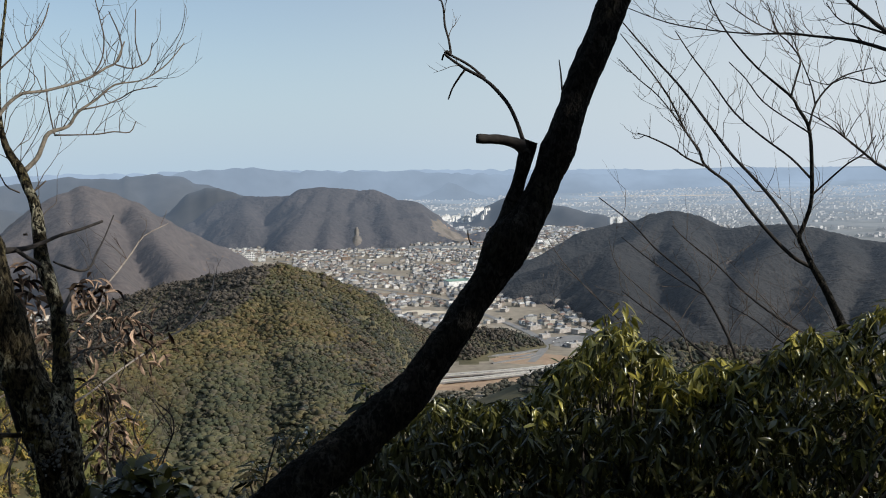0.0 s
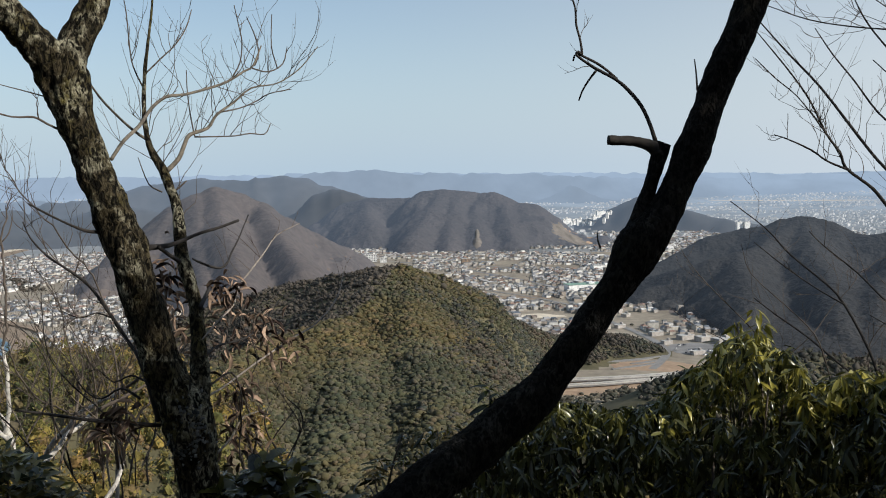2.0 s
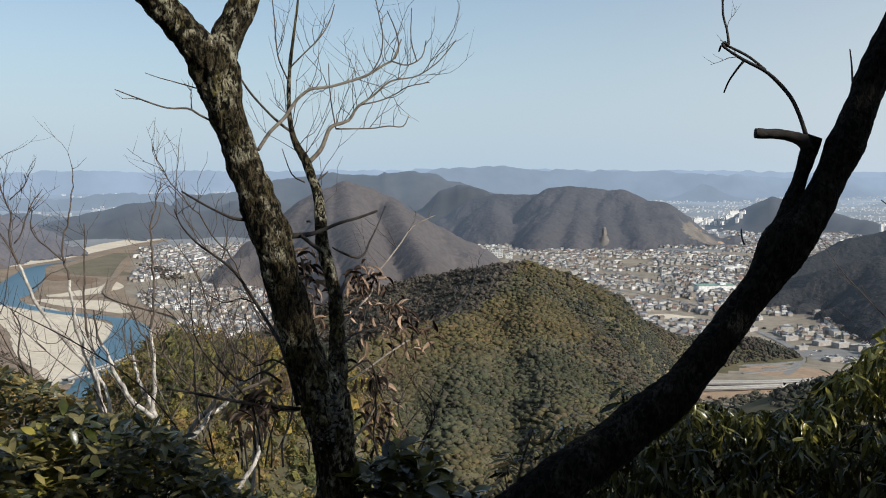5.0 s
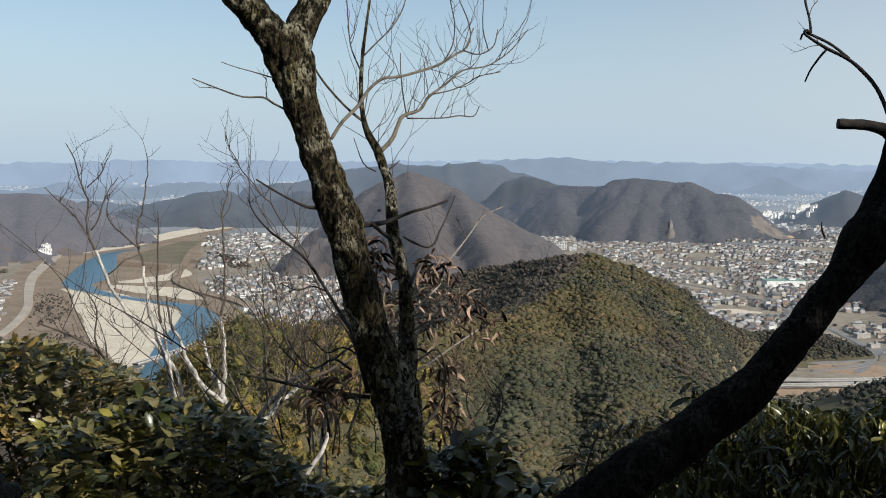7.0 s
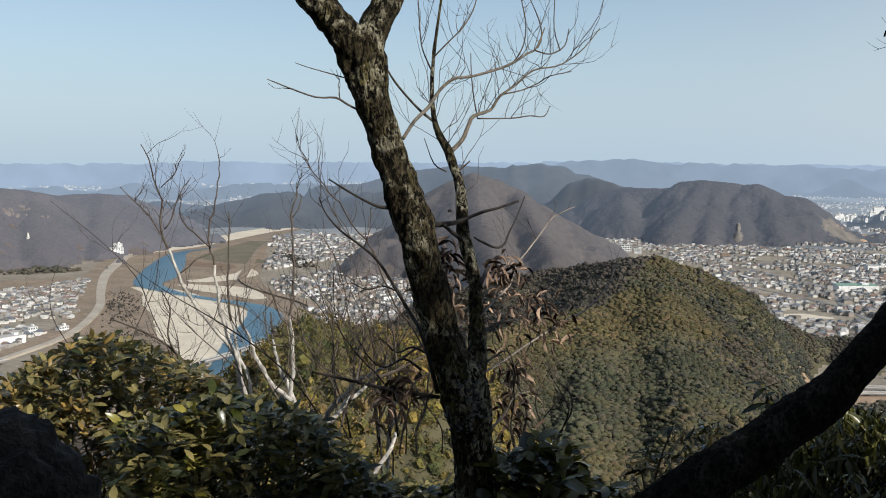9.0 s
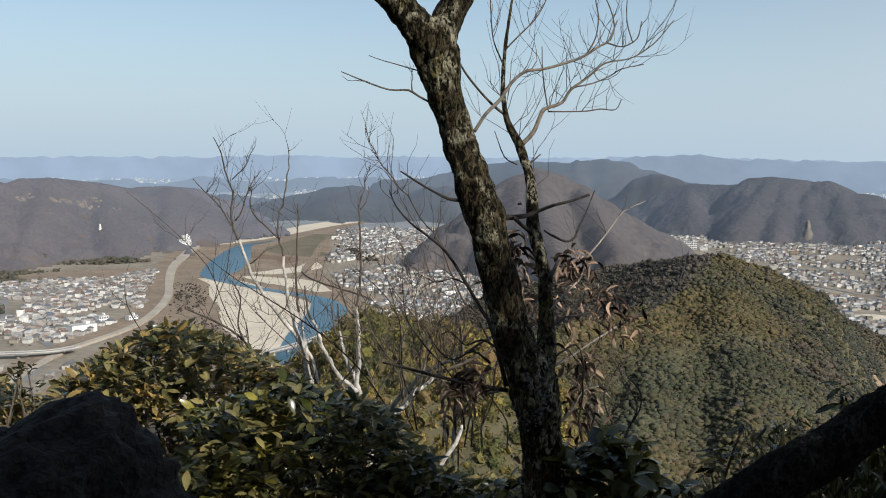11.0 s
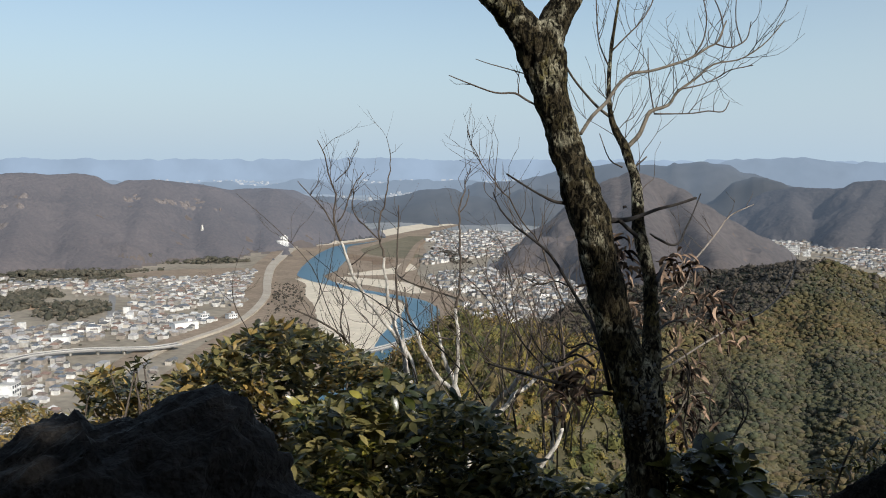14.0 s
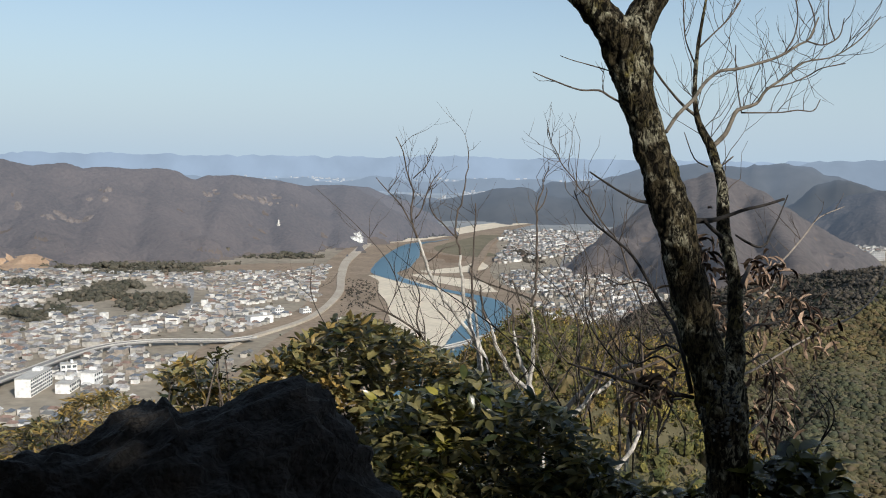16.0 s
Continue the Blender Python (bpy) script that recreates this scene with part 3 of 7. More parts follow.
strip("sandbank", [(-1002, 1330, 26), (-971, 1362, 60), (-966, 1440, 50), (-1010, 1520, 20)], M_SAND, 0.42, "tan sand flat beside the river", "sandbank", rag=0.35)
strip("sandbank", [(-985, 1290, 16), (-916, 1270, 60), (-852, 1250, 62), (-772, 1196, 26)], M_SAND, 0.44, "tan sand flat beside the river", "sandbank", rag=0.3)
strip("river", [(-1345, 1900, 5), (-1330, 1826, 12), (-1317, 1723, 34), (-1188, 1516, 70), (-1083, 1351, 66), (-1026, 1264, 40), (-926, 1202, 20), (-850, 1171, 18), (-785, 1151, 20), (-733, 1125, 30), (-682, 1063, 46), (-637, 979, 50), (-584, 872, 54), (-531, 775, 56), (-480, 650, 58), (-450, 540, 60)], M_WATER, 0.6, "blue river water winding between sandbanks", "river", rag=0.1)


# ---- woods ----
def crown_shape(level, seed):
    """A ragged crown: a lumpy core and many loose sprays of leaves standing off it."""
    g = np.random.RandomState(seed)
    bm = bmesh.new()
    bmesh.ops.create_icosphere(bm, subdivisions=1, radius=0.88)
    for q in bm.verts:
        q.co *= 1 + g.uniform(-0.45, 0.3)
    v = np.array([q.co[:] for q in bm.verts])
    f = np.array([[q.index for q in p.verts] for p in bm.faces])
    bm.free()
    if level < 2:
        return v / 0.88 * (1, 1, 0.6), f
    v = v * (0.9 if level == 2 else 0.68)
    n, near, size = (7, 0.7, 0.26) if level == 2 else (85, 0.6, 0.155)
    u = g.normal(0, 1, (n, 3)) + (0, 0, 0.35)
    u /= np.linalg.norm(u, axis=1)[:, None]
    c = u * g.uniform(near, 1.05, (n, 1))
    s = size * g.uniform(0.7, 1.3, (n, 1, 1))
    tri = c[:, None] + s * g.normal(0, 1, (n, 3, 3)) * 0.75
    f = np.vstack([f, len(v) + np.arange(3 * n).reshape(-1, 3)])
    return np.vstack([v, tri.reshape(-1, 3)]) * (1, 1, 1.05), f


def scatter(rng, az0, az1, r0, r1, step):
    """Jittered places over a sector, about step metres apart."""
    rs = np.arange(r0, r1, step)
    x, y = [], []
    for r in rs:
        n = max(1, int(r * radians(az1 - az0) / step))
        a = np.radians(az0 + (np.arange(n) + rng.rand(n)) * (az1 - az0) / n)
        q = r + (rng.rand(n) - 0.5) * step * 1.2
        x.append(EYE_X + q * np.sin(a)), y.append(EYE_Y + q * np.cos(a))
    return np.concatenate(x), np.concatenate(y)


def woods(name, x, y, z, size, mat, level, label, seed=1):
    rng = np.random.RandomState(seed)
    shapes = [crown_shape(level, seed + k) for k in range(4)]
    nv, n = len(shapes[0][0]), len(x)
    pick = rng.randint(0, 4, n)
    base = np.stack([s[0] for s in shapes])[pick]
    turn = rng.rand(n) * 6.28
    c, s = np.cos(turn)[:, None], np.sin(turn)[:, None]
    sc = size * (0.45 + 1.25 * rng.rand(n) ** 1.8)
    tall = sc * (0.8 + 0.5 * rng.rand(n))
    vx = (base[:, :, 0] * c - base[:, :, 1] * s) * sc[:, None] + x[:, None]
    vy = (base[:, :, 0] * s + base[:, :, 1] * c) * sc[:, None] + y[:, None]
    vz = base[:, :, 2] * (tall * (0.68 if level == 2 else 1.0))[:, None] + (z + tall * (0.15, 0.15, 0.22, 0.45)[level])[:, None]
    f = shapes[0][1][None] + (np.arange(n) * nv)[:, None, None]
    ob = new(name, mesh_from(name, np.stack([vx, vy, vz], -1).reshape(-1, 3), f.reshape(-1, 3), [mat], None, level < 3))
    return tagged(ob, label, "woods", kind="stuff")


rng = np.random.RandomState(3)
names = [h[0] for h in HILLS]


def wood_on(hills, az0, az1, r0, r1, step, size, mat, level, label, seed, where=None):
    x, y = scatter(rng, az0, az1, r0, r1, step)
    z, w = ground_height(x, y)
    keep = np.isin(w, [-2 if h == "own" else names.index(h) for h in hills]) & (z - plain_height(np.hypot(x, y)) > 2)
    if where:
        keep &= where(x, y)
    z = z + (2.0 * fbm(x / 16, y / 16, 4) + 0.9 * (rng.rand(len(x)) - 0.5)) * (level == 2)
    woods("woodland", x[keep], y[keep], z[keep], size, mat, level, label, seed)


BEHIND = lambda x, y: np.hypot(x, y) > 25 + np.interp(np.degrees(np.arctan2(x, y)), (-24, -16, -14, -12, -10, -8, -6, -4, -2, 0, 2), (1065, 1010, 975, 930, 855, 880, 920, 970, 1010, 1060, 1080))
GREEN_TOP = lambda x, y: np.hypot(x, y) + 45 * fbm(x / 60, y / 60, 4) > np.interp(np.degrees(np.arctan2(x, y)) + 1.2 * fbm(x / 40, y / 40, 3), (-27, -23, -18, -14.5, -13, -12, -10.6, -9.6, -8), (470, 560, 655, 690, 720, 760, 830, 1100, 2000))
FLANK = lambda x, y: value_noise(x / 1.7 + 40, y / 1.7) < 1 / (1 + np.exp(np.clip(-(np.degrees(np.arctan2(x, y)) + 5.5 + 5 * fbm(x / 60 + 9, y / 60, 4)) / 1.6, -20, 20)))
wood_on(["hill_green"], -26, 4, 300, 1130, 2.45, 2.3, M_EVERGREEN, 2, "olive evergreen woods over the near hill", 11, lambda x, y: ~GREEN_TOP(x, y) & ~FLANK(x, y) & ~BEHIND(x, y))
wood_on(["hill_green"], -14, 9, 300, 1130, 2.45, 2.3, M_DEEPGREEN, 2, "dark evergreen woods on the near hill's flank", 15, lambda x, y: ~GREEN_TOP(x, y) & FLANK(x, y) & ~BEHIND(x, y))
wood_on(["hill_green"], -26, -4, 450, 1130, 3.3, 2.3, M_BROWNWOOD, 2, "brown leafless woods on the near hill's saddle", 19, lambda x, y: GREEN_TOP(x, y) & ~BEHIND(x, y))
KNOLL = lambda x, y: value_noise(x / 1.9 + 70, y / 1.9) < 0.5 + 1.6 * fbm(x / 25, y / 25, 3)
wood_on(["hill_knoll"], -2, 8, 920, 1160, 2.7, 2.3, M_BROWNWOOD, 2, "brown leafless woods on the knoll by the road", 20, KNOLL)
wood_on(["hill_knoll"], -2, 8, 920, 1160, 2.7, 2.5, M_DEEPGREEN, 2, "dark evergreen trees on the knoll by the road", 22, lambda x, y: ~KNOLL(x, y))
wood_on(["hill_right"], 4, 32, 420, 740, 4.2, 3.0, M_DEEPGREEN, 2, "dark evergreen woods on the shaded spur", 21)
wood_on(["spur_near", "own"], -43, -10, 110, 420, 3.6, 3.0, M_NEARGREEN, 3, "yellow-green evergreen canopy on the slope below", 12)
wood_on(["own"], -62, -43, 60, 500, 7, 4.5, M_NEARGREEN, 1, "evergreen canopy on the slope below", 16)
wood_on(["own"], -10, 6, 60, 500, 7, 4.5, M_NEARGREEN, 1, "evergreen canopy on the slope below", 17)
wood_on(["own"], 6, 26, 120, 700, 7, 4.5, M_NEARGREEN, 1, "evergreen canopy on the slope below", 13)


def canopy(hills, az0, az1, r0, r1, label, fine=3.6, deep=6.0, mat=M_BAREWOOD, calm=1.0):
    """The closed roof of leafless woods on a far hill: one uneven sheet a few metres over the ground."""
    az = np.arange(az0, az1, math.degrees(fine / ((r0 + r1) / 2)))
    rad = np.arange(r0, r1, deep)
    a, r = np.meshgrid(np.radians(az), rad)
    g = np.random.RandomState(5)
    r = r + deep * (g.rand(*r.shape) - 0.5) * 0.9
    a = a + np.radians(az[1] - az[0]) * (g.rand(*a.shape) - 0.5) * 0.9
    x, y = EYE_X + r * np.sin(a), EYE_Y + r * np.cos(a)
    z, w = ground_height(x, y)
    on = np.isin(w, [names.index(h) for h in hills]) & (z - plain_height(r) > 1.5)
    tall = 2.2 + calm * 4.2 * np.abs(fbm(x / 11, y / 11, 3)) + calm * 2.4 * g.rand(*r.shape)
    z = z + np.where(on, tall, -1.0)
    nr, na = r.shape
    i, j = np.meshgrid(np.arange(nr - 1), np.arange(na - 1), indexing="ij")
    keep = (on[:-1, :-1] | on[1:, :-1] | on[1:, 1:] | on[:-1, 1:]).ravel()
    q = np.stack([i * na + j, i * na + j + 1, (i + 1) * na + j + 1, (i + 1) * na + j], -1).reshape(-1, 4)[keep]
    used, q2 = np.unique(q, return_inverse=True)
    ob = new("woodland", mesh_from("woodland", np.stack([x, y, z], -1).reshape(-1, 3)[used], q2.reshape(-1, 4), [mat], None, True))
    return tagged(ob, label, "woods", kind="stuff")


# These hills' woods have haze painted into their materials.
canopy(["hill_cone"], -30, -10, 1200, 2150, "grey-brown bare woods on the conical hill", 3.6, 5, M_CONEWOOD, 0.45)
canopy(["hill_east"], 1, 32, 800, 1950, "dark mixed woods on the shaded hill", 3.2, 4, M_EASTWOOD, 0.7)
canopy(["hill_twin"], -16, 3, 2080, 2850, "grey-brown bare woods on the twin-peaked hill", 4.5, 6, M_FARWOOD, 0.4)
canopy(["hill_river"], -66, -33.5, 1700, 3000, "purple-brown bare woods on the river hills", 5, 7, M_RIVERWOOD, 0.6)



# ---- town ----
def box_house(wall, roof):
    """Unit houses: walls as a box, a gable roof with eaves; w, d, h in metres."""
    w, d, h = wall
    v = np.array([(x * w / 2, y * d / 2, z * h) for z in (0, 1) for y in (-1, 1) for x in (-1, 1)])
    f = [(0, 1, 5, 4), (1, 3, 7, 5), (3, 2, 6, 7), (2, 0, 4, 6)]
    e = 0.5
    rv = np.array([(-w / 2 - e, -d / 2 - e, h), (w / 2 + e, -d / 2 - e, h), (w / 2 + e, d / 2 + e, h), (-w / 2 - e, d / 2 + e, h), (-w / 2 + roof * w, 0, h + d * 0.34), (w / 2 - roof * w, 0, h + d * 0.34)])
    rf = [(0, 1, 5, 4), (2, 3, 4, 5), (1, 2, 5, 5), (3, 0, 4, 4), (3, 2, 1, 0)]
    return v, f, rv, rf


def quads_to_tris(f):
    out = []
    for a, b, c, d in f:
        out.append((a, b, c))
        if d != c and d != a:
            out.append((a, c, d))
    return out


def box_flat(w, d, h):
    v, f, _, _ = box_house((w, d, h), 0)
    rv = np.array([(-w / 2, -d / 2, h), (w / 2, -d / 2, h), (w / 2, d / 2, h), (-w / 2, d / 2, h)])
    rv = np.vstack([rv, rv - (0, 0, 0.3)])
    return v, f, rv, [(0, 1, 2, 3), (7, 6, 5, 4)]


KINDS = [box_house((6.4, 5.3, 3.7), 0.25), box_house((7.6, 5.5, 4.0), 0.18), box_house((5.6, 5.0, 4.2), 0.0), box_house((9.4, 6.2, 2.9), 0.22), box_flat(8.5, 6.2, 4.8), box_flat(14, 9, 6.4), box_flat(7.2, 6.4, 7.6)]


def near_path(x, y, pts, width):
    best = np.full(x.shape, 1e9)
    for (x0, y0), (x1, y1) in zip(pts[:-1], pts[1:]):
        t = np.clip(((x - x0) * (x1 - x0) + (y - y0) * (y1 - y0)) / ((x1 - x0) ** 2 + (y1 - y0) ** 2), 0, 1)
        best = np.minimum(best, np.hypot(x - x0 - t * (x1 - x0), y - y0 - t * (y1 - y0)))
    return best < width


RIVER_LINE = [(-430, 400), (-560, 700), (-697, 943), (-790, 1065), (-915, 1200), (-1023, 1330), (-1170, 1565), (-1340, 1900), (-1440, 2170), (-1500, 2560)]
VIADUCT_LINE = [(-720, 360), (-700, 330), (-754, 436), (-812, 502), (-842, 555), (-850, 595), (-845, 635), (-825, 668), (-790, 690)]
HIGHWAY_LINE = [(-150, 820), (-11, 889), (76, 931), (165, 1000), (260, 1080)]


# open ground: fields, levees, streets, groves
CLEAR = [([(-1500, 1000), (-1330, 1090), (-1240, 1200), (-1270, 1420), (-1340, 1590)], 75), ([(-700, 580), (-771, 687), (-790, 760), (-850, 941), (-964, 1092), (-1109, 1248)], 22), ([(-1020, 770), (-1110, 880)], 60), ([(-1130, 745), (-1240, 910)], 45), ([(-1130, 660), (-1050, 640)], 26), ([(-713, 423), (-743, 463)], 34)]
CLEAR += [([(28, 1329), (77, 1184), (101, 1055), (91, 1005)], 13), ([(20, 1000), (110, 1000)], 62), ([(30, 900), (70, 1010), (190, 1110)], 74), ([(50, 1130), (80, 1060)], 50), ([(90, 1140), (170, 1060)], 34), ([(-454, 2005), (-430, 1980)], 50), ([(-45, 1329), (-10, 1300)], 35), ([(-200, 1900), (10, 1560)], 9), ([(-390, 2080), (60, 1900), (190, 2250)], 9), ([(-10, 3000), (25, 2490)], 72), ([(-120, 1560), (-30, 1450)], 26), ([(-1020, 1500), (-1215, 1890)], 40)]


def town(az0, az1, r0, r1, step, dens, turn):
    x, y = scatter(rng, az0, az1, r0, r1, step)
    z, w = ground_height(x, y)
    keep = (w == -1) & (fbm(x / 130, y / 130, 3) < dens) & (rng.rand(len(x)) < 0.72)
    wide = np.interp(np.hypot(x, y), (700, 1200, 1700, 2100, 2600), (145, 148, 140, 150, 70))
    keep &= ~near_path(x, y, RIVER_LINE, wide) & ~near_path(x, y, VIADUCT_LINE, 16) & ~near_path(x, y, HIGHWAY_LINE, 45)
    for line, half in CLEAR:
        keep &= ~near_path(x, y, line, half)
    return x[keep], y[keep], z[keep], turn + (rng.rand(keep.sum()) < 0.5) * 1.571 + rng.normal(0, 0.08, keep.sum())


sets = [town(-66, -36, 480, 1750, 10.2, 0.17, 0.5), town(-37, -20, 1000, 2600, 10.4, 0.3, 0.9), town(-17, 16, 1020, 2950, 10.8, 0.2, 0.35)]
HX, HY, HZ, HT = (np.concatenate(c) for c in zip(*sets))
order = np.argsort(np.hypot(HX, HY))
HX, HY, HZ, HT = HX[order], HY[order], HZ[order], HT[order]
HK = rng.choice(len(KINDS), len(HX), p=[0.31, 0.24, 0.22, 0.13, 0.05, 0.025, 0.025])
MANY = 280
variants = []
for k, (v, f, rv, rf) in enumerate(KINDS):
    variants.append((mesh_from("house", v, quads_to_tris(f), [palette("plastered wall", WALL_TONES, 0.8, "object") if k == 0 else variants[0][0].materials[0]]), mesh_from("roof", rv, quads_to_tris(rf), [palette("tiled roof", ROOF_TONES, 0.6, "object") if k == 0 else variants[0][1].materials[0]])))
for i in range(MANY):
    k = HK[i]
    ob = new("house", variants[k][0])
    ob.matrix_world = pose(HX[i], HY[i], HZ[i], 0, 0, math.degrees(HT[i]))
    tagged(ob, "pale plastered house with a dark tiled roof" if k < 4 else "pale flat-roofed building in the town", "house", "houses of the town")
    rf = new("roof", variants[k][1])
    rf.parent = ob


def merge_houses(sel, scale, name, label, mats):
    vv, ff, mi, off = [], [], [], 0
    for k, (v, f, rv, rf) in enumerate(KINDS):
        s = np.where(HK[sel] == k)[0]
        if not len(s):
            continue
        ids = sel[s]
        both, tf, tr = np.vstack([v, rv]), np.array(quads_to_tris(f)), np.array(quads_to_tris(rf)) + len(v)
        faces = np.vstack([tf, tr])
        c, sn = np.cos(HT[ids])[:, None], np.sin(HT[ids])[:, None]
        k2 = scale[s][:, None] * (0.85 + 0.4 * rng.rand(len(s)))[:, None]
        x = (both[:, 0] * c - both[:, 1] * sn) * k2 + HX[ids][:, None]
        y = (both[:, 0] * sn + both[:, 1] * c) * k2 + HY[ids][:, None]
        z = both[:, 2] * k2 + HZ[ids][:, None]
        vv.append(np.stack([x, y, z], -1).reshape(-1, 3))
        ff.append((faces[None] + (np.arange(len(ids)) * len(both))[:, None, None] + off).reshape(-1, 3))
        mi.append(np.tile(np.r_[np.zeros(len(tf)), np.ones(len(tr))], len(ids)))
        off += len(ids) * len(both)
    ob = new(name, mesh_from(name, np.vstack(vv), np.vstack(ff), mats, np.concatenate(mi)))
    return tagged(ob, label, "town", kind="stuff")


rest = np.arange(MANY, len(HX))
merge_houses(rest, np.ones(len(rest)), "town_houses", "densely packed pale houses and grey roofs", [M_WALL, M_ROOF])

# the far town on the hazy plain
fx, fy = scatter(rng, -4, 30, 2560, 4500, 22)
bx, by = scatter(rng, -62, -12, 2950, 4600, 27)
fx, fy = np.concatenate([fx, bx]), np.concatenate([fy, by])
fz, fw = ground_height(fx, fy)
ok = (fw == -1) & (fbm(fx / 170, fy / 60, 3) + 0.25 * fbm(fx / 420, fy / 160, 2) < np.where(fx < -600, -0.12, 0.0))
HX, HY, HZ = fx[ok], fy[ok], fz[ok]
HT, HK = rng.rand(ok.sum()) * 3, rng.choice(len(KINDS), ok.sum(), p=[0.2, 0.2, 0.1, 0.1, 0.2, 0.1, 0.1])
fr = np.hypot(HX, HY)
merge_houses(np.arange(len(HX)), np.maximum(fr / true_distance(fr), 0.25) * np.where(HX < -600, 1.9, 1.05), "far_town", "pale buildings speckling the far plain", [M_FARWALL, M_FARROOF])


def ground_at(x, y):
    return float(ground_height(np.array([x], float), np.array([y], float))[0][0])


def part(name, bm, material, parent=None, label="", kind=""):
    me = bpy.data.meshes.new(name)
    bm.normal_update()
    bm.to_mesh(me)
    bm.free()
    me.materials.append(material)
    for p in me.polygons:
        p.use_smooth = True
    ob = new(name, me)
    ob.parent = parent
    return tagged(ob, label, kind=kind)


def thing(name, at, label, category, group=""):
    ob = new(name)
    ob.location = at
    ob.empty_display_size = 0.1
    return tagged(ob, label, category, group)


# ---- draped patches, roads, buildings ----
def drape(name, az, dist, wide, deep, mat, label, category, lift=3.0, seed=1, turn=0.0, kind=""):
    """A ragged patch that lies on the land."""
    n, m = 28, 7
    cx, cy = EYE_X + dist * math.sin(radians(az)), EYE_Y + dist * math.cos(radians(az))
    a = np.arange(n) * 6.2832 / n
    edge = 1 + 0.55 * fbm(np.cos(a) * 1.6 + seed * 3.7, np.sin(a) * 1.6 + seed, 4)
    u = np.linspace(0, 1, m)[:, None] * edge[None]
    lx, ly = u * np.cos(a) * wide, u * np.sin(a) * deep
    c, s = math.cos(radians(turn - az)), math.sin(radians(turn - az))
    x, y = cx + lx * c - ly * s, cy + lx * s + ly * c
    z, _ = ground_height(x, y)
    z = z + lift * np.clip(1.25 - u, 0.2, 1)
    v = np.stack([x, y, z], -1)
    i, j = np.meshgrid(np.arange(m - 1), np.arange(n), indexing="ij")
    k = (j + 1) % n
    f = np.stack([i * n + j, (i + 1) * n + j, (i + 1) * n + k, i * n + k], -1).reshape(-1, 4)
    ob = new(name, mesh_from(name, v.reshape(-1, 3), f, [mat]))
    return tagged(ob, label, category, kind=kind)


def on_slope(az, rise, r0=1500, r1=2700):
    """The distance at which the land first shows at this bearing and rise."""
    r = np.arange(r0, r1, 4.0)
    z, _ = ground_height(EYE_X + r * math.sin(radians(az)), EYE_Y + r * math.cos(radians(az)))
    seen = np.degrees(np.arctan2(z + 3 - EYE_Z, r)) >= rise
    return float(r[seen.argmax()]) if seen.any() else 2100.0


OUTCROPS = ((-47.4, -2.6, 9), (-46.9, -2.7, 7), (-46.1, -2.75, 8), (-45.3, -2.65, 7), (-49.3, -2.45, 8), (-48.8, -2.35, 5), (-57.2, -3.6, 9), (-56.6, -3.85, 8), (-56.1, -3.9, 8), (-57.6, -3.75, 5), (-54.9, -2.3, 6), (-55.2, -2.7, 6), (-59.3, -3.1, 6), (-44.2, -3.1, 4), (-45.7, -2.95, 5))
rnd_rock = random.Random(44)
for k, (az, rise, w) in enumerate(OUTCROPS):
    for m in range(3):
        a, e = az + rnd_rock.gauss(0, 0.2), rise + rnd_rock.gauss(0, 0.08)
        drape("rock_outcrop", a, on_slope(a, e), w * rnd_rock.uniform(0.7, 1.9), w * rnd_rock.uniform(1.0, 2.4), M_CLIFF, "bare pale rock face among winter woods", "rock", 6.0, 5 * k + m + 1, rnd_rock.uniform(-40, 40))
drape("bare_slope", -59.1, on_slope(-59.1, -6.28, 1300, 2300), 60, 45, M_SOIL, "cleared slope of bare ochre soil", "ground", 8.0, 4, kind="structure")
for rise, wide in ((-3.9, 9), (-4.35, 17)):
    drape("bare_slope", -5.42, on_slope(-5.42, rise, 2200, 2700), wide * 0.8, 34, M_CLEARED, "pale cleared strip running down the hill", "ground", 7.5, 6, kind="structure")
drape("bare_slope", -0.1, on_slope(-0.1, -4.15, 2200, 2900), 46, 60, M_CLEARED, "tan cleared slope at the hill's foot", "ground", 9.0, 16, kind="structure")
drape("meadow", -12.5, 2030, 40, 50, M_GRASS, "yellow-green meadow at the hill's foot", "field", 1.0, 7, kind="structure")
drape("bare_field", -0.1, 2650, 85, 130, M_SOIL, "cleared tan building land", "field", 2.5, 8, kind="structure")
drape("bare_field", 5.0, 985, 44, 28, M_SOIL, "bare brown ground beside the highway", "field", 0.5, 9, kind="structure")
drape("bare_field", 4.4, 878, 95, 42, M_SOIL, "bare brown verge below the highway", "field", 0.5, 21, kind="structure")
drape("yard", 7.4, 1085, 42, 34, M_ROAD, "grey paved yard of the works", "yard", 0.5, 23, kind="structure")
drape("bare_field", -3.2, 1500, 60, 24, M_SCRUB, "open dry fields between the houses", "field", 0.5, 24, kind="structure")
drape("bare_field", -2.0, 1310, 40, 20, M_SAND, "pale open ground by the town", "field", 0.5, 10, kind="structure")
drape("bare_field", -53.5, 1385, 30, 35, M_SOIL, "tan field beside the grove", "field", 0.5, 11, kind="structure")
drape("field", -49.5, 1690, 190, 70, M_SCRUB, "dry brown fields at the foot of the hills", "field", 0.5, 12, kind="structure")
drape("field", -45.5, 1720, 120, 60, M_SCRUB, "dry brown fields at the foot of the hills", "field", 0.6, 13, kind="structure")
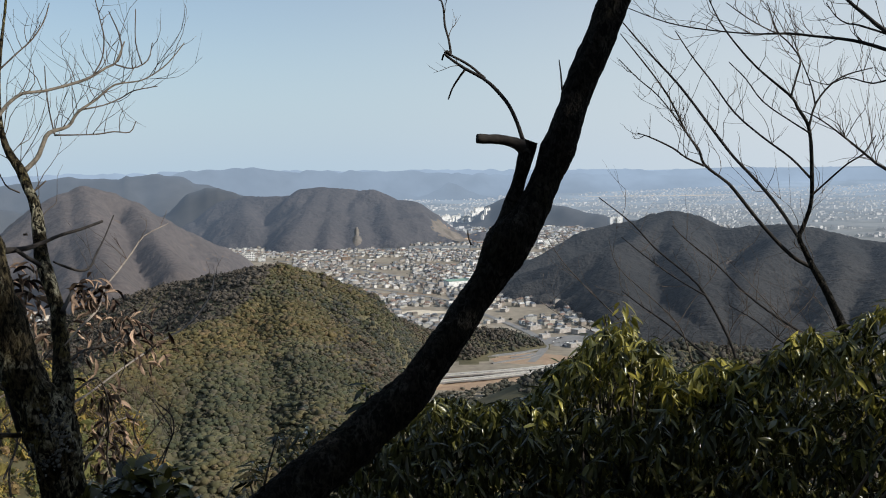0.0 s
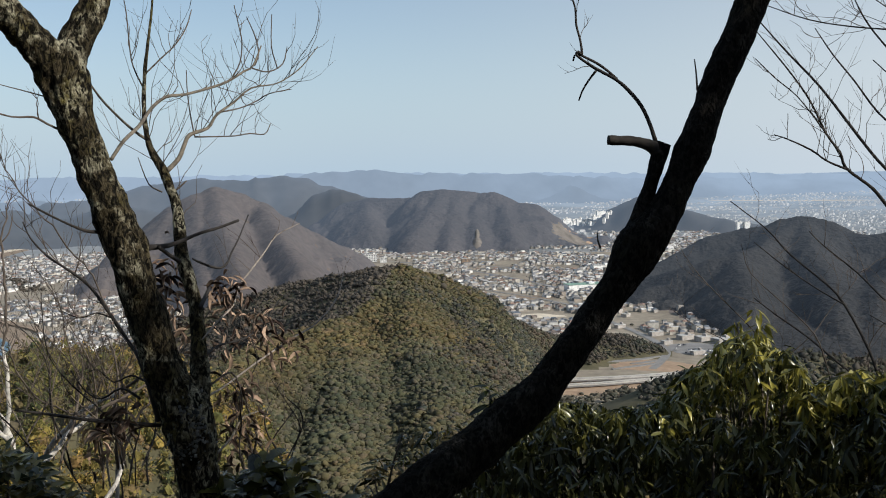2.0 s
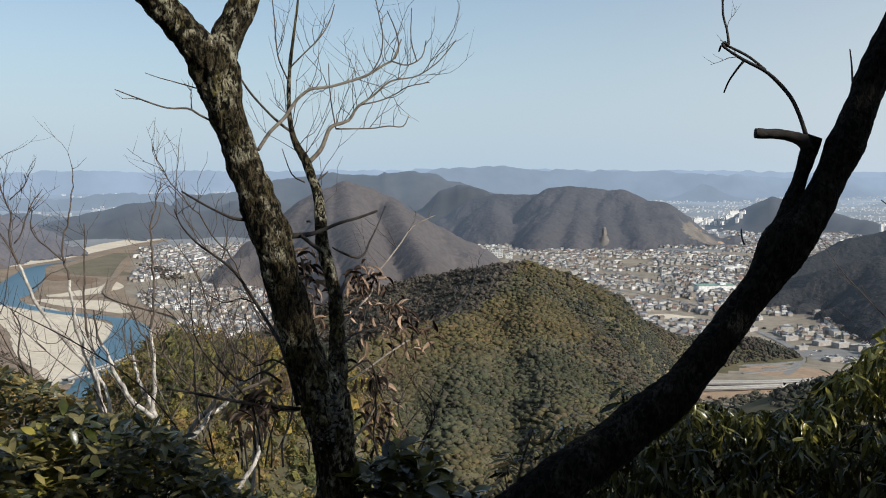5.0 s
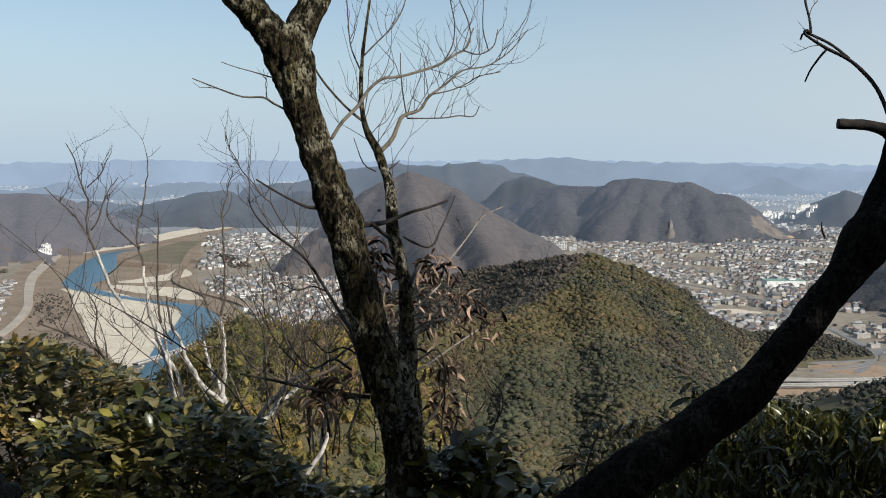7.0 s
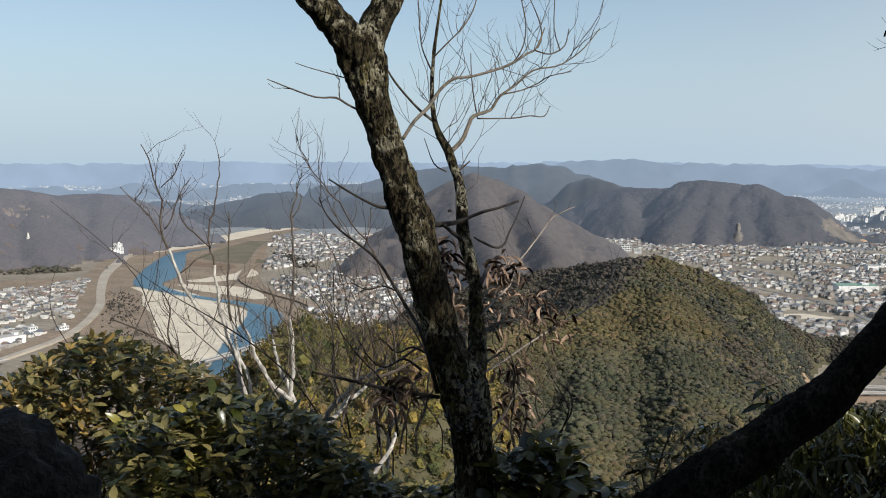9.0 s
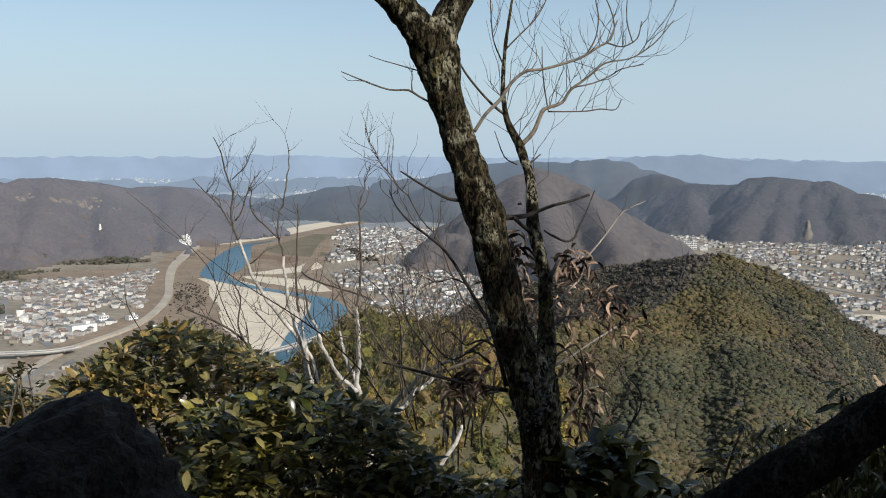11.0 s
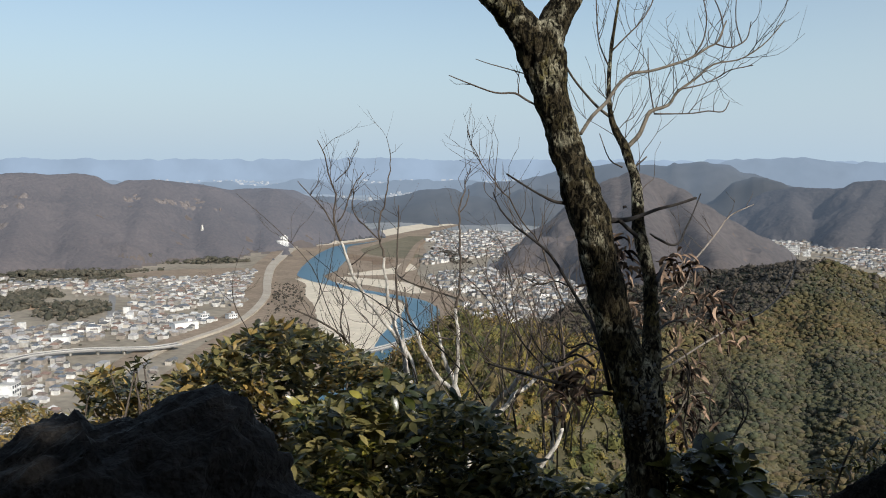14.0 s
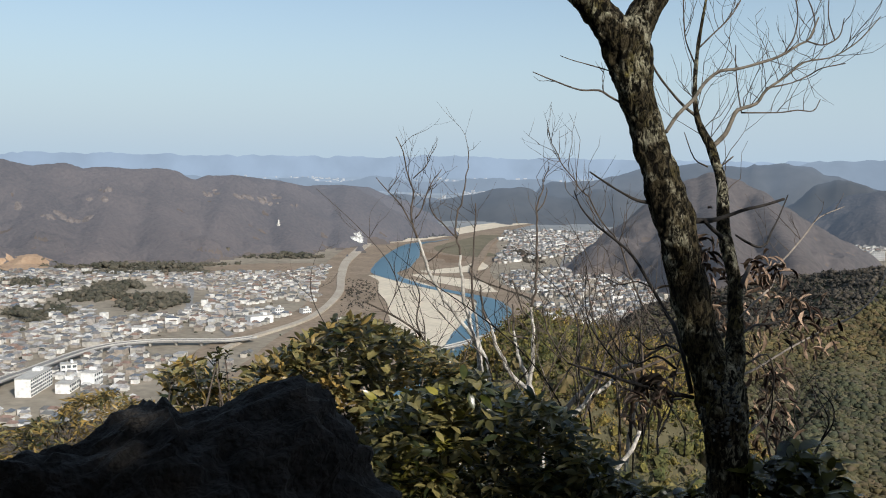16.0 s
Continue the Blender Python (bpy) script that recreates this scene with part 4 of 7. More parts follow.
# The far sand is tinted with painted haze as well.
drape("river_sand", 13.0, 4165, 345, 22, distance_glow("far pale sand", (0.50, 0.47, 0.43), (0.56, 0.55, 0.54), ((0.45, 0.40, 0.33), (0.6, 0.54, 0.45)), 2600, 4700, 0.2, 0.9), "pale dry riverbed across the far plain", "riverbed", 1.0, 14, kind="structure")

strip("levee_road", [(-690, 560, 6), (-735, 640, 7), (-771, 715, 8), (-815, 860, 9), (-922, 1030, 11), (-1047, 1177, 13), (-1190, 1352, 16), (-1343, 1574, 20), (-1400, 1660, 20)], M_TRACK, 2.6, "pale levee road along the river", "road", rag=0.1, thick=2.5)
strip("levee_road", [(-600, 1080, 12), (-682, 1172, 12), (-764, 1233, 14), (-844, 1292, 14), (-933, 1389, 14), (-1043, 1579, 14), (-1216, 1887, 12), (-1330, 2150, 12)], M_SCRUB, 2.6, "brown levee on the far bank", "road", rag=0.1, thick=2.5)
for pts in ([(36, 996, 4), (52, 1004, 7), (72, 1014, 6), (92, 1030, 4)], [(40, 962, 3), (58, 974, 5), (80, 988, 4), (94, 1006, 3)], [(60, 990, 3), (74, 996, 6), (86, 1006, 4)]):
    strip("terrace", pts, M_ROAD, 1.2, "pale cut terrace of bare ground under the knoll", "terrace", rag=0.4, thick=1.0)
strip("river_meadow", [(-1050, 1620, 60), (-1160, 1680, 110), (-1250, 1850, 90), (-1330, 2060, 60)], surface("dull winter meadow", (0.09, 0.082, 0.05), (0.21, 0.175, 0.115), 0.015, 0.1, 0.95), 0.5, "dull green meadow on the river flats", "field", rag=0.3)
strip("river_island", [(-1235, 1606, 30), (-1150, 1556, 60), (-1080, 1540, 50), (-1040, 1480, 30)], surface("brown reed bed", (0.12, 0.08, 0.05), (0.26, 0.18, 0.12), 0.03, 0.2, 0.95), 0.55, "brown reed bed beside the river pool", "river bank", rag=0.4)
for pts, lab in (([(-120, 1760, 7), (-20, 1566, 7), (5, 1420, 8), (28, 1329, 8), (52, 1257, 8), (77, 1184, 9), (95, 1119, 9), (101, 1055, 9), (91, 1005, 9), (79, 966, 8)], "pale road curving down to the highway"),
                 ([(104, 1062, 8), (125, 1078, 8), (150, 1080, 8), (185, 1072, 8)], "pale service road through the works"),
                 ([(-150, 1600, 6), (-60, 1500, 6), (10, 1400, 6)], "pale street through the town"),
                 ([(-190, 1720, 6), (-80, 1620, 6), (40, 1600, 6), (80, 1560, 6)], "pale street through the town")):
    strip("street", pts, M_ROAD, 0.75 if "service" in lab else 0.6, lab, "road")
for pts, lab in (([(-390, 2080, 11), (-200, 1990, 11), (60, 1900, 11), (190, 2250, 11)], "pale street through the town"),
                 ([(-210, 1920, 10), (-90, 1740, 10), (10, 1560, 10)], "pale street through the town"),
                 ([(-700, 600, 9), (-800, 720, 9), (-960, 800, 9), (-1130, 940, 9), (-1260, 1030, 9)], "pale street through the valley town"),
                 ([(-1000, 560, 8), (-980, 700, 8), (-900, 860, 8)], "pale street through the valley town"),
                 ([(-640, 1200, 8), (-760, 1400, 8), (-900, 1650, 8), (-1100, 2100, 8)], "pale street along the far bank")):
    strip("street", pts, M_ROAD, 0.5, lab, "road")


def bridge(name, label, line, width, height, pier_from, pier_to, gap):
    """A raised road: deck with parapets on piers."""
    root = thing(name, (line[0][0], line[0][1], 0), label, "bridge")
    pts = [(x - line[0][0], y - line[0][1], width) for x, y in line]
    deck = strip("deck", pts, M_ROAD, height, "", "", root, thick=1.6)
    way = np.gradient(np.array(line, float), axis=0)
    way /= np.linalg.norm(way, axis=1)[:, None]
    for sgn in (-1, 1):
        rail = [(p[0] - sgn * w[1] * width / 2, p[1] + sgn * w[0] * width / 2, 0.5) for p, w in zip(pts, way)]
        strip("parapet", rail, M_CONCRETE, height + 1.0, "", "", root, thick=1.3)
    p = np.array(line, float) - line[0]
    seg = np.r_[0, np.cumsum(np.linalg.norm(np.diff(p, axis=0), axis=1))]
    for s in np.arange(seg[-1] * pier_from, seg[-1] * pier_to, gap):
        q = [np.interp(s, seg, p[:, k]) for k in (0, 1)]
        bm = bmesh.new()
        bmesh.ops.create_cube(bm, size=1, matrix=Matrix.Translation((q[0], q[1], (height - 1.6) / 2)) @ Matrix.Diagonal((2.6, 2.6, height - 1.6, 1)))
        pier = part("pier", bm, M_CONCRETE, root)
        bm = bmesh.new()
        bmesh.ops.create_cube(bm, size=1, matrix=Matrix.Translation((q[0], q[1], height - 2.1)) @ Matrix.Rotation(math.atan2(*(np.array(q))[::-1]), 4, "Z") @ Matrix.Diagonal((width * 0.7, 2.4, 1.0, 1)))
        part("pier_cap", bm, M_CONCRETE, pier)
    return root


strip("levee", [(-700, 545, 16), (-745, 630, 20), (-781, 705, 24), (-828, 850, 28), (-937, 1020, 30), (-1062, 1167, 32), (-1205, 1342, 34), (-1355, 1564, 34)], M_SCRUB, 1.8, "brown grassy levee beside the river", "levee", rag=0.15, thick=1.7)
bridge("viaduct", "curving pale concrete viaduct on piers", [(-700, 300), (-748, 397), (-778, 443), (-793, 478), (-813, 518), (-831, 561), (-836, 590), (-831, 613), (-821, 633), (-806, 650), (-772, 677), (-761, 694), (-757, 714)], 9, 6, 0.55, 0.97, 26)
bridge("highway", "pale concrete highway across the valley mouth", [(-200, 820), (-120, 852), (-82, 871), (-42, 886), (-9, 900), (26, 909), (53, 916), (87, 929), (116, 945), (160, 977), (260, 1060)], 6.5, 3, 0.02, 0.98, 28)
bridge("highway", "second carriageway of the highway", [(-200, 798), (-118, 830), (-80, 848), (-41, 863), (-9, 876), (26, 887), (52, 897), (85, 911), (114, 929), (158, 963), (260, 1046)], 6, 3, 0.02, 0.98, 28)

bridge("river_bridge", "pale road bridge over the river", [(-569, 776), (-566, 824), (-568, 868), (-570, 916), (-571, 984)], 7, 6, 0.05, 0.95, 22)


def building(label, x, y, w, d, h, turn, floors=0, cols=0, wall=M_WHITE, roof=M_CONCRETE, group=""):
    """A flat-roofed building with a parapet and, where they show, rows of windows."""
    root = thing("building", (x, y, ground_at(x, y)), label, "building", group)
    root.rotation_euler = (0, 0, radians(turn))
    bm = bmesh.new()
    bmesh.ops.create_cube(bm, size=1, matrix=Matrix.Translation((0, 0, h / 2)) @ Matrix.Diagonal((w, d, h, 1)))
    ob = part("wall", bm, wall, root)
    bm = bmesh.new()
    bmesh.ops.create_cube(bm, size=1, matrix=Matrix.Translation((0, 0, h + 0.25)) @ Matrix.Diagonal((w + 0.5, d + 0.5, 0.5, 1)))
    rf = part("roof", bm, roof, root)
    bm = bmesh.new()
    bmesh.ops.create_cube(bm, size=1, matrix=Matrix.Translation((w * 0.2, 0, h + 1.7)) @ Matrix.Diagonal((w * 0.16, d * 0.5, 2.4, 1)))
    hut = part("stair_head", bm, wall, rf)
    for o in (ob, rf, hut):
        for p in o.data.polygons:
            p.use_smooth = False
    if floors:
        v = np.array([(-1, 0, -1), (1, 0, -1), (1, 0, 1), (-1, 0, 1)]) * (w / cols * 0.33, 1, h / floors * 0.27)
        pane = mesh_from("window", np.vstack([v - (0, 0.06, 0), v + (0, 0.1, 0)]), [(0, 1, 2, 3), (4, 0, 3, 7), (1, 5, 6, 2), (3, 2, 6, 7), (4, 5, 1, 0)], [M_GLASSDARK])
        for side in (-1, 1):
            for i in range(floors):
                for j in range(cols):
                    o = new("window", pane)
                    o.parent = root
                    o.location = ((j + 0.5) / cols * w - w / 2, side * d / 2, (i + 0.55) / floors * h)
                    o.rotation_euler = (0, 0, 0 if side < 0 else math.pi)
    return root


building("long white apartment block with rows of windows", -742, 452, 46, 13, 15, 127, 5, 11)
building("low white annex beside the apartment block", -722, 470, 24, 12, 8, 127, 2, 6)
building("pale office building with a flat roof", -720, 492, 16, 12, 13, 120, 3, 4)
building("pale green building in the town", -778, 508, 14, 10, 9, 60, 2, 3)
building("white hall with a flat roof", -887, 669, 18, 12, 8, 40)
building("long white warehouse by the levee", -840, 800, 30, 14, 9, 75)
building("white block by the levee", -868, 858, 12, 10, 8, 75, 2, 4)
building("pale block by the levee", -842, 880, 12, 9, 7, 75, 2, 4)
building("white hotel block at the river bend", -1385, 1606, 26, 12, 13, 60, 5, 8)
building("white hotel wing at the river bend", -1412, 1640, 18, 12, 9, 60, 4, 5)
building("white hall in the far-bank town", -720, 1240, 14, 10, 6, 50, 2, 5)
building("large white hospital block in the town", -430, 2093, 22, 12, 16, 10, 4, 6)
building("white block in the town", -400, 2070, 15, 10, 10, 10, 4, 6)
building("brown apartment block in the town", -215, 2010, 18, 10, 13, 15, 5, 6, M_SOIL)
building("long pale factory with a green roof", 21, 1599, 60, 28, 9, 20, roof=surface("green metal roof", (0.16, 0.26, 0.20), (0.24, 0.36, 0.28), 0.1, 0.8, 0.6))
building("pale shed with a flat roof", 60, 1905, 40, 18, 9, 20)
for k, (x, y, w, d, h, tn) in enumerate(((99, 1161, 20, 9, 6, 30), (130, 1137, 22, 12, 6, 35), (148, 1125, 20, 12, 7, 40), (168, 1116, 30, 14, 7, 40), (176, 1090, 24, 12, 6, 20), (106, 1104, 14, 8, 5, 30), (132, 1045, 18, 8, 5, 30), (154, 1044, 22, 10, 5, 35), (64, 1340, 14, 9, 6, 60), (72, 1304, 14, 9, 5, 60), (60, 1215, 16, 8, 5, 40))):
    building("pale low works building with a flat roof", x, y, w * 0.8, d * 0.9, h * 0.8, tn, wall=M_WALL, group="works by the highway")
for k in range(34):
    az, D = -0.5 + 3.3 * ((k * 0.618) % 1), 3080 + 520 * ((k * 0.37) % 1)
    r = NEAR_PLAIN + (REACH - NEAR_PLAIN) * (1 - math.exp(-(D - NEAR_PLAIN) / (REACH - NEAR_PLAIN)))
    sc = r / D
    building("white slab apartment block on the plain", EYE_X + r * math.sin(radians(az)), EYE_Y + r * math.cos(radians(az)), (15 + 9 * ((k * 0.29) % 1)) * sc, 8 * sc, (9 + 13 * ((k * 0.71) % 1)) * sc, 20 + 60 * (k % 2), group="slab apartment blocks")
for k in range(9):
    az, r = 4.3 + 1.6 * ((k * 0.618) % 1), 2330 + 90 * ((k * 0.37) % 1)
    building("low white apartment block beside the hill", EYE_X + r * math.sin(radians(az)), EYE_Y + r * math.cos(radians(az)), 16, 8, 7 + 5 * (k % 2), 10 + 15 * (k % 3), group="slab apartment blocks")
for az in (9.45, 9.85):
    building("tall white tower block on the plain", EYE_X + 2770 * math.sin(radians(az)), EYE_Y + 2770 * math.cos(radians(az)), 15, 14, 40, 10, group="tower blocks")



def parked_car(x, y, turn, paint, label):
    """A small saloon: body with a bonnet line, glazed cabin and four wheels."""
    root = thing("car", (x, y, float(plain_height(np.array([math.hypot(x, y)]))[0]) + 0.85), label, "car", "cars parked at the works")
    root.rotation_euler = (0, 0, radians(turn))
    bm = bmesh.new()
    bmesh.ops.create_cube(bm, size=1, matrix=Matrix.Translation((0, 0, 0.62)) @ Matrix.Diagonal((4.3, 1.75, 0.62, 1)))
    part("body", bm, paint, root)
    bm = bmesh.new()
    bmesh.ops.create_cone(bm, segments=4, cap_ends=True, radius1=1.55, radius2=1.1, depth=0.55, matrix=Matrix.Translation((-0.25, 0, 1.2)) @ Matrix.Diagonal((1.25, 0.75, 1, 1)) @ Matrix.Rotation(radians(45), 4, "Z"))
    part("cabin", bm, M_GLASSDARK, root)
    for wx in (-1.35, 1.35):
        for wy in (-0.8, 0.8):
            bm = bmesh.new()
            bmesh.ops.create_cone(bm, segments=10, cap_ends=True, radius1=0.32, radius2=0.32, depth=0.2, matrix=Matrix.Translation((wx, wy, 0.32)) @ Matrix.Rotation(radians(90), 4, "X"))
            wheel = part("wheel", bm, M_TYRE, root)
            bm = bmesh.new()
            bmesh.ops.create_cone(bm, segments=8, cap_ends=True, radius1=0.19, radius2=0.19, depth=0.23, matrix=Matrix.Translation((wx, wy, 0.32)) @ Matrix.Rotation(radians(90), 4, "X"))
            part("rim", bm, M_CONCRETE, wheel)


M_TYRE = surface("black tyre rubber", (0.012, 0.012, 0.013), (0.03, 0.03, 0.03), 2.0, 9.0, 0.8)
M_CARGREY = surface("dark grey car paint", (0.05, 0.055, 0.06), (0.07, 0.075, 0.08), 0.8, 4.0, 0.3)
for x, y, turn, pale in ((126, 1062, 20, 1), (131, 1064, 20, 0), (136, 1066, 20, 1), (141, 1058, 110, 1), (146, 1061, 110, 1), (151, 1064, 110, 0), (138, 1036, 30, 1), (144, 1034, 30, 1), (121, 1048, 60, 0), (112, 1070, 75, 1), (118, 1091, 40, 1), (124, 1094, 40, 0)):
    parked_car(x, y, turn, M_WHITE if pale else M_CARGREY, "white car parked by the works" if pale else "dark grey car parked by the works")

# white pagoda on the hillside
reach = on_slope(-45.28, -4.25)
px, py = EYE_X + reach * math.sin(radians(-45.28)), EYE_Y + reach * math.cos(radians(-45.28))
pagoda = thing("pagoda", (px, py, ground_at(px, py)), "small white pagoda on the wooded hillside", "pagoda")
for k, (r0, z0, h) in enumerate(((3.6, 0, 5.5), (2.6, 6, 3.5), (1.8, 10.5, 2.5))):
    bm = bmesh.new()
    bmesh.ops.create_cone(bm, segments=8, cap_ends=True, radius1=r0, radius2=r0 * 0.9, depth=h, matrix=Matrix.Translation((0, 0, z0 + h / 2)))
    part("storey", bm, M_WHITE, pagoda)
    bm = bmesh.new()
    bmesh.ops.create_cone(bm, segments=8, cap_ends=True, radius1=r0 * 1.3, radius2=r0 * 0.5, depth=1.6, matrix=Matrix.Translation((0, 0, z0 + h + 0.8)))
    part("roof", bm, M_WHITE, pagoda)
bm = bmesh.new()
bmesh.ops.create_cone(bm, segments=6, cap_ends=True, radius1=0.4, radius2=0.1, depth=4, matrix=Matrix.Translation((0, 0, 16)))
part("spire", bm, M_CONCRETE, pagoda)


# ---- groves on the plain ----
def grove(x, y, wide, deep, turn, n, size, label, seed, mat=None):
    g = np.random.RandomState(seed)
    a = g.rand(n) * 6.2832
    q = np.sqrt(g.rand(n)) * (1 + 0.2 * g.rand(n)) * (1 + 0.7 * fbm(np.cos(a) * 1.5 + seed, np.sin(a) * 1.5, 3))
    lx, ly = q * np.cos(a) * wide, q * np.sin(a) * deep
    c, s = math.cos(radians(turn)), math.sin(radians(turn))
    gx, gy = x + lx * c - ly * s, y + lx * s + ly * c
    gz, _ = ground_height(gx, gy)
    woods("grove", gx, gy, gz + 6 * np.clip(1.1 - q, 0, 1), size, mat or M_DARKWOOD, 2, label, seed)


grove(-1060, 825, 75, 42, 128, 320, 4.2, "dark wooded mound among the houses", 41)
grove(-1185, 830, 80, 30, 123, 240, 4.2, "dark wooded rise behind the houses", 42)
grove(-1095, 652, 48, 18, -14, 110, 4.2, "dark grove among the houses", 43)
grove(-1330, 1000, 110, 22, 45, 240, 4.0, "dark trees along the foot of the hills", 44)
grove(-1424, 1035, 170, 30, 54, 420, 5.0, "dark conifers at the foot of the hills", 45)
grove(-1335, 1340, 75, 26, 45, 170, 5.0, "dark green conifers at the foot of the hills", 46)
grove(66, 838, 70, 38, 25, 520, 3.2, "dark conifers below the highway", 47)
grove(-720, 850, 100, 26, -50, 200, 1.5, "bare riverside scrub trees", 49, M_BROWNWOOD)
grove(-905, 1055, 150, 22, -50, 330, 1.5, "bare riverside scrub trees", 50, M_BROWNWOOD)
grove(-1020, 1690, 150, 24, -50, 300, 3.2, "bare trees on the river flats", 51, M_BROWNWOOD)
grove(-1092, 694, 34, 26, 32, 120, 4.4, "dark brown-green grove among the houses", 71)
grove(-1337, 809, 70, 40, 32, 220, 4.4, "dark brown-green grove among the houses", 72)
grove(-1162, 807, 55, 26, 32, 170, 4.4, "dark brown-green grove among the houses", 73)
grove(-1336, 1067, 60, 26, 32, 150, 4.4, "dark brown-green grove among the houses", 74)
grove(-1220, 886, 40, 26, 32, 120, 4.4, "dark brown-green grove among the houses", 75)
# garden trees among the houses
tx, ty, tz, _ = town(-66, -36, 560, 1700, 40, 0.3, 0)
ux, uy, uz, _ = town(-37, -20, 1000, 2400, 46, 0.3, 0)
vx, vy, vz, _ = town(-16, 16, 1020, 2500, 46, 0.3, 0)
woods("garden_trees", np.concatenate([tx, ux, vx]), np.concatenate([ty, uy, vy]), np.concatenate([tz, uz, vz]), 2.6, M_DARKWOOD, 1, "dark garden trees between the houses", 52)


# ---- the trees of the overlook ----
def spot(az, rise, dist):
    """A place by bearing and rise in degrees and level distance from the overlook."""
    return Vector((EYE_X + dist * math.sin(radians(az)), EYE_Y + dist * math.cos(radians(az)), EYE_Z + dist * math.tan(radians(rise))))


def bark(name, crack, plate, lichen, moss, scale=1.0):
    """Furrowed bark: upright ridges between dark cracks, mottled with pale lichen and a little moss."""
    m = bpy.data.materials.new(name)
    m.use_nodes = True
    n, l = m.node_tree.nodes, m.node_tree.links
    b = n["Principled BSDF"]
    b.inputs["Roughness"].default_value, b.inputs["Specular IOR Level"].default_value = 0.95, 0.1
    geo, long, furrow = n.new("ShaderNodeNewGeometry"), n.new("ShaderNodeMapping"), n.new("ShaderNodeTexNoise")
    long.inputs["Scale"].default_value = (1, 1, 0.52)
    l.new(geo.outputs["Position"], long.inputs["Vector"])
    for socket, value in (("Scale", 66 * scale), ("Detail", 6), ("Roughness", 0.62), ("Distortion", 0.9)):
        furrow.inputs[socket].default_value = value
    l.new(long.outputs[0], furrow.inputs["Vector"])
    ridge = n.new("ShaderNodeMapRange")
    ridge.inputs["From Min"].default_value, ridge.inputs["From Max"].default_value = 0.44, 0.60
    l.new(furrow.outputs["Fac"], ridge.inputs["Value"])
    tone = n.new("ShaderNodeMix")
    tone.data_type = "RGBA"
    tone.inputs["A"].default_value, tone.inputs["B"].default_value = (*crack, 1), (*plate, 1)
    l.new(ridge.outputs[0], tone.inputs["Factor"])
    last = tone
    for colour, size, low, high, most in ((moss, 5.0, 0.50, 0.64, 0.8), (lichen, 9.0, 0.50, 0.60, 0.95)):
        spots, amount, over, coat = n.new("ShaderNodeTexNoise"), n.new("ShaderNodeMapRange"), n.new("ShaderNodeMath"), n.new("ShaderNodeMix")
        spots.inputs["Scale"].default_value, spots.inputs["Detail"].default_value, spots.inputs["Roughness"].default_value = size * scale, 7, 0.7
        l.new(geo.outputs["Position"], spots.inputs["Vector"])
        amount.inputs["From Min"].default_value, amount.inputs["From Max"].default_value, amount.inputs["To Max"].default_value = low, high, most
        l.new(spots.outputs["Fac"], amount.inputs["Value"])
        over.operation = "MULTIPLY"
        l.new(amount.outputs[0], over.inputs[0])
        l.new(ridge.outputs[0], over.inputs[1])
        coat.data_type = "RGBA"
        l.new(over.outputs[0], coat.inputs["Factor"])
        l.new(last.outputs["Result"], coat.inputs["A"])
        coat.inputs["B"].default_value = (*colour, 1)
        last = coat
    l.new(last.outputs["Result"], b.inputs["Base Color"])
    bp = n.new("ShaderNodeBump")
    bp.inputs["Strength"].default_value, bp.inputs["Distance"].default_value = 1.0, 0.03
    l.new(furrow.outputs["Fac"], bp.inputs["Height"])
    l.new(bp.outputs[0], b.inputs["Normal"])
    return m


M_OAK = bark("lichened oak bark", (0.007, 0.006, 0.004), (0.082, 0.066, 0.038), (0.46, 0.43, 0.31), (0.14, 0.12, 0.034))
M_DARKBARK = bark("dark bark", (0.005, 0.005, 0.004), (0.026, 0.022, 0.018), (0.060, 0.056, 0.048), (0.024, 0.022, 0.012))
M_BRANCH = surface("grey-brown branch bark", (0.014, 0.012, 0.010), (0.23, 0.195, 0.15), 14, 70, 0.9, 0.5, 0.004)
# Dark wood; on the oak it stands in for shade on its limbs.
M_DARKBRANCH = surface("dark branch bark", (0.007, 0.006, 0.006), (0.05, 0.042, 0.035), 7, 45, 0.9, 0.5, 0.004)
M_TWIG = surface("brown twig bark", (0.025, 0.019, 0.016), (0.15, 0.12, 0.095), 4, 30, 0.9)
M_PALEBARK = surface("pale birch bark", (0.05, 0.042, 0.036), (0.80, 0.74, 0.65), 9, 38, 0.85, 0.4, 0.004, mid=0.5)
M_LEAF = surface("glossy evergreen leaf", (0.009, 0.013, 0.004), (0.135, 0.128, 0.034), 1.5, 12, 0.24, spread="island", spec=0.4, trans=0.2)
M_YELLOWLEAF = surface("yellowing evergreen leaf", (0.042, 0.036, 0.012), (0.40, 0.27, 0.085), 1.5, 12, 0.36, spread="island", spec=0.4, trans=0.25)
M_LIMELEAF = surface("yellow-green evergreen leaf", (0.032, 0.042, 0.008), (0.36, 0.31, 0.06), 1.5, 12, 0.28, spread="island", spec=0.5, trans=0.25)
M_PALETWIG = surface("pale grey twig bark", (0.09, 0.075, 0.065), (0.34, 0.29, 0.24), 9, 60, 0.9)
M_OLIVELEAF = surface("olive evergreen leaf", (0.034, 0.044, 0.018), (0.30, 0.25, 0.095), 1.5, 12, 0.32, spread="island", spec=0.5, trans=0.3, vary=1.15)
# Near-black leaf: shade in the shrubs' depth is put into its colour.
M_DARKLEAF = surface("shade-dark and withered leaf", (0.006, 0.008, 0.003), (0.050, 0.048, 0.016), 1.5, 12, 0.24, spread="island", spec=0.15, trans=0.15)
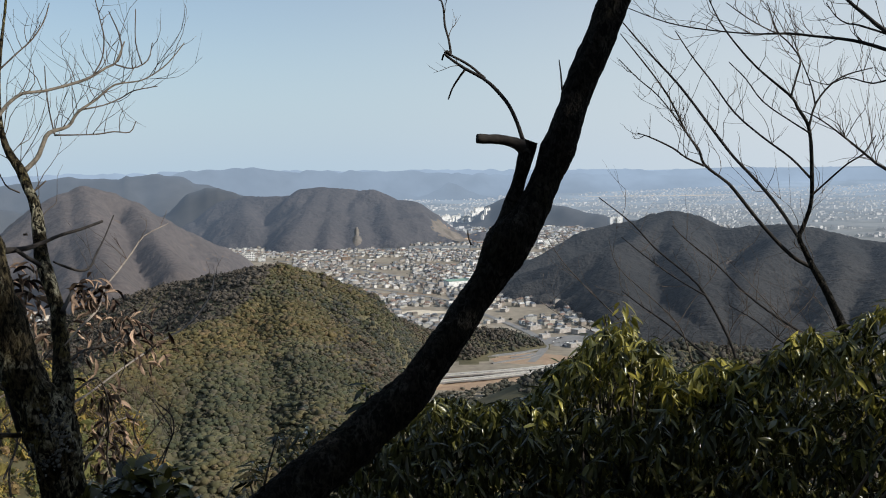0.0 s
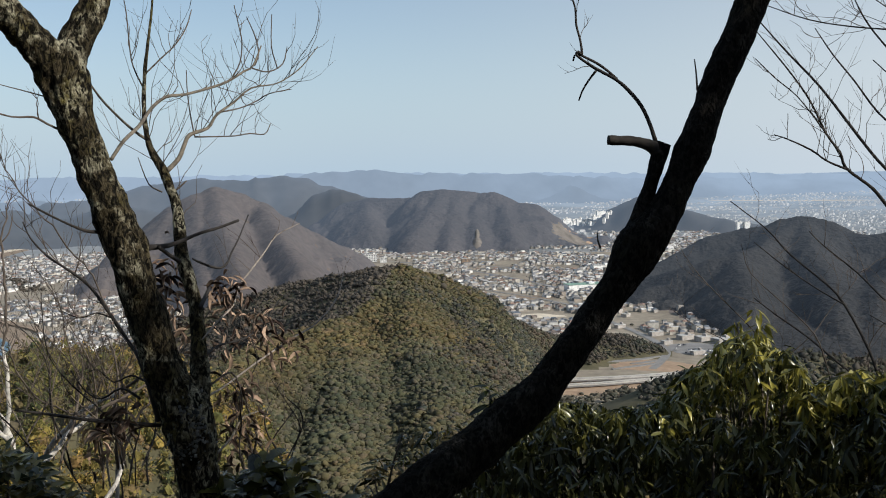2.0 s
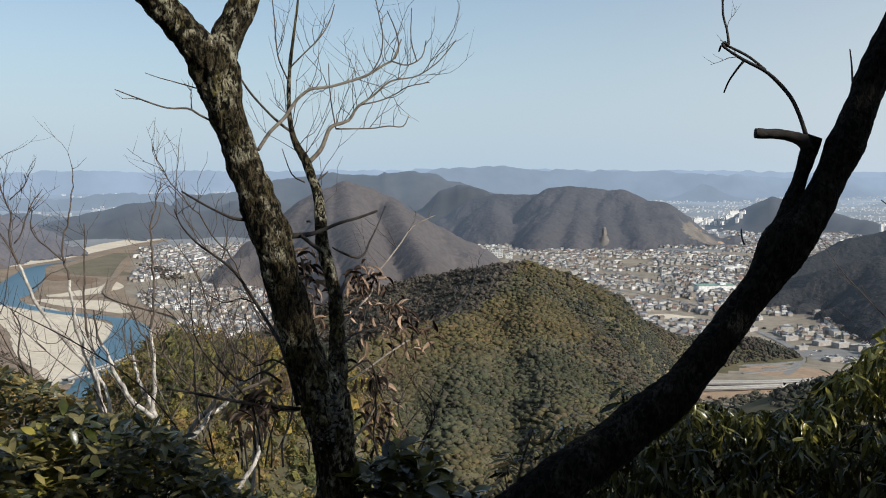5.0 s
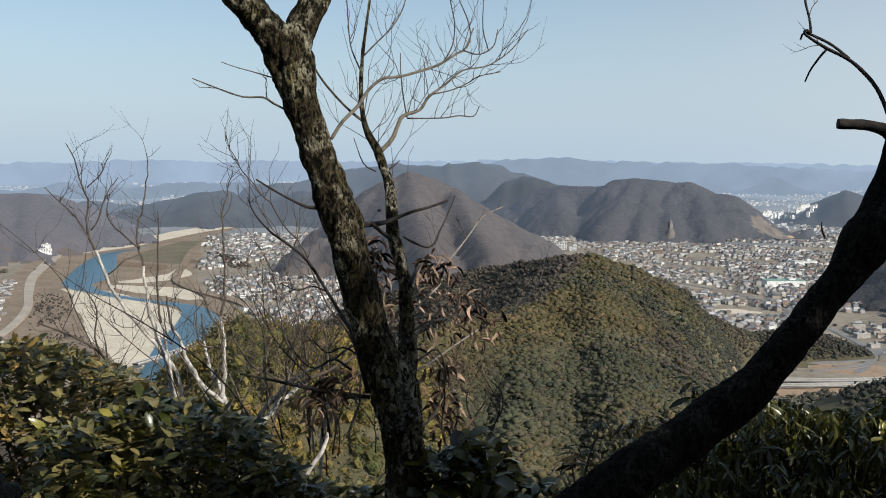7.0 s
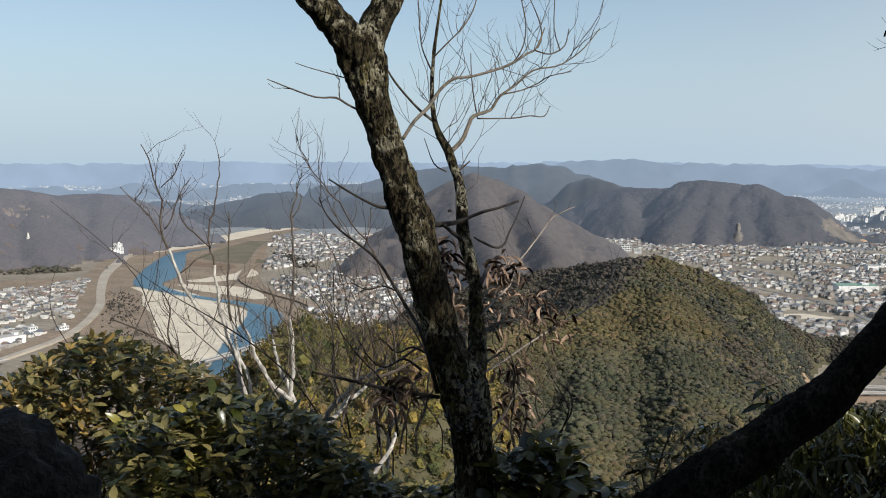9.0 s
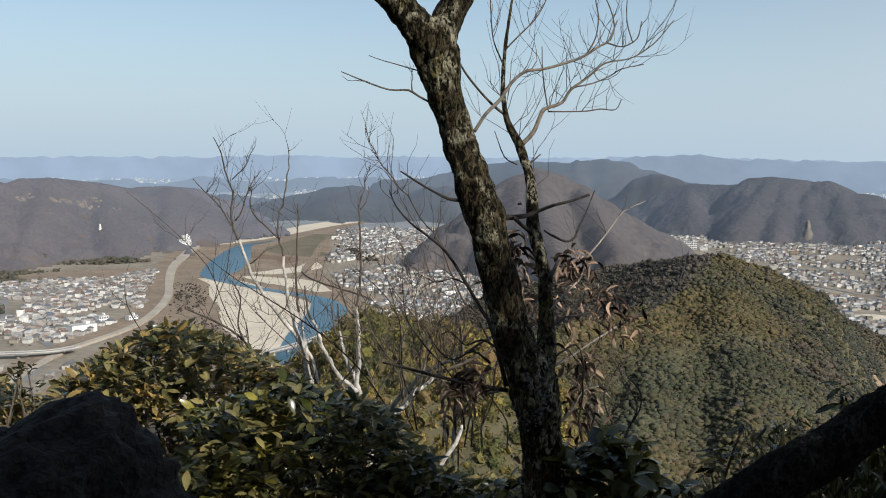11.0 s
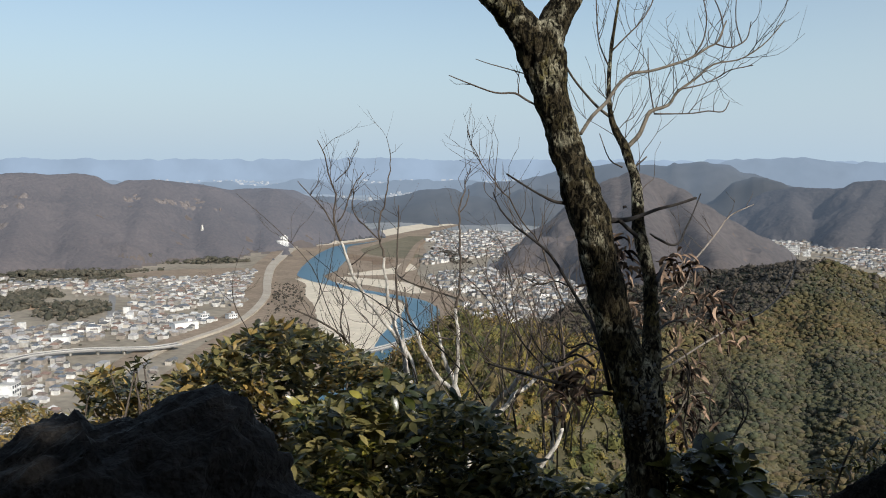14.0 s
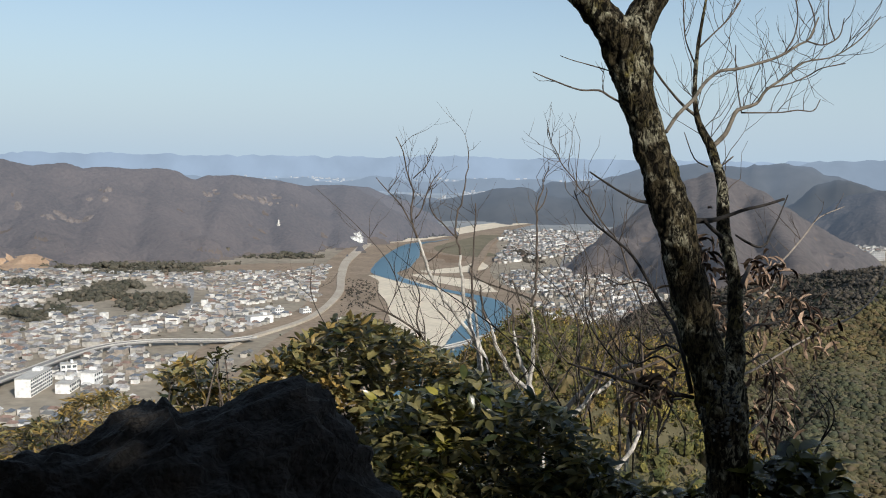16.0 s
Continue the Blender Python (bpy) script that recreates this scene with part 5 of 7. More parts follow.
M_DRYLEAF = surface("dry curled brown leaf", (0.022, 0.011, 0.007), (0.42, 0.29, 0.20), 5, 30, 0.8, spread="object", trans=0.1, vary=1.15, mid=0.62)
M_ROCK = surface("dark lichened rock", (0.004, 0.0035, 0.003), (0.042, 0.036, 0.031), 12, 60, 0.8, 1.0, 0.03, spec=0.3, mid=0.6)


def smooth_rows(rows, times=4):
    """Fills in a limb's nodes along a spline."""
    p = np.array(rows, float)
    pad = np.vstack([2 * p[0] - p[1], p, 2 * p[-1] - p[-2]])
    out = []
    for k in range(len(p) - 1):
        a, b, c, d = pad[k:k + 4]
        for f in np.arange(times) / times:
            out.append(0.5 * (2 * b + (c - a) * f + (2 * a - 5 * b + 4 * c - d) * f ** 2 + (3 * b - a - 3 * c + d) * f ** 3))
    out.append(p[-1])
    return np.array(out)


def tube(bm, pts, radii, sides=8, knob=0.0, rnd=None):
    rings, prev = [], None
    for i, p in enumerate(pts):
        way = (pts[min(i + 1, len(pts) - 1)] - pts[max(i - 1, 0)]).normalized()
        u = way.orthogonal().normalized() if prev is None else (prev - way * prev.dot(way)).normalized()
        prev = u
        w = way.cross(u)
        ring = []
        for k in range(sides):
            a = 6.2832 * k / sides
            q = u * math.cos(a) + w * math.sin(a)
            r = radii[i]
            if knob:
                s = p + q * radii[i]
                r *= 1 + knob * (noise.noise(s * 9) + 0.9 * noise.noise(Vector((s.x * 42, s.y * 42, s.z * 14))) - 0.7 * abs(noise.noise(Vector((s.x * 70, s.y * 70, s.z * 22 + 7)))))
            ring.append(bm.verts.new(p + q * r))
        rings.append(ring)
    for a, b in zip(rings[:-1], rings[1:]):
        for k in range(sides):
            bm.faces.new((a[k], a[(k + 1) % sides], b[(k + 1) % sides], b[k]))
    bm.faces.new(rings[0][::-1])
    bm.faces.new(rings[-1])


def twig_sprays(mat, root, pts, radii, rnd, count, length, base, start=0.3, rise=0.5, fork=True):
    """Fine curved twigs that leave a limb on all sides and reach upwards."""
    for _ in range(count):
        k = min(len(pts) - 2, int((start + (1 - start) * rnd.random()) * (len(pts) - 1)))
        p, way = pts[k].copy(), (pts[k + 1] - pts[k]).normalized()
        out = Vector((rnd.gauss(0, 1), rnd.gauss(0, 0.6), rnd.gauss(rise, 0.6)))
        d = (out - way * out.dot(way) * 0.6 + way * 0.7).normalized()
        n, ln = 6, length * rnd.uniform(0.4, 1.2)
        r0 = min(base, radii[k] * 0.7)
        q, path, bm = p, [p.copy()], bmesh.new()
        for j in range(n):
            d = (d + Vector((rnd.gauss(0, 0.24), rnd.gauss(0, 0.24), rnd.gauss(0.13, 0.2)))).normalized()
            q = q + d * ln / n
            path.append(q.copy())
        tube(bm, path, [r0 * (1 - 0.65 * j / n) for j in range(n + 1)], 4)
        if fork and rnd.random() < 0.75:
            for m in range(rnd.randint(1, 3)):
                j = rnd.randint(1, n - 1)
                d2 = ((path[j + 1] - path[j]).normalized() + Vector((rnd.gauss(0, 0.7), rnd.gauss(0, 0.5), rnd.gauss(0.25, 0.5)))).normalized()
                s = [path[j] + d2 * (ln * 0.45 * i / 3) + Vector((0, 0, 0.01 * i * i * ln)) for i in range(4)]
                tube(bm, s, [r0 * 0.55 * (1 - 0.2 * i) for i in range(4)], 4)
        part("twig", bm, mat, root)


def tree(name, label, category, limbs, mats, sprays=(), group="", rough=0.1, seed=1, slim=1.0):
    """Limbs are (part name, rows of bearing, rise, distance, radius); the first runs down into the ground. sprays: limb number, twigs, length."""
    rnd = random.Random(seed)
    az, rise, dist, rad = limbs[0][1][0]
    foot = spot(az, rise, dist)
    foot.z = ground_at(foot.x, foot.y) - 0.08
    root = thing(name, foot, label, category, group)
    for i, (kind, rows) in enumerate(limbs):
        dense = smooth_rows(rows, (18 if rows[0][3] > 0.034 else 10) if rows[0][3] > 0.02 else 3)
        pts = [spot(*row[:3]) - foot for row in dense]
        if mats[0] is M_PALEBARK:
            pts = [p + 0.022 * noise.noise_vector(p * 7 + Vector((i, 0, 0))) + 0.01 * noise.noise_vector(p * 19) for p in pts]
        thin = slim * (0.82 if mats[0] is M_OAK and rows[0][3] < 0.034 else 1.0)
        rr = [max(0.0008, row[3] * thin) for row in dense]
        if i == 0:
            top = pts[0]
            pts = [Vector((top.x * f, top.y * f, top.z * f)) for f in (0, 0.3, 0.65)] + pts
            rr = [rr[0] * 1.5, rr[0] * 1.15, rr[0] * 1.04] + rr
        big = max(rr) > 0.02
        wood = {M_OAK: M_BRANCH, M_DARKBARK: M_DARKBRANCH}.get(mats[0], mats[0]) if max(rr) < 0.034 else mats[0]
        # pale bark keeps to the stout lower wood
        cut = next((k for k, r in enumerate(rr) if r < 0.0085), len(rr)) if mats[0] is M_PALEBARK else len(rr)
        for name_, a, b in ((kind, 0, cut), ("branch", cut - 1, len(rr))):
            if b - max(a, 0) < 2:
                continue
            # The oak's shaded limbs take the darker bark: shade put into colour.
            bm = bmesh.new()
            tube(bm, pts[max(a, 0):b], rr[max(a, 0):b], (72 if max(rr) > 0.034 else 20) if big else (8 if max(rr) > 0.006 else 5), rough if big else 0.0)
            part(name_, bm, wood if rr[max(a, 0)] > 0.0045 and (a == 0 or cut == 0) and cut else mats[1], root) if kind not in ("pale_branch", "shade_branch") else part(kind, bm, M_DARKBRANCH, root) if kind == "shade_branch" else part(kind, bm, M_PALETWIG, root, "pale grey bare branch")
        for who, count, length in sprays:
            if who == i:
                twig_sprays(mats[1], root, pts, rr, rnd, count, length, mats[2], 0.25)
    return root


# leaf outline along x: tapered, folded along the midrib, drooping tip
LEAF_V = np.array([(0, 0, 0), (0.22, 0, 0.012), (0.5, 0, 0.0), (0.78, 0, -0.045), (1, 0, -0.12), (0.22, 0.085, 0.045), (0.5, 0.125, 0.04), (0.78, 0.085, -0.02), (0.22, -0.085, 0.045), (0.5, -0.125, 0.04), (0.78, -0.085, -0.02)])
LEAF_F = np.array([(0, 1, 5), (1, 2, 6), (1, 6, 5), (2, 3, 7), (2, 7, 6), (3, 4, 7), (0, 8, 1), (1, 9, 2), (1, 8, 9), (2, 10, 3), (2, 9, 10), (3, 10, 4)])


def leaves(name, base, way, size, mat, parent, label="", seed=1, wide=1.0, curl=0.0, plain=False):
    """One mesh of many leaves: base (n, 3) relative to the parent, way (n, 3), size (n)."""
    g = np.random.RandomState(seed)
    n = len(base)
    x = way / np.linalg.norm(way, axis=1)[:, None]
    up = np.tile((0, 0, 1.0), (n, 1)) + g.normal(0, 0.45, (n, 3))
    y = np.cross(up, x)
    y /= np.linalg.norm(y, axis=1)[:, None] + 1e-9
    z = np.cross(x, y)
    shape, ply = (LEAF_V[[0, 2, 4, 6, 9]], np.array([(0, 1, 3), (1, 2, 3), (0, 4, 1), (1, 4, 2)])) if plain else (LEAF_V, LEAF_F)
    v = shape * (1, wide, 1)
    if curl:
        v = v + np.stack([-0.1 * v[:, 0] ** 2, -v[:, 1] * curl * 0.4, curl * np.abs(v[:, 1]) * 1.6 - curl * 0.35 * v[:, 0] ** 2], 1)
    co = base[:, None] + size[:, None, None] * (v[None, :, 0:1] * x[:, None] + v[None, :, 1:2] * y[:, None] + v[None, :, 2:3] * z[:, None])
    f = ply[None] + (np.arange(n) * len(v))[:, None, None]
    ob = new(name, mesh_from(name, co.reshape(-1, 3), f.reshape(-1, 3), [mat], None, True))
    ob.parent = parent
    return tagged(ob, label, kind="stuff")


def whorls(g, tips, count, length, droop):
    """Leaves in rosettes round each twig tip."""
    base, way, size = [], [], []
    for t in tips:
        k = g.randint(count[0], count[1] + 1)
        a = g.rand() * 6.28 + np.arange(k) * 6.2832 / k + g.normal(0, 0.25, k)
        pitch = np.radians(g.normal(droop, 24, k))
        way.append(np.stack([np.cos(a) * np.cos(pitch), np.sin(a) * np.cos(pitch), np.sin(pitch)], 1))
        base.append(t + g.normal(0, 0.012, (k, 3)))
        size.append(length * g.uniform(0.6, 1.2, k))
    return np.concatenate(base), np.concatenate(way), np.concatenate(size)


def shrub(label, outline, d0, d1, tips, length, mat, seed, depth=1.2, droop=-30, per=(6, 9), mat2=None, share=0.0, stems=26, wide=1.0, group="shrubs below the overlook", uneven=0.35):
    """A leafy shrub whose top follows an outline of (bearing, rise) as its twigs reach between two distances."""
    g, rnd = np.random.RandomState(seed), random.Random(seed)
    o = np.array(outline, float)
    az = g.uniform(o[0, 0], o[-1, 0], tips)
    d = g.uniform(d0, d1, tips)
    ztop = EYE_Z + d * np.tan(np.radians(np.interp(az, o[:, 0], o[:, 1]) + uneven * fbm(az * 1.3, az * 0 + seed, 3)))
    z = ztop - length * 0.3 - depth * g.rand(tips) ** 1.7
    x, y = EYE_X + d * np.sin(np.radians(az)), EYE_Y + d * np.cos(np.radians(az))
    zg, _ = ground_height(x, y)
    z = np.maximum(z, zg + 0.1 + 0.3 * g.rand(tips))
    foot = Vector((x.mean(), y.mean(), 0))
    foot.z = ground_at(foot.x, foot.y) - 0.05
    root = thing("shrub", foot, label, "shrub", group)
    tip = np.stack([x, y, z], 1) - np.array(foot)
    for i in rnd.sample(range(tips), min(stems, tips)):
        bm = bmesh.new()
        end = Vector(tip[i])
        a = Vector((end.x * 0.55 + rnd.uniform(-.15, .15), end.y * 0.55 + rnd.uniform(-.15, .15), 0))
        a.z = ground_at(foot.x + a.x, foot.y + a.y) - foot.z - 0.05
        mid = a.lerp(end, 0.55) + Vector((rnd.uniform(-.08, .08), rnd.uniform(-.08, .08), 0.05))
        tube(bm, [a, a.lerp(mid, 0.5), mid, mid.lerp(end, 0.5) + Vector((0, 0, 0.02)), end], [0.011, 0.009, 0.007, 0.005, 0.003], 5)
        part("stem", bm, M_TWIG, root)
    other = g.rand(tips) < share
    for nm, sel, m in (("foliage", ~other, mat), ("foliage", other, mat2)):
        if sel.any() and m:
            b, w, s = whorls(g, tip[sel], per, length, droop)
            leaves(nm, b, w, s, m, root, seed=seed, wide=wide)
    return root


def random_bush(label, az0, az1, d0, d1, foot_rise, tops, stems, seed, mats, sprays=6, length=0.3, bend=4.0):
    """Bare stems that rise crookedly from one stool and fork into fine twigs."""
    rnd = random.Random(seed)
    limbs = []
    for k in range(stems):
        a, d = rnd.uniform(az0, az1), rnd.uniform(d0, d1)
        top = rnd.uniform(*tops)
        lean = rnd.gauss(0, bend)
        n = 7
        rows = []
        for i in range(n):
            f = i / (n - 1)
            rows.append((a + lean * f ** 1.3 + 1.1 * math.sin(2.6 * k + 5.5 * f) * f + rnd.gauss(0, 0.16), foot_rise + (top - foot_rise) * f, d + rnd.gauss(0, 0.03) + 0.1 * lean * f, rnd.uniform(0.004, 0.0065) * (1 - 0.78 * f)))
        limbs.append(("stem", rows))
    return tree("bare_bush", label, "bush", limbs, mats, [(k, sprays, length) for k in range(stems)], seed=seed)


OAK = []
OAK.append(("trunk", [(-20.96, -20.00, 3.33, 0.0707), (-21.09, -18.46, 3.33, 0.0700), (-21.15, -16.90, 3.33, 0.0713), (-21.27, -15.33, 3.33, 0.0765), (-21.57, -13.73, 3.33, 0.0873), (-22.26, -12.12, 3.33, 0.0716), (-22.91, -10.50, 3.33, 0.0656), (-23.36, -8.87, 3.33, 0.0643), (-23.77, -7.24, 3.33, 0.0622), (-24.19, -5.60, 3.33, 0.0620), (-24.56, -3.97, 3.33, 0.0637), (-25.07, -2.33, 3.33, 0.0599), (-25.70, -0.71, 3.33, 0.0580), (-26.20, 0.91, 3.33, 0.0571), (-26.73, 2.51, 3.33, 0.0581), (-27.12, 4.10, 3.33, 0.0628), (-27.52, 5.52, 3.33, 0.0740), (-27.72, 6.61, 3.33, 0.0760)]))
OAK.append(("limb", [(-27.92, 6.14, 3.33, 0.0611), (-28.76, 7.22, 3.31, 0.0554), (-30.00, 8.67, 3.29, 0.0515), (-31.38, 10.20, 3.26, 0.0458), (-32.57, 11.94, 3.23, 0.0402), (-33.29, 13.92, 3.20, 0.0328)]))
OAK.append(("limb", [(-27.28, 6.15, 3.33, 0.0574), (-26.63, 7.40, 3.34, 0.0522), (-25.94, 8.79, 3.35, 0.0488), (-25.44, 10.62, 3.37, 0.0436), (-24.71, 12.71, 3.38, 0.0365), (-24.37, 14.76, 3.40, 0.0292)]))
OAK.append(("stem", [(-21.13, -14.37, 3.38, 0.0483), (-20.91, -12.13, 3.43, 0.0370), (-20.90, -10.51, 3.47, 0.0332), (-20.92, -8.89, 3.51, 0.0266), (-21.01, -7.26, 3.55, 0.0258), (-21.39, -5.62, 3.59, 0.0250), (-21.68, -4.31, 3.62, 0.0231), (-21.79, -2.35, 3.66, 0.0213), (-21.92, -1.37, 3.69, 0.0204), (-22.17, -0.71, 3.70, 0.0174), (-22.46, 0.26, 3.73, 0.0165), (-23.00, 1.24, 3.75, 0.0146), (-23.31, 2.21, 3.78, 0.0115), (-23.43, 3.81, 3.82, 0.0085), (-23.31, 5.71, 3.86, 0.0075), (-23.10, 7.28, 3.90, 0.0055), (-22.82, 9.14, 3.95, 0.0044), (-22.67, 11.27, 4.00, 0.0034)]))
OAK.append(("branch", [(-25.16, 1.04, 3.36, 0.0074), (-24.49, 2.04, 3.44, 0.0076), (-23.66, 2.84, 3.52, 0.0078), (-23.00, 3.80, 3.60, 0.0070), (-22.18, 4.44, 3.67, 0.0071), (-21.20, 4.56, 3.74, 0.0062), (-19.89, 4.91, 3.83, 0.0064), (-18.91, 5.25, 3.90, 0.0065), (-17.94, 5.84, 3.98, 0.0055), (-17.45, 6.12, 4.01, 0.0045), (-16.96, 7.24, 4.10, 0.0034)]))
OAK.append(("branch", [(-22.45, 0.20, 3.78, 0.0115), (-21.69, 0.98, 3.83, 0.0106), (-21.36, 1.72, 3.86, 0.0096), (-21.03, 2.33, 3.89, 0.0097), (-20.05, 2.68, 3.94, 0.0077), (-19.55, 3.41, 3.98, 0.0066), (-18.58, 4.11, 4.03, 0.0056), (-17.60, 4.90, 4.09, 0.0046), (-16.31, 5.11, 4.15, 0.0035), (-15.51, 5.50, 4.19, 0.0035), (-14.71, 6.12, 4.24, 0.0030), (-13.82, 7.19, 4.30, 0.0024)]))
OAK.append(("branch", [(-23.24, 1.99, 3.90, 0.0076), (-23.96, 2.53, 3.82, 0.0064), (-24.77, 3.33, 3.71, 0.0051), (-25.58, 4.28, 3.60, 0.0050), (-26.12, 5.13, 3.50, 0.0039)]))
OAK.append(("branch", [(-20.79, 2.20, 4.00, 0.0044), (-19.55, 2.20, 4.08, 0.0034), (-18.57, 2.23, 4.15, 0.0035), (-17.75, 2.35, 4.20, 0.0035), (-16.94, 2.31, 4.26, 0.0030), (-16.61, 2.89, 4.30, 0.0024)]))
OAK.append(("branch", [(-19.49, 3.54, 4.00, 0.0044), (-18.24, 3.79, 4.12, 0.0034), (-17.27, 4.20, 4.21, 0.0035), (-16.62, 4.58, 4.28, 0.0030), (-15.39, 4.82, 4.40, 0.0025)]))
OAK.append(("branch", [(-23.31, 5.65, 3.90, 0.0043), (-22.45, 6.50, 3.98, 0.0039), (-21.63, 7.29, 4.06, 0.0034), (-21.04, 8.22, 4.13, 0.0035), (-20.74, 9.15, 4.20, 0.0024)]))
OAK.append(("branch", [(-23.44, 4.93, 3.90, 0.0043), (-23.91, 6.03, 3.92, 0.0033), (-24.06, 6.97, 3.94, 0.0033), (-24.17, 8.84, 3.98, 0.0028), (-24.35, 10.06, 4.00, 0.0023)]))
OAK.append(("branch", [(-18.64, 5.44, 4.00, 0.0039), (-18.16, 6.32, 4.05, 0.0034), (-18.02, 7.41, 4.10, 0.0034), (-18.18, 8.35, 4.15, 0.0029), (-18.40, 9.43, 4.20, 0.0024)]))
OAK.append(("branch", [(-17.35, 6.15, 4.05, 0.0034), (-17.12, 6.78, 4.11, 0.0034), (-17.28, 7.72, 4.19, 0.0035), (-17.75, 8.81, 4.30, 0.0024)]))
OAK.append(("branch", [(-17.48, 6.00, 4.05, 0.0040), (-16.63, 5.80, 4.16, 0.0035), (-15.82, 6.23, 4.27, 0.0036), (-15.56, 7.17, 4.40, 0.0025)]))
OAK.append(("branch", [(-16.10, 6.04, 4.10, 0.0034), (-16.41, 7.24, 4.23, 0.0030), (-16.36, 8.95, 4.40, 0.0025)]))
OAK.append(("branch", [(-20.79, 2.27, 4.00, 0.0039), (-21.00, 3.49, 4.07, 0.0034), (-21.12, 4.77, 4.14, 0.0029), (-21.14, 5.88, 4.20, 0.0023)]))
OAK.append(("shade_branch", [(-23.41, -3.91, 3.40, 0.0130), (-22.42, -3.85, 3.46, 0.0107), (-21.59, -3.59, 3.51, 0.0085), (-20.60, -3.20, 3.57, 0.0074), (-19.61, -2.94, 3.63, 0.0063), (-18.49, -2.55, 3.70, 0.0064)]))
OAK.append(("branch", [(-27.59, 2.58, 3.33, 0.0046), (-28.36, 2.99, 3.31, 0.0046), (-28.99, 3.34, 3.29, 0.0046), (-30.10, 3.36, 3.27, 0.0036), (-31.51, 3.83, 3.23, 0.0031), (-32.82, 4.34, 3.20, 0.0018)]))
OAK.append(("shade_branch", [(-25.95, -2.94, 3.33, 0.0078), (-26.67, -2.84, 3.31, 0.0066), (-27.64, -2.38, 3.27, 0.0043), (-28.60, -1.82, 3.23, 0.0043), (-29.46, -1.27, 3.20, 0.0032)]))
OAK.append(("branch", [(-28.33, 4.42, 3.33, 0.0028), (-29.60, 4.78, 3.32, 0.0023), (-30.54, 5.03, 3.31, 0.0018), (-31.23, 5.27, 3.30, 0.0014)]))
OAK.append(("branch", [(-22.63, -0.84, 3.70, 0.0041), (-23.33, -0.38, 3.77, 0.0031), (-23.86, 1.08, 3.90, 0.0022)]))
OAK.append(("branch", [(-22.21, -0.91, 3.70, 0.0041), (-21.81, -0.71, 3.70, 0.0041), (-21.26, -0.23, 3.70, 0.0031)]))
OAK.append(("shade_branch", [(-22.85, -3.91, 3.40, 0.0083), (-22.32, -4.37, 3.50, 0.0086), (-21.78, -4.80, 3.59, 0.0099), (-21.38, -5.45, 3.70, 0.0113)]))
OAK.append(("shade_branch", [(-23.17, -13.81, 3.33, 0.0085), (-24.67, -13.60, 3.26, 0.0084), (-26.00, -13.35, 3.21, 0.0082), (-27.32, -13.06, 3.15, 0.0063), (-29.29, -12.55, 3.06, 0.0052), (-30.60, -12.25, 3.00, 0.0034)]))
OAK.append(("shade_branch", [(-21.07, -4.64, 3.50, 0.0033), (-20.60, -4.90, 3.59, 0.0057), (-19.76, -5.23, 3.73, 0.0060), (-19.26, -5.03, 3.81, 0.0061), (-18.98, -4.38, 3.93, 0.0051), (-18.57, -3.59, 4.07, 0.0039), (-18.03, -2.28, 4.30, 0.0034)]))
OAK.append(("pale_branch", [(-20.58, -12.45, 3.45, 0.0059), (-19.63, -11.97, 3.56, 0.0050), (-17.95, -10.83, 3.78, 0.0048), (-16.11, -9.68, 4.01, 0.0051), (-15.28, -9.19, 4.11, 0.0052), (-14.52, -8.79, 4.21, 0.0047), (-13.57, -7.87, 4.35, 0.0043), (-12.98, -6.89, 4.47, 0.0038), (-12.72, -5.75, 4.60, 0.0026)]))
OAK.append(("pale_branch", [(-13.75, -8.03, 4.50, 0.0038), (-14.01, -7.39, 4.50, 0.0038), (-14.34, -6.58, 4.50, 0.0025)]))
OAK.append(("shade_branch", [(-20.64, -10.19, 3.45, 0.0058), (-19.79, -9.61, 3.61, 0.0051), (-18.61, -9.38, 3.80, 0.0053), (-17.76, -8.95, 3.95, 0.0044), (-17.09, -8.16, 4.11, 0.0035), (-16.42, -7.18, 4.30, 0.0030)]))
OAK.append(("pale_branch", [(-20.70, -9.22, 3.45, 0.0034), (-19.96, -8.40, 3.56, 0.0045), (-19.28, -7.75, 3.65, 0.0051), (-18.88, -7.26, 3.71, 0.0047), (-18.60, -6.28, 3.81, 0.0043), (-17.94, -5.46, 3.91, 0.0044), (-17.10, -4.38, 4.05, 0.0039), (-16.44, -3.49, 4.16, 0.0035), (-15.13, -2.84, 4.30, 0.0024)]))
OAK.append(("shade_branch", [(-20.73, -7.42, 3.40, 0.0094), (-20.42, -6.77, 3.52, 0.0087), (-20.21, -6.34, 3.60, 0.0077)]))
OAK.append(("branch", [(-20.32, -11.81, 3.40, 0.0048), (-19.14, -11.16, 3.50, 0.0039), (-18.63, -12.45, 3.60, 0.0041), (-18.79, -13.74, 3.69, 0.0042), (-19.11, -15.01, 3.79, 0.0033), (-18.26, -16.28, 3.90, 0.0034)]))
OAK.append(("branch", [(-20.16, -15.65, 3.40, 0.0059), (-19.31, -14.85, 3.56, 0.0051), (-18.61, -13.74, 3.74, 0.0043), (-17.43, -13.41, 3.90, 0.0033)]))
OAK.append(("shade_branch", [(-23.23, -13.59, 3.36, 0.0110), (-23.77, -11.40, 3.42, 0.0101), (-24.25, -9.89, 3.48, 0.0092), (-24.58, -9.36, 3.54, 0.0083), (-25.51, -7.76, 3.60, 0.0074), (-26.63, -5.97, 3.66, 0.0066), (-27.79, -4.93, 3.72, 0.0057), (-28.75, -4.20, 3.78, 0.0048), (-29.56, -3.21, 3.84, 0.0039), (-29.93, -2.29, 3.90, 0.0030)]))
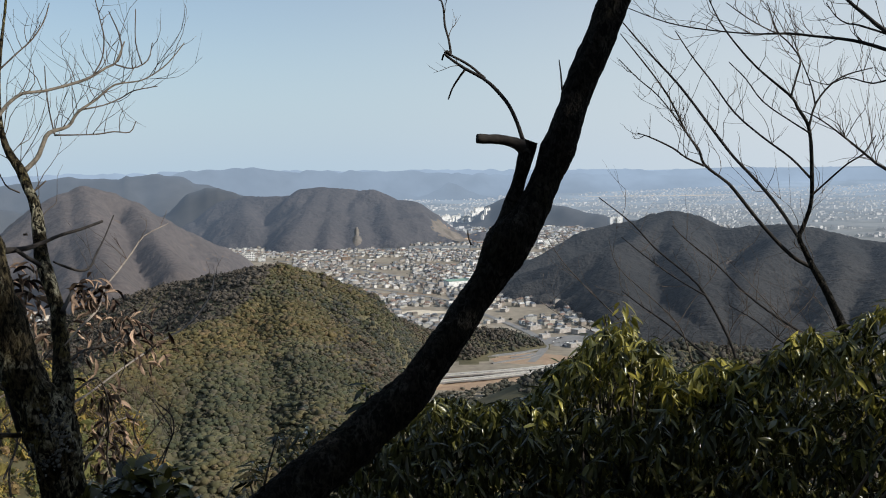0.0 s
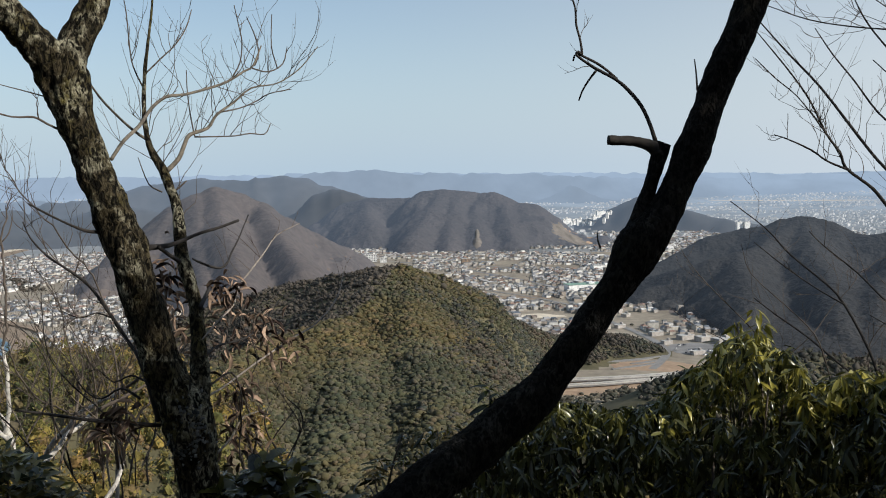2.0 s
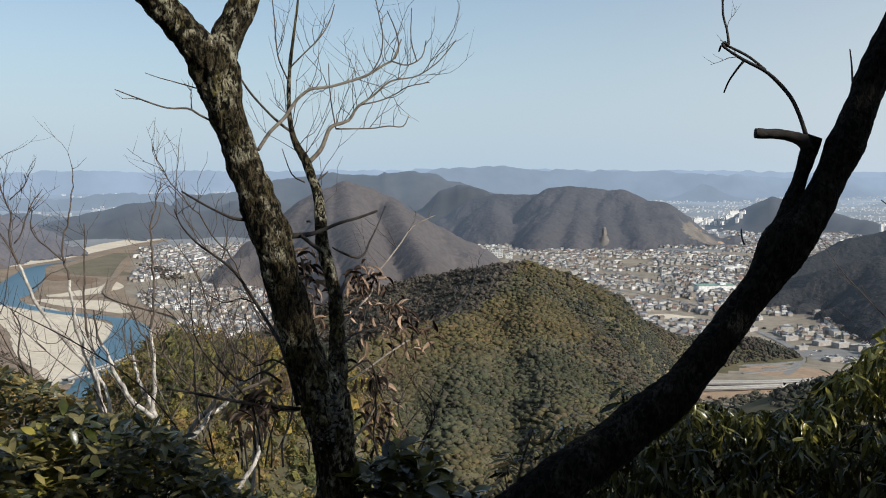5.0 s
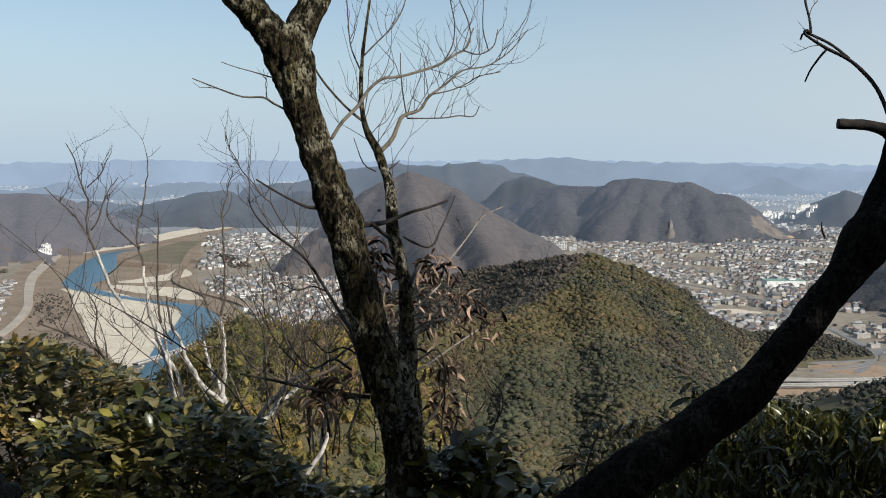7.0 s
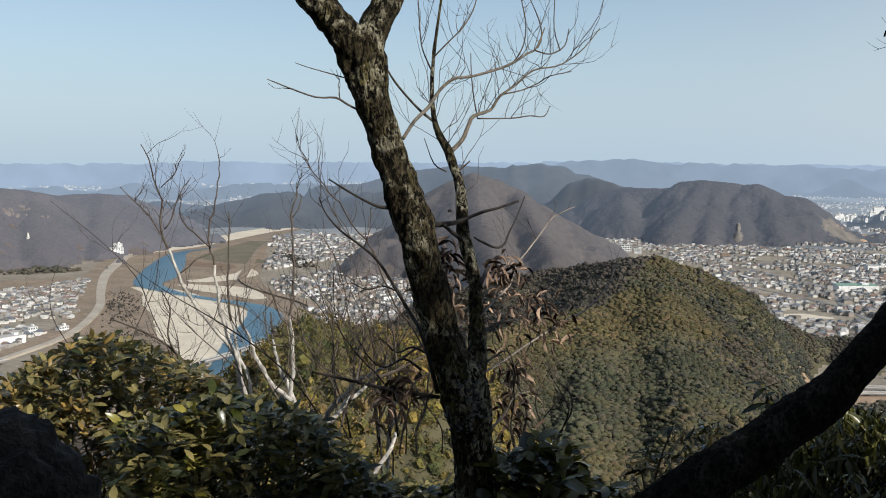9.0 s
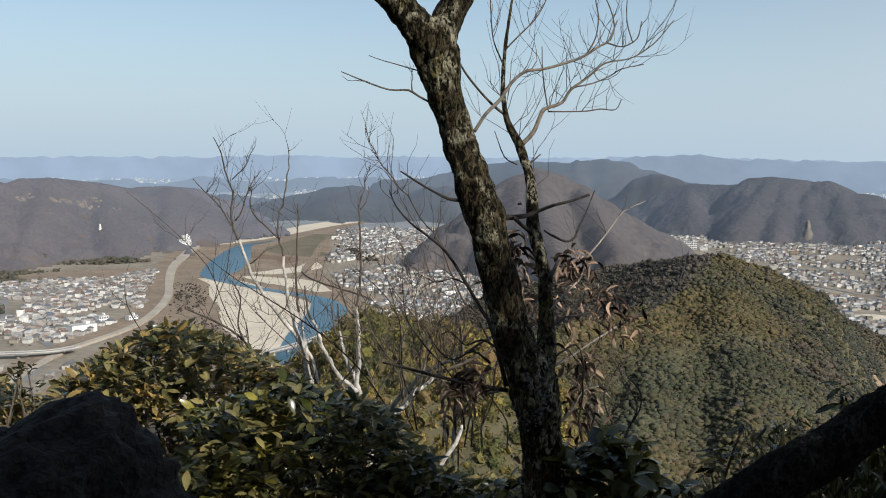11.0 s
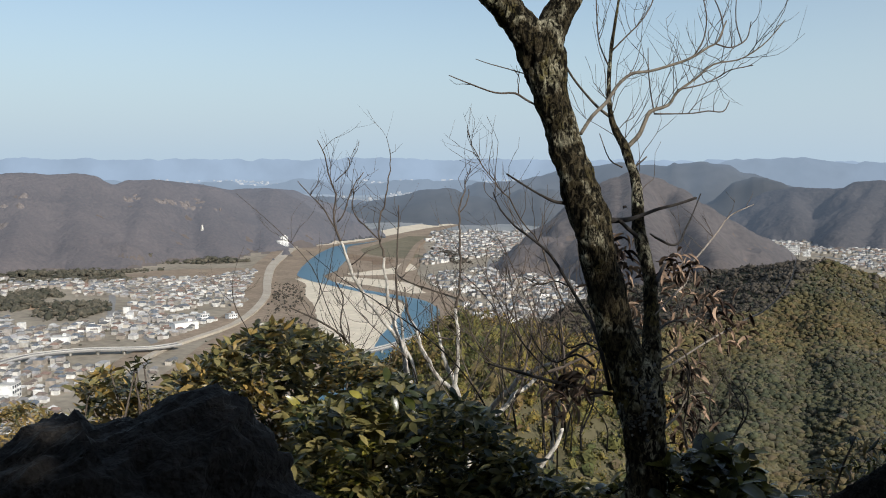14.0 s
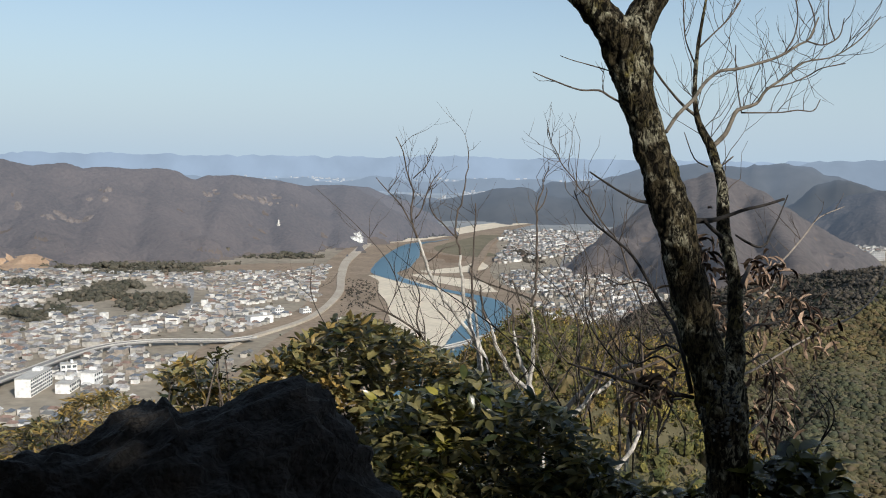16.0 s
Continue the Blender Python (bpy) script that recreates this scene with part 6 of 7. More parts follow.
OAK.append(("shade_branch", [(-25.51, -7.76, 3.60, 0.0040), (-26.36, -7.42, 3.65, 0.0033), (-27.25, -7.63, 3.70, 0.0027), (-28.16, -7.21, 3.75, 0.0020)]))
OAK.append(("shade_branch", [(-23.77, -11.40, 3.45, 0.0050), (-24.66, -10.96, 3.49, 0.0043), (-25.60, -11.26, 3.53, 0.0035), (-26.41, -10.52, 3.56, 0.0027), (-27.04, -10.64, 3.60, 0.0020)]))
OAK.append(("shade_branch", [(-24.19, -12.26, 3.36, 0.0060), (-25.19, -11.62, 3.42, 0.0050), (-26.29, -12.10, 3.48, 0.0040), (-27.12, -11.60, 3.54, 0.0030), (-27.86, -10.43, 3.60, 0.0020)]))
oak = tree("oak_tree", "forked leaning oak with lichened bark and dry leaves", "tree", OAK, (M_OAK, M_TWIG, 0.0017), [(4, 14, 0.3), (5, 19, 0.3), (3, 12, 0.3), (9, 4, 0.2), (10, 5, 0.2), (7, 5, 0.22), (8, 5, 0.22), (11, 3, 0.2), (13, 3, 0.2), (17, 3, 0.16), (28, 8, 0.2), (25, 4, 0.16), (27, 7, 0.16), (30, 7, 0.2), (31, 7, 0.2), (32, 14, 0.3), (33, 4, 0.2), (34, 5, 0.2), (35, 6, 0.2)], seed=5, rough=0.17)

LEANER = []
LEANER.append(("trunk", [(-11.78, -20.90, 3.10, 0.0852), (-9.56, -19.15, 3.13, 0.0832), (-7.42, -17.65, 3.16, 0.0813), (-5.15, -16.11, 3.19, 0.0777), (-3.29, -14.53, 3.22, 0.0740), (-1.29, -12.92, 3.25, 0.0686), (-0.03, -11.31, 3.27, 0.0612), (1.19, -9.69, 3.29, 0.0576), (2.32, -8.07, 3.32, 0.0577), (3.45, -6.45, 3.34, 0.0578), (4.40, -4.72, 3.36, 0.0810), (4.94, -3.91, 3.37, 0.0759), (5.80, -2.78, 3.38, 0.0601), (6.46, -1.49, 3.40, 0.0533), (7.02, -0.20, 3.42, 0.0535), (7.52, 1.02, 3.44, 0.0592), (8.25, 3.04, 3.46, 0.0519), (8.75, 4.56, 3.48, 0.0533), (9.40, 6.06, 3.50, 0.0547), (10.07, 7.53, 3.52, 0.0551), (10.67, 8.98, 3.54, 0.0537), (11.49, 10.95, 3.57, 0.0504), (12.27, 13.15, 3.60, 0.0471)]))
LEANER.append(("limb", [(4.38, -3.68, 3.38, 0.0425), (4.75, -2.60, 3.39, 0.0337), (5.17, -1.14, 3.40, 0.0249), (5.47, -0.10, 3.41, 0.0249), (5.77, 0.93, 3.42, 0.0286), (5.97, 1.45, 3.42, 0.0232)]))
LEANER.append(("broken_stub", [(5.62, 1.04, 3.42, 0.0285), (5.12, 1.33, 3.41, 0.0208), (4.25, 1.58, 3.40, 0.0179), (3.55, 1.62, 3.39, 0.0169), (2.86, 1.67, 3.38, 0.0160)]))
LEANER.append(("branch", [(5.49, 1.55, 3.42, 0.0076), (5.18, 2.50, 3.44, 0.0067), (4.71, 3.52, 3.45, 0.0067), (3.99, 4.42, 3.47, 0.0068), (3.29, 5.04, 3.48, 0.0058), (2.19, 5.67, 3.50, 0.0059), (1.49, 6.14, 3.52, 0.0049), (1.08, 6.49, 3.53, 0.0049), (1.20, 6.65, 3.53, 0.0049), (1.39, 6.51, 3.53, 0.0049), (1.30, 7.27, 3.54, 0.0040), (1.08, 8.11, 3.56, 0.0040), (1.02, 9.04, 3.57, 0.0035), (0.77, 9.81, 3.58, 0.0030), (0.46, 10.73, 3.60, 0.0020)]))
LEANER.append(("branch", [(2.21, 5.61, 3.55, 0.0050), (1.86, 5.18, 3.56, 0.0040), (1.44, 4.56, 3.58, 0.0035), (1.18, 3.93, 3.60, 0.0030)]))
LEANER.append(("branch", [(3.35, 5.07, 3.50, 0.0049), (2.50, 5.79, 3.52, 0.0049), (1.71, 6.25, 3.53, 0.0049), (1.07, 6.52, 3.54, 0.0040), (0.88, 6.15, 3.55, 0.0030)]))
LEANER.append(("branch", [(7.76, 4.29, 3.45, 0.0038), (7.69, 5.22, 3.48, 0.0029), (7.59, 5.99, 3.50, 0.0020)]))
LEANER.append(("branch", [(2.42, -4.51, 3.40, 0.0038), (2.26, -4.03, 3.40, 0.0028), (2.23, -3.61, 3.40, 0.0019)]))
tree("leaning_tree", "dark leaning tree trunk with a broken stub", "tree", LEANER, (M_DARKBARK, M_TWIG, 0.002), [(3, 6, 0.1)], seed=6)

SAPLING = []
SAPLING.append(("trunk", [(25.24, -18.27, 5.20, 0.0396), (24.61, -14.31, 5.24, 0.0361), (23.73, -12.02, 5.27, 0.0329), (22.60, -9.08, 5.30, 0.0269), (22.01, -7.74, 5.31, 0.0239), (21.36, -6.45, 5.33, 0.0209), (20.98, -5.78, 5.34, 0.0194), (20.62, -5.01, 5.35, 0.0164), (20.30, -4.25, 5.35, 0.0149), (20.52, -3.63, 5.36, 0.0134), (20.88, -2.40, 5.37, 0.0120), (20.92, -0.87, 5.39, 0.0120), (20.75, 1.57, 5.41, 0.0105), (20.19, 2.71, 5.42, 0.0091), (19.75, 3.43, 5.43, 0.0076), (18.04, 5.02, 5.46, 0.0061), (16.84, 6.45, 5.47, 0.0054), (16.09, 7.55, 5.49, 0.0046), (15.48, 8.78, 5.50, 0.0031)]))
SAPLING.append(("branch", [(19.81, 3.43, 5.40, 0.0068), (20.08, 4.47, 5.44, 0.0061), (20.24, 5.36, 5.47, 0.0061), (19.62, 6.29, 5.51, 0.0046), (19.04, 6.92, 5.54, 0.0047), (18.52, 8.43, 5.60, 0.0031)]))
SAPLING.append(("branch", [(20.72, 1.63, 5.40, 0.0075), (21.04, 2.92, 5.45, 0.0061), (21.79, 3.93, 5.50, 0.0054), (22.61, 4.42, 5.55, 0.0046), (23.84, 4.70, 5.60, 0.0031)]))
SAPLING.append(("branch", [(21.04, 2.86, 5.45, 0.0061), (20.80, 3.98, 5.49, 0.0046), (20.20, 5.51, 5.55, 0.0039), (19.75, 6.72, 5.60, 0.0031)]))
SAPLING.append(("branch", [(20.34, -4.40, 5.45, 0.0122), (19.27, -2.71, 5.51, 0.0115), (18.16, -1.30, 5.56, 0.0108), (16.86, 0.13, 5.62, 0.0094), (15.79, 1.56, 5.67, 0.0095), (13.94, 4.12, 5.76, 0.0080), (12.23, 6.05, 5.83, 0.0065), (10.74, 7.82, 5.90, 0.0041)]))
SAPLING.append(("branch", [(21.00, -5.90, 5.40, 0.0136), (19.89, -5.24, 5.37, 0.0120), (18.41, -3.63, 5.31, 0.0111), (16.91, -1.65, 5.26, 0.0102), (16.40, -1.11, 5.24, 0.0087), (15.30, -0.20, 5.20, 0.0087), (15.00, 0.65, 5.18, 0.0072), (14.32, 1.62, 5.16, 0.0065), (13.50, 3.37, 5.11, 0.0057), (12.79, 4.50, 5.08, 0.0050), (12.02, 5.56, 5.05, 0.0042), (10.72, 7.23, 5.00, 0.0028)]))
SAPLING.append(("branch", [(15.32, -0.26, 5.05, 0.0070), (14.34, 0.20, 5.04, 0.0056), (13.57, 0.79, 5.03, 0.0056), (12.33, 1.42, 5.01, 0.0042), (11.64, 1.67, 5.00, 0.0028)]))
SAPLING.append(("branch", [(20.83, -1.02, 5.40, 0.0075), (19.83, 0.07, 5.45, 0.0068), (18.35, 1.24, 5.52, 0.0061), (16.85, 2.62, 5.60, 0.0062), (15.63, 4.36, 5.68, 0.0055), (14.55, 5.79, 5.74, 0.0048), (13.63, 7.22, 5.80, 0.0033)]))
SAPLING.append(("branch", [(20.95, -1.94, 5.45, 0.0061), (21.72, -1.19, 5.41, 0.0060), (22.70, -0.29, 5.37, 0.0052), (23.47, 0.23, 5.34, 0.0044), (24.07, 1.17, 5.30, 0.0029)]))
SAPLING.append(("branch", [(20.75, 1.42, 5.40, 0.0060), (19.82, 2.06, 5.44, 0.0045), (18.34, 3.18, 5.50, 0.0046), (17.44, 4.44, 5.56, 0.0039), (16.53, 5.40, 5.60, 0.0031)]))
SAPLING.append(("branch", [(15.02, 0.57, 5.00, 0.0056), (13.89, 2.27, 4.97, 0.0042), (12.81, 3.72, 4.94, 0.0034), (11.72, 4.70, 4.92, 0.0034), (10.63, 5.84, 4.90, 0.0027)]))
tree("bare_sapling", "slender bare winter sapling with fine twigs", "tree", SAPLING, (M_DARKBARK, M_TWIG, 0.0022), [(0, 14, 0.4), (1, 7, 0.3), (2, 6, 0.3), (3, 6, 0.3), (4, 12, 0.35), (5, 14, 0.35), (6, 6, 0.3), (7, 8, 0.3), (8, 6, 0.3), (9, 4, 0.2), (10, 5, 0.2)], seed=7, slim=0.85)

OVERHANG = []
OVERHANG.append(("trunk", [(33.61, -16.98, 4.00, 0.0695), (32.16, -9.02, 4.09, 0.0643), (30.50, -1.51, 4.18, 0.0578), (29.10, 4.43, 4.24, 0.0518), (27.98, 9.48, 4.30, 0.0435)]))
OVERHANG.append(("branch", [(29.79, 2.16, 4.20, 0.0186), (27.08, 4.56, 4.24, 0.0141), (24.63, 5.63, 4.27, 0.0107), (23.04, 6.20, 4.28, 0.0096), (21.08, 6.56, 4.30, 0.0072), (19.94, 6.76, 4.32, 0.0072), (19.07, 6.81, 4.32, 0.0060), (17.90, 6.88, 4.34, 0.0048), (15.51, 7.23, 4.36, 0.0043), (13.37, 7.74, 4.38, 0.0037), (11.27, 8.61, 4.40, 0.0025)]))
OVERHANG.append(("branch", [(29.12, 4.15, 4.20, 0.0210), (26.81, 5.29, 4.20, 0.0164), (24.63, 6.58, 4.20, 0.0129), (23.58, 7.52, 4.20, 0.0106), (22.75, 8.30, 4.20, 0.0094), (21.06, 10.16, 4.20, 0.0059)]))
OVERHANG.append(("branch", [(30.76, -2.92, 4.30, 0.0191), (27.72, -2.08, 4.33, 0.0120), (24.72, -0.58, 4.35, 0.0085), (23.67, 0.27, 4.37, 0.0073), (22.26, 1.51, 4.38, 0.0049), (21.11, 2.36, 4.39, 0.0037), (19.96, 2.85, 4.40, 0.0024)]))
OVERHANG.append(("branch", [(25.49, 6.09, 4.20, 0.0070), (23.31, 6.97, 4.25, 0.0059), (22.76, 7.09, 4.27, 0.0048), (22.20, 7.48, 4.28, 0.0036), (21.68, 8.24, 4.30, 0.0024)]))
OVERHANG.append(("branch", [(19.22, 6.80, 4.30, 0.0048), (18.34, 7.30, 4.33, 0.0036), (17.59, 7.79, 4.36, 0.0037), (16.55, 8.60, 4.40, 0.0025)]))
OVERHANG.append(("branch", [(28.65, 2.78, 4.20, 0.0116), (25.52, 4.08, 4.24, 0.0071), (24.04, 3.93, 4.26, 0.0047), (22.79, 4.29, 4.28, 0.0036), (21.82, 3.98, 4.29, 0.0030), (20.82, 4.33, 4.30, 0.0024)]))
tree("overhanging_tree", "bare tree with dark branches reaching over", "tree", OVERHANG, (M_DARKBARK, M_TWIG, 0.0019), [(1, 26, 0.24), (2, 8, 0.24), (3, 22, 0.26), (4, 6, 0.16), (5, 5, 0.16), (6, 8, 0.2)], seed=8, slim=0.68)

BRUSH = []
BRUSH.append(("trunk", [(18.16, -14.82, 5.60, 0.0097), (17.31, -12.10, 5.71, 0.0098), (16.58, -9.95, 5.80, 0.0098), (15.27, -7.52, 5.90, 0.0083), (14.39, -6.52, 5.95, 0.0067), (12.50, -4.93, 6.04, 0.0068), (11.23, -3.53, 6.11, 0.0051), (9.31, -1.99, 6.20, 0.0035)]))
BRUSH.append(("branch", [(22.27, -10.92, 5.40, 0.0107), (21.10, -9.83, 5.49, 0.0093), (19.31, -8.76, 5.60, 0.0079), (17.49, -7.41, 5.72, 0.0064), (15.95, -5.86, 5.83, 0.0057), (14.23, -4.44, 5.94, 0.0042), (13.45, -3.64, 6.00, 0.0034)]))
BRUSH.append(("branch", [(17.84, -13.00, 5.60, 0.0080), (16.91, -11.96, 5.66, 0.0081), (15.35, -10.93, 5.74, 0.0081), (13.46, -9.40, 5.85, 0.0066), (11.87, -8.30, 5.93, 0.0058), (10.59, -7.35, 6.00, 0.0034)]))
BRUSH.append(("branch", [(15.36, -7.58, 5.60, 0.0063), (13.79, -6.68, 5.73, 0.0048), (12.20, -5.56, 5.86, 0.0049), (10.60, -4.27, 6.00, 0.0034)]))
BRUSH.append(("branch", [(22.13, -10.78, 5.40, 0.0076), (19.92, -10.28, 5.55, 0.0063), (18.11, -8.96, 5.69, 0.0048), (16.57, -8.07, 5.80, 0.0033)]))
tree("bare_bush", "thin bare bush among evergreen leaves", "bush", BRUSH, (M_DARKBARK, M_TWIG, 0.002), [(0, 12, 0.35), (1, 12, 0.35), (2, 8, 0.3), (3, 6, 0.25), (4, 6, 0.25)], seed=9, slim=0.85)

BIRCH = []
BIRCH.append(("trunk", [(-33.69, -15.83, 6.70, 0.0350), (-34.08, -13.90, 6.70, 0.0327), (-34.41, -12.28, 6.70, 0.0287), (-34.80, -10.82, 6.70, 0.0266), (-35.05, -9.67, 6.70, 0.0228), (-35.31, -8.69, 6.70, 0.0189), (-35.57, -7.54, 6.70, 0.0151), (-35.82, -5.73, 6.70, 0.0113), (-35.94, -4.75, 6.70, 0.0094), (-35.73, -3.11, 6.70, 0.0075), (-35.43, -1.81, 6.70, 0.0065), (-35.32, -0.50, 6.70, 0.0047), (-35.25, 0.31, 6.70, 0.0037)]))
BIRCH.append(("branch", [(-34.93, -10.65, 6.70, 0.0190), (-35.98, -9.27, 6.69, 0.0170), (-36.79, -8.17, 6.68, 0.0150), (-37.53, -6.86, 6.66, 0.0150), (-37.88, -5.71, 6.65, 0.0131), (-38.32, -4.73, 6.65, 0.0112), (-38.60, -3.75, 6.64, 0.0093), (-38.48, -2.29, 6.63, 0.0074), (-38.76, -1.15, 6.62, 0.0065), (-39.19, -0.02, 6.61, 0.0055), (-39.44, 0.84, 6.60, 0.0037)]))
BIRCH.append(("branch", [(-38.51, -4.24, 6.60, 0.0074), (-39.17, -3.16, 6.60, 0.0074), (-39.93, -2.31, 6.60, 0.0055), (-40.62, -1.54, 6.60, 0.0037)]))
BIRCH.append(("branch", [(-38.31, -4.01, 6.60, 0.0074), (-37.72, -2.84, 6.60, 0.0064), (-37.39, -1.97, 6.60, 0.0055), (-36.83, -1.22, 6.60, 0.0037)]))
BIRCH.append(("branch", [(-38.57, -1.54, 6.60, 0.0055), (-37.86, -0.83, 6.60, 0.0055), (-37.66, -0.12, 6.60, 0.0037)]))
BIRCH.append(("branch", [(-35.88, -5.08, 6.70, 0.0075), (-36.85, -4.15, 6.66, 0.0075), (-37.43, -3.27, 6.64, 0.0056), (-37.61, -1.97, 6.60, 0.0037)]))
BIRCH.append(("branch", [(-33.61, -14.55, 6.80, 0.0157), (-34.16, -11.96, 6.80, 0.0155), (-34.65, -10.17, 6.80, 0.0135), (-34.91, -8.69, 6.80, 0.0115), (-34.96, -6.72, 6.80, 0.0096), (-34.88, -5.08, 6.80, 0.0076), (-34.83, -2.95, 6.80, 0.0048)]))
BIRCH.append(("branch", [(-37.68, -6.37, 6.70, 0.0075), (-36.93, -5.79, 6.70, 0.0056), (-35.94, -5.40, 6.70, 0.0038)]))
tree("birch_tree", "pale-barked slender birch with bare crown", "tree", BIRCH, (M_PALEBARK, M_TWIG, 0.002), [(0, 7, 0.3), (1, 16, 0.3), (2, 6, 0.25), (3, 6, 0.25), (4, 4, 0.2), (5, 6, 0.25), (6, 10, 0.3)], group="birches below the overlook", rough=0.12, seed=10, slim=0.72)

BIRCH2 = []
BIRCH2.append(("trunk", [(-30.70, -15.87, 6.40, 0.0260), (-31.53, -13.62, 6.47, 0.0223), (-32.02, -12.32, 6.50, 0.0204), (-32.29, -11.50, 6.53, 0.0167), (-32.51, -10.03, 6.57, 0.0112), (-32.67, -8.88, 6.60, 0.0075)]))
BIRCH2.append(("branch", [(-31.54, -13.62, 6.40, 0.0202), (-31.37, -12.00, 6.41, 0.0183), (-31.30, -10.69, 6.42, 0.0164), (-31.53, -9.38, 6.43, 0.0127), (-31.36, -8.07, 6.44, 0.0109), (-31.29, -6.09, 6.46, 0.0109), (-31.25, -4.11, 6.47, 0.0091), (-31.29, -3.13, 6.48, 0.0082), (-31.02, -2.14, 6.49, 0.0063), (-30.79, -0.83, 6.50, 0.0045)]))
BIRCH2.append(("branch", [(-31.54, -13.94, 6.40, 0.0202), (-32.53, -12.80, 6.44, 0.0203), (-33.03, -11.98, 6.47, 0.0185), (-33.69, -10.77, 6.51, 0.0166), (-34.01, -10.01, 6.53, 0.0130), (-34.27, -8.70, 6.57, 0.0093), (-34.39, -7.72, 6.60, 0.0056)]))
BIRCH2.append(("branch", [(-31.28, -3.39, 6.50, 0.0055), (-30.85, -2.63, 6.50, 0.0055), (-30.76, -1.97, 6.50, 0.0036)]))
BIRCH2.append(("branch", [(-31.52, -9.55, 6.50, 0.0110), (-32.19, -8.72, 6.46, 0.0073), (-32.69, -7.41, 6.40, 0.0054)]))
BIRCH2.append(("branch", [(-31.76, -10.69, 6.50, 0.0092), (-32.69, -10.36, 6.50, 0.0074), (-33.02, -8.72, 6.50, 0.0055)]))
tree("birch_tree", "pale-barked birch with several bare stems", "tree", BIRCH2, (M_PALEBARK, M_TWIG, 0.002), [(0, 5, 0.3), (1, 16, 0.3), (2, 8, 0.3), (4, 4, 0.2), (5, 5, 0.25)], group="birches below the overlook", rough=0.12, seed=11, slim=0.72)

BIRCH3 = []
BIRCH3.append(("trunk", [(-30.46, -17.15, 5.60, 0.0196), (-29.47, -14.67, 5.55, 0.0208), (-28.46, -13.64, 5.52, 0.0206), (-27.80, -12.92, 5.50, 0.0189), (-26.80, -12.33, 5.48, 0.0141), (-25.64, -11.99, 5.45, 0.0125), (-23.34, -10.59, 5.40, 0.0092)]))
BIRCH3.append(("branch", [(-27.92, -13.05, 5.60, 0.0096), (-27.86, -11.69, 5.60, 0.0096), (-27.80, -10.38, 5.60, 0.0080), (-28.31, -8.74, 5.60, 0.0047), (-28.48, -7.43, 5.60, 0.0039), (-28.75, -6.44, 5.60, 0.0031)]))
BIRCH3.append(("branch", [(-26.26, -18.39, 5.40, 0.0159), (-25.94, -16.65, 5.40, 0.0157), (-25.62, -15.21, 5.40, 0.0156), (-25.40, -13.93, 5.40, 0.0124), (-25.21, -12.31, 5.40, 0.0093), (-25.66, -10.69, 5.40, 0.0061), (-26.01, -9.39, 5.40, 0.0046)]))
BIRCH3.append(("branch", [(-23.34, -11.95, 5.30, 0.0076), (-24.19, -10.34, 5.29, 0.0075), (-25.03, -9.05, 5.28, 0.0075), (-26.05, -7.42, 5.27, 0.0074), (-26.56, -5.78, 5.25, 0.0066), (-27.23, -4.79, 5.25, 0.0059), (-28.23, -3.15, 5.23, 0.0059), (-29.22, -1.84, 5.22, 0.0051), (-30.05, -0.75, 5.22, 0.0044), (-30.68, 0.13, 5.21, 0.0036), (-31.01, 1.36, 5.20, 0.0029)]))
BIRCH3.append(("branch", [(-27.80, -12.92, 5.50, 0.0079), (-27.15, -11.36, 5.43, 0.0062), (-26.84, -10.05, 5.37, 0.0046), (-26.03, -8.73, 5.30, 0.0037)]))
BIRCH3.append(("branch", [(-24.51, -9.37, 5.40, 0.0061), (-25.52, -9.38, 5.35, 0.0045), (-26.85, -10.38, 5.26, 0.0045), (-27.54, -9.40, 5.20, 0.0029)]))
BIRCH3.append(("branch", [(-23.15, -13.88, 5.30, 0.0092), (-25.15, -13.60, 5.28, 0.0091), (-27.50, -13.05, 5.26, 0.0075), (-29.52, -12.02, 5.24, 0.0060), (-30.53, -10.72, 5.22, 0.0059), (-31.04, -9.41, 5.21, 0.0044), (-31.70, -8.91, 5.20, 0.0029)]))
tree("birch_tree", "pale leaning birch with bare crooked stems", "tree", BIRCH3, (M_PALEBARK, M_TWIG, 0.002), [(0, 6, 0.3), (1, 10, 0.3), (2, 8, 0.3), (3, 20, 0.3), (4, 8, 0.3), (5, 8, 0.3), (6, 12, 0.3)], group="birches below the overlook", rough=0.12, seed=12, slim=0.72)

LEFTBRUSH = []
LEFTBRUSH.append(("trunk", [(-36.77, -12.57, 5.80, 0.0083), (-37.59, -11.42, 5.75, 0.0082), (-38.40, -10.43, 5.71, 0.0065), (-39.70, -9.59, 5.66, 0.0064), (-41.31, -8.83, 5.60, 0.0039)]))
LEFTBRUSH.append(("branch", [(-38.08, -10.76, 5.70, 0.0065), (-38.40, -9.78, 5.67, 0.0048), (-38.23, -8.33, 5.63, 0.0040), (-38.71, -7.34, 5.60, 0.0031)]))
tree("bare_bush", "thin bare twigs rising from the shrubs", "bush", LEFTBRUSH, (M_TWIG, M_TWIG, 0.002), [(0, 6, 0.25), (1, 5, 0.2)], seed=13)

random_bush("tangle of thin reddish bare stems beside the oak", -29, -22.5, 4.8, 5.6, -17, (-10, -4.5), 6, 61, (M_TWIG, M_TWIG, 0.002), 7, 0.32)
random_bush("tangle of pale bare stems beside the birches", -33, -26, 5.4, 6.0, -17, (-11, -6), 4, 62, (M_PALETWIG, M_TWIG, 0.002), 7, 0.3)
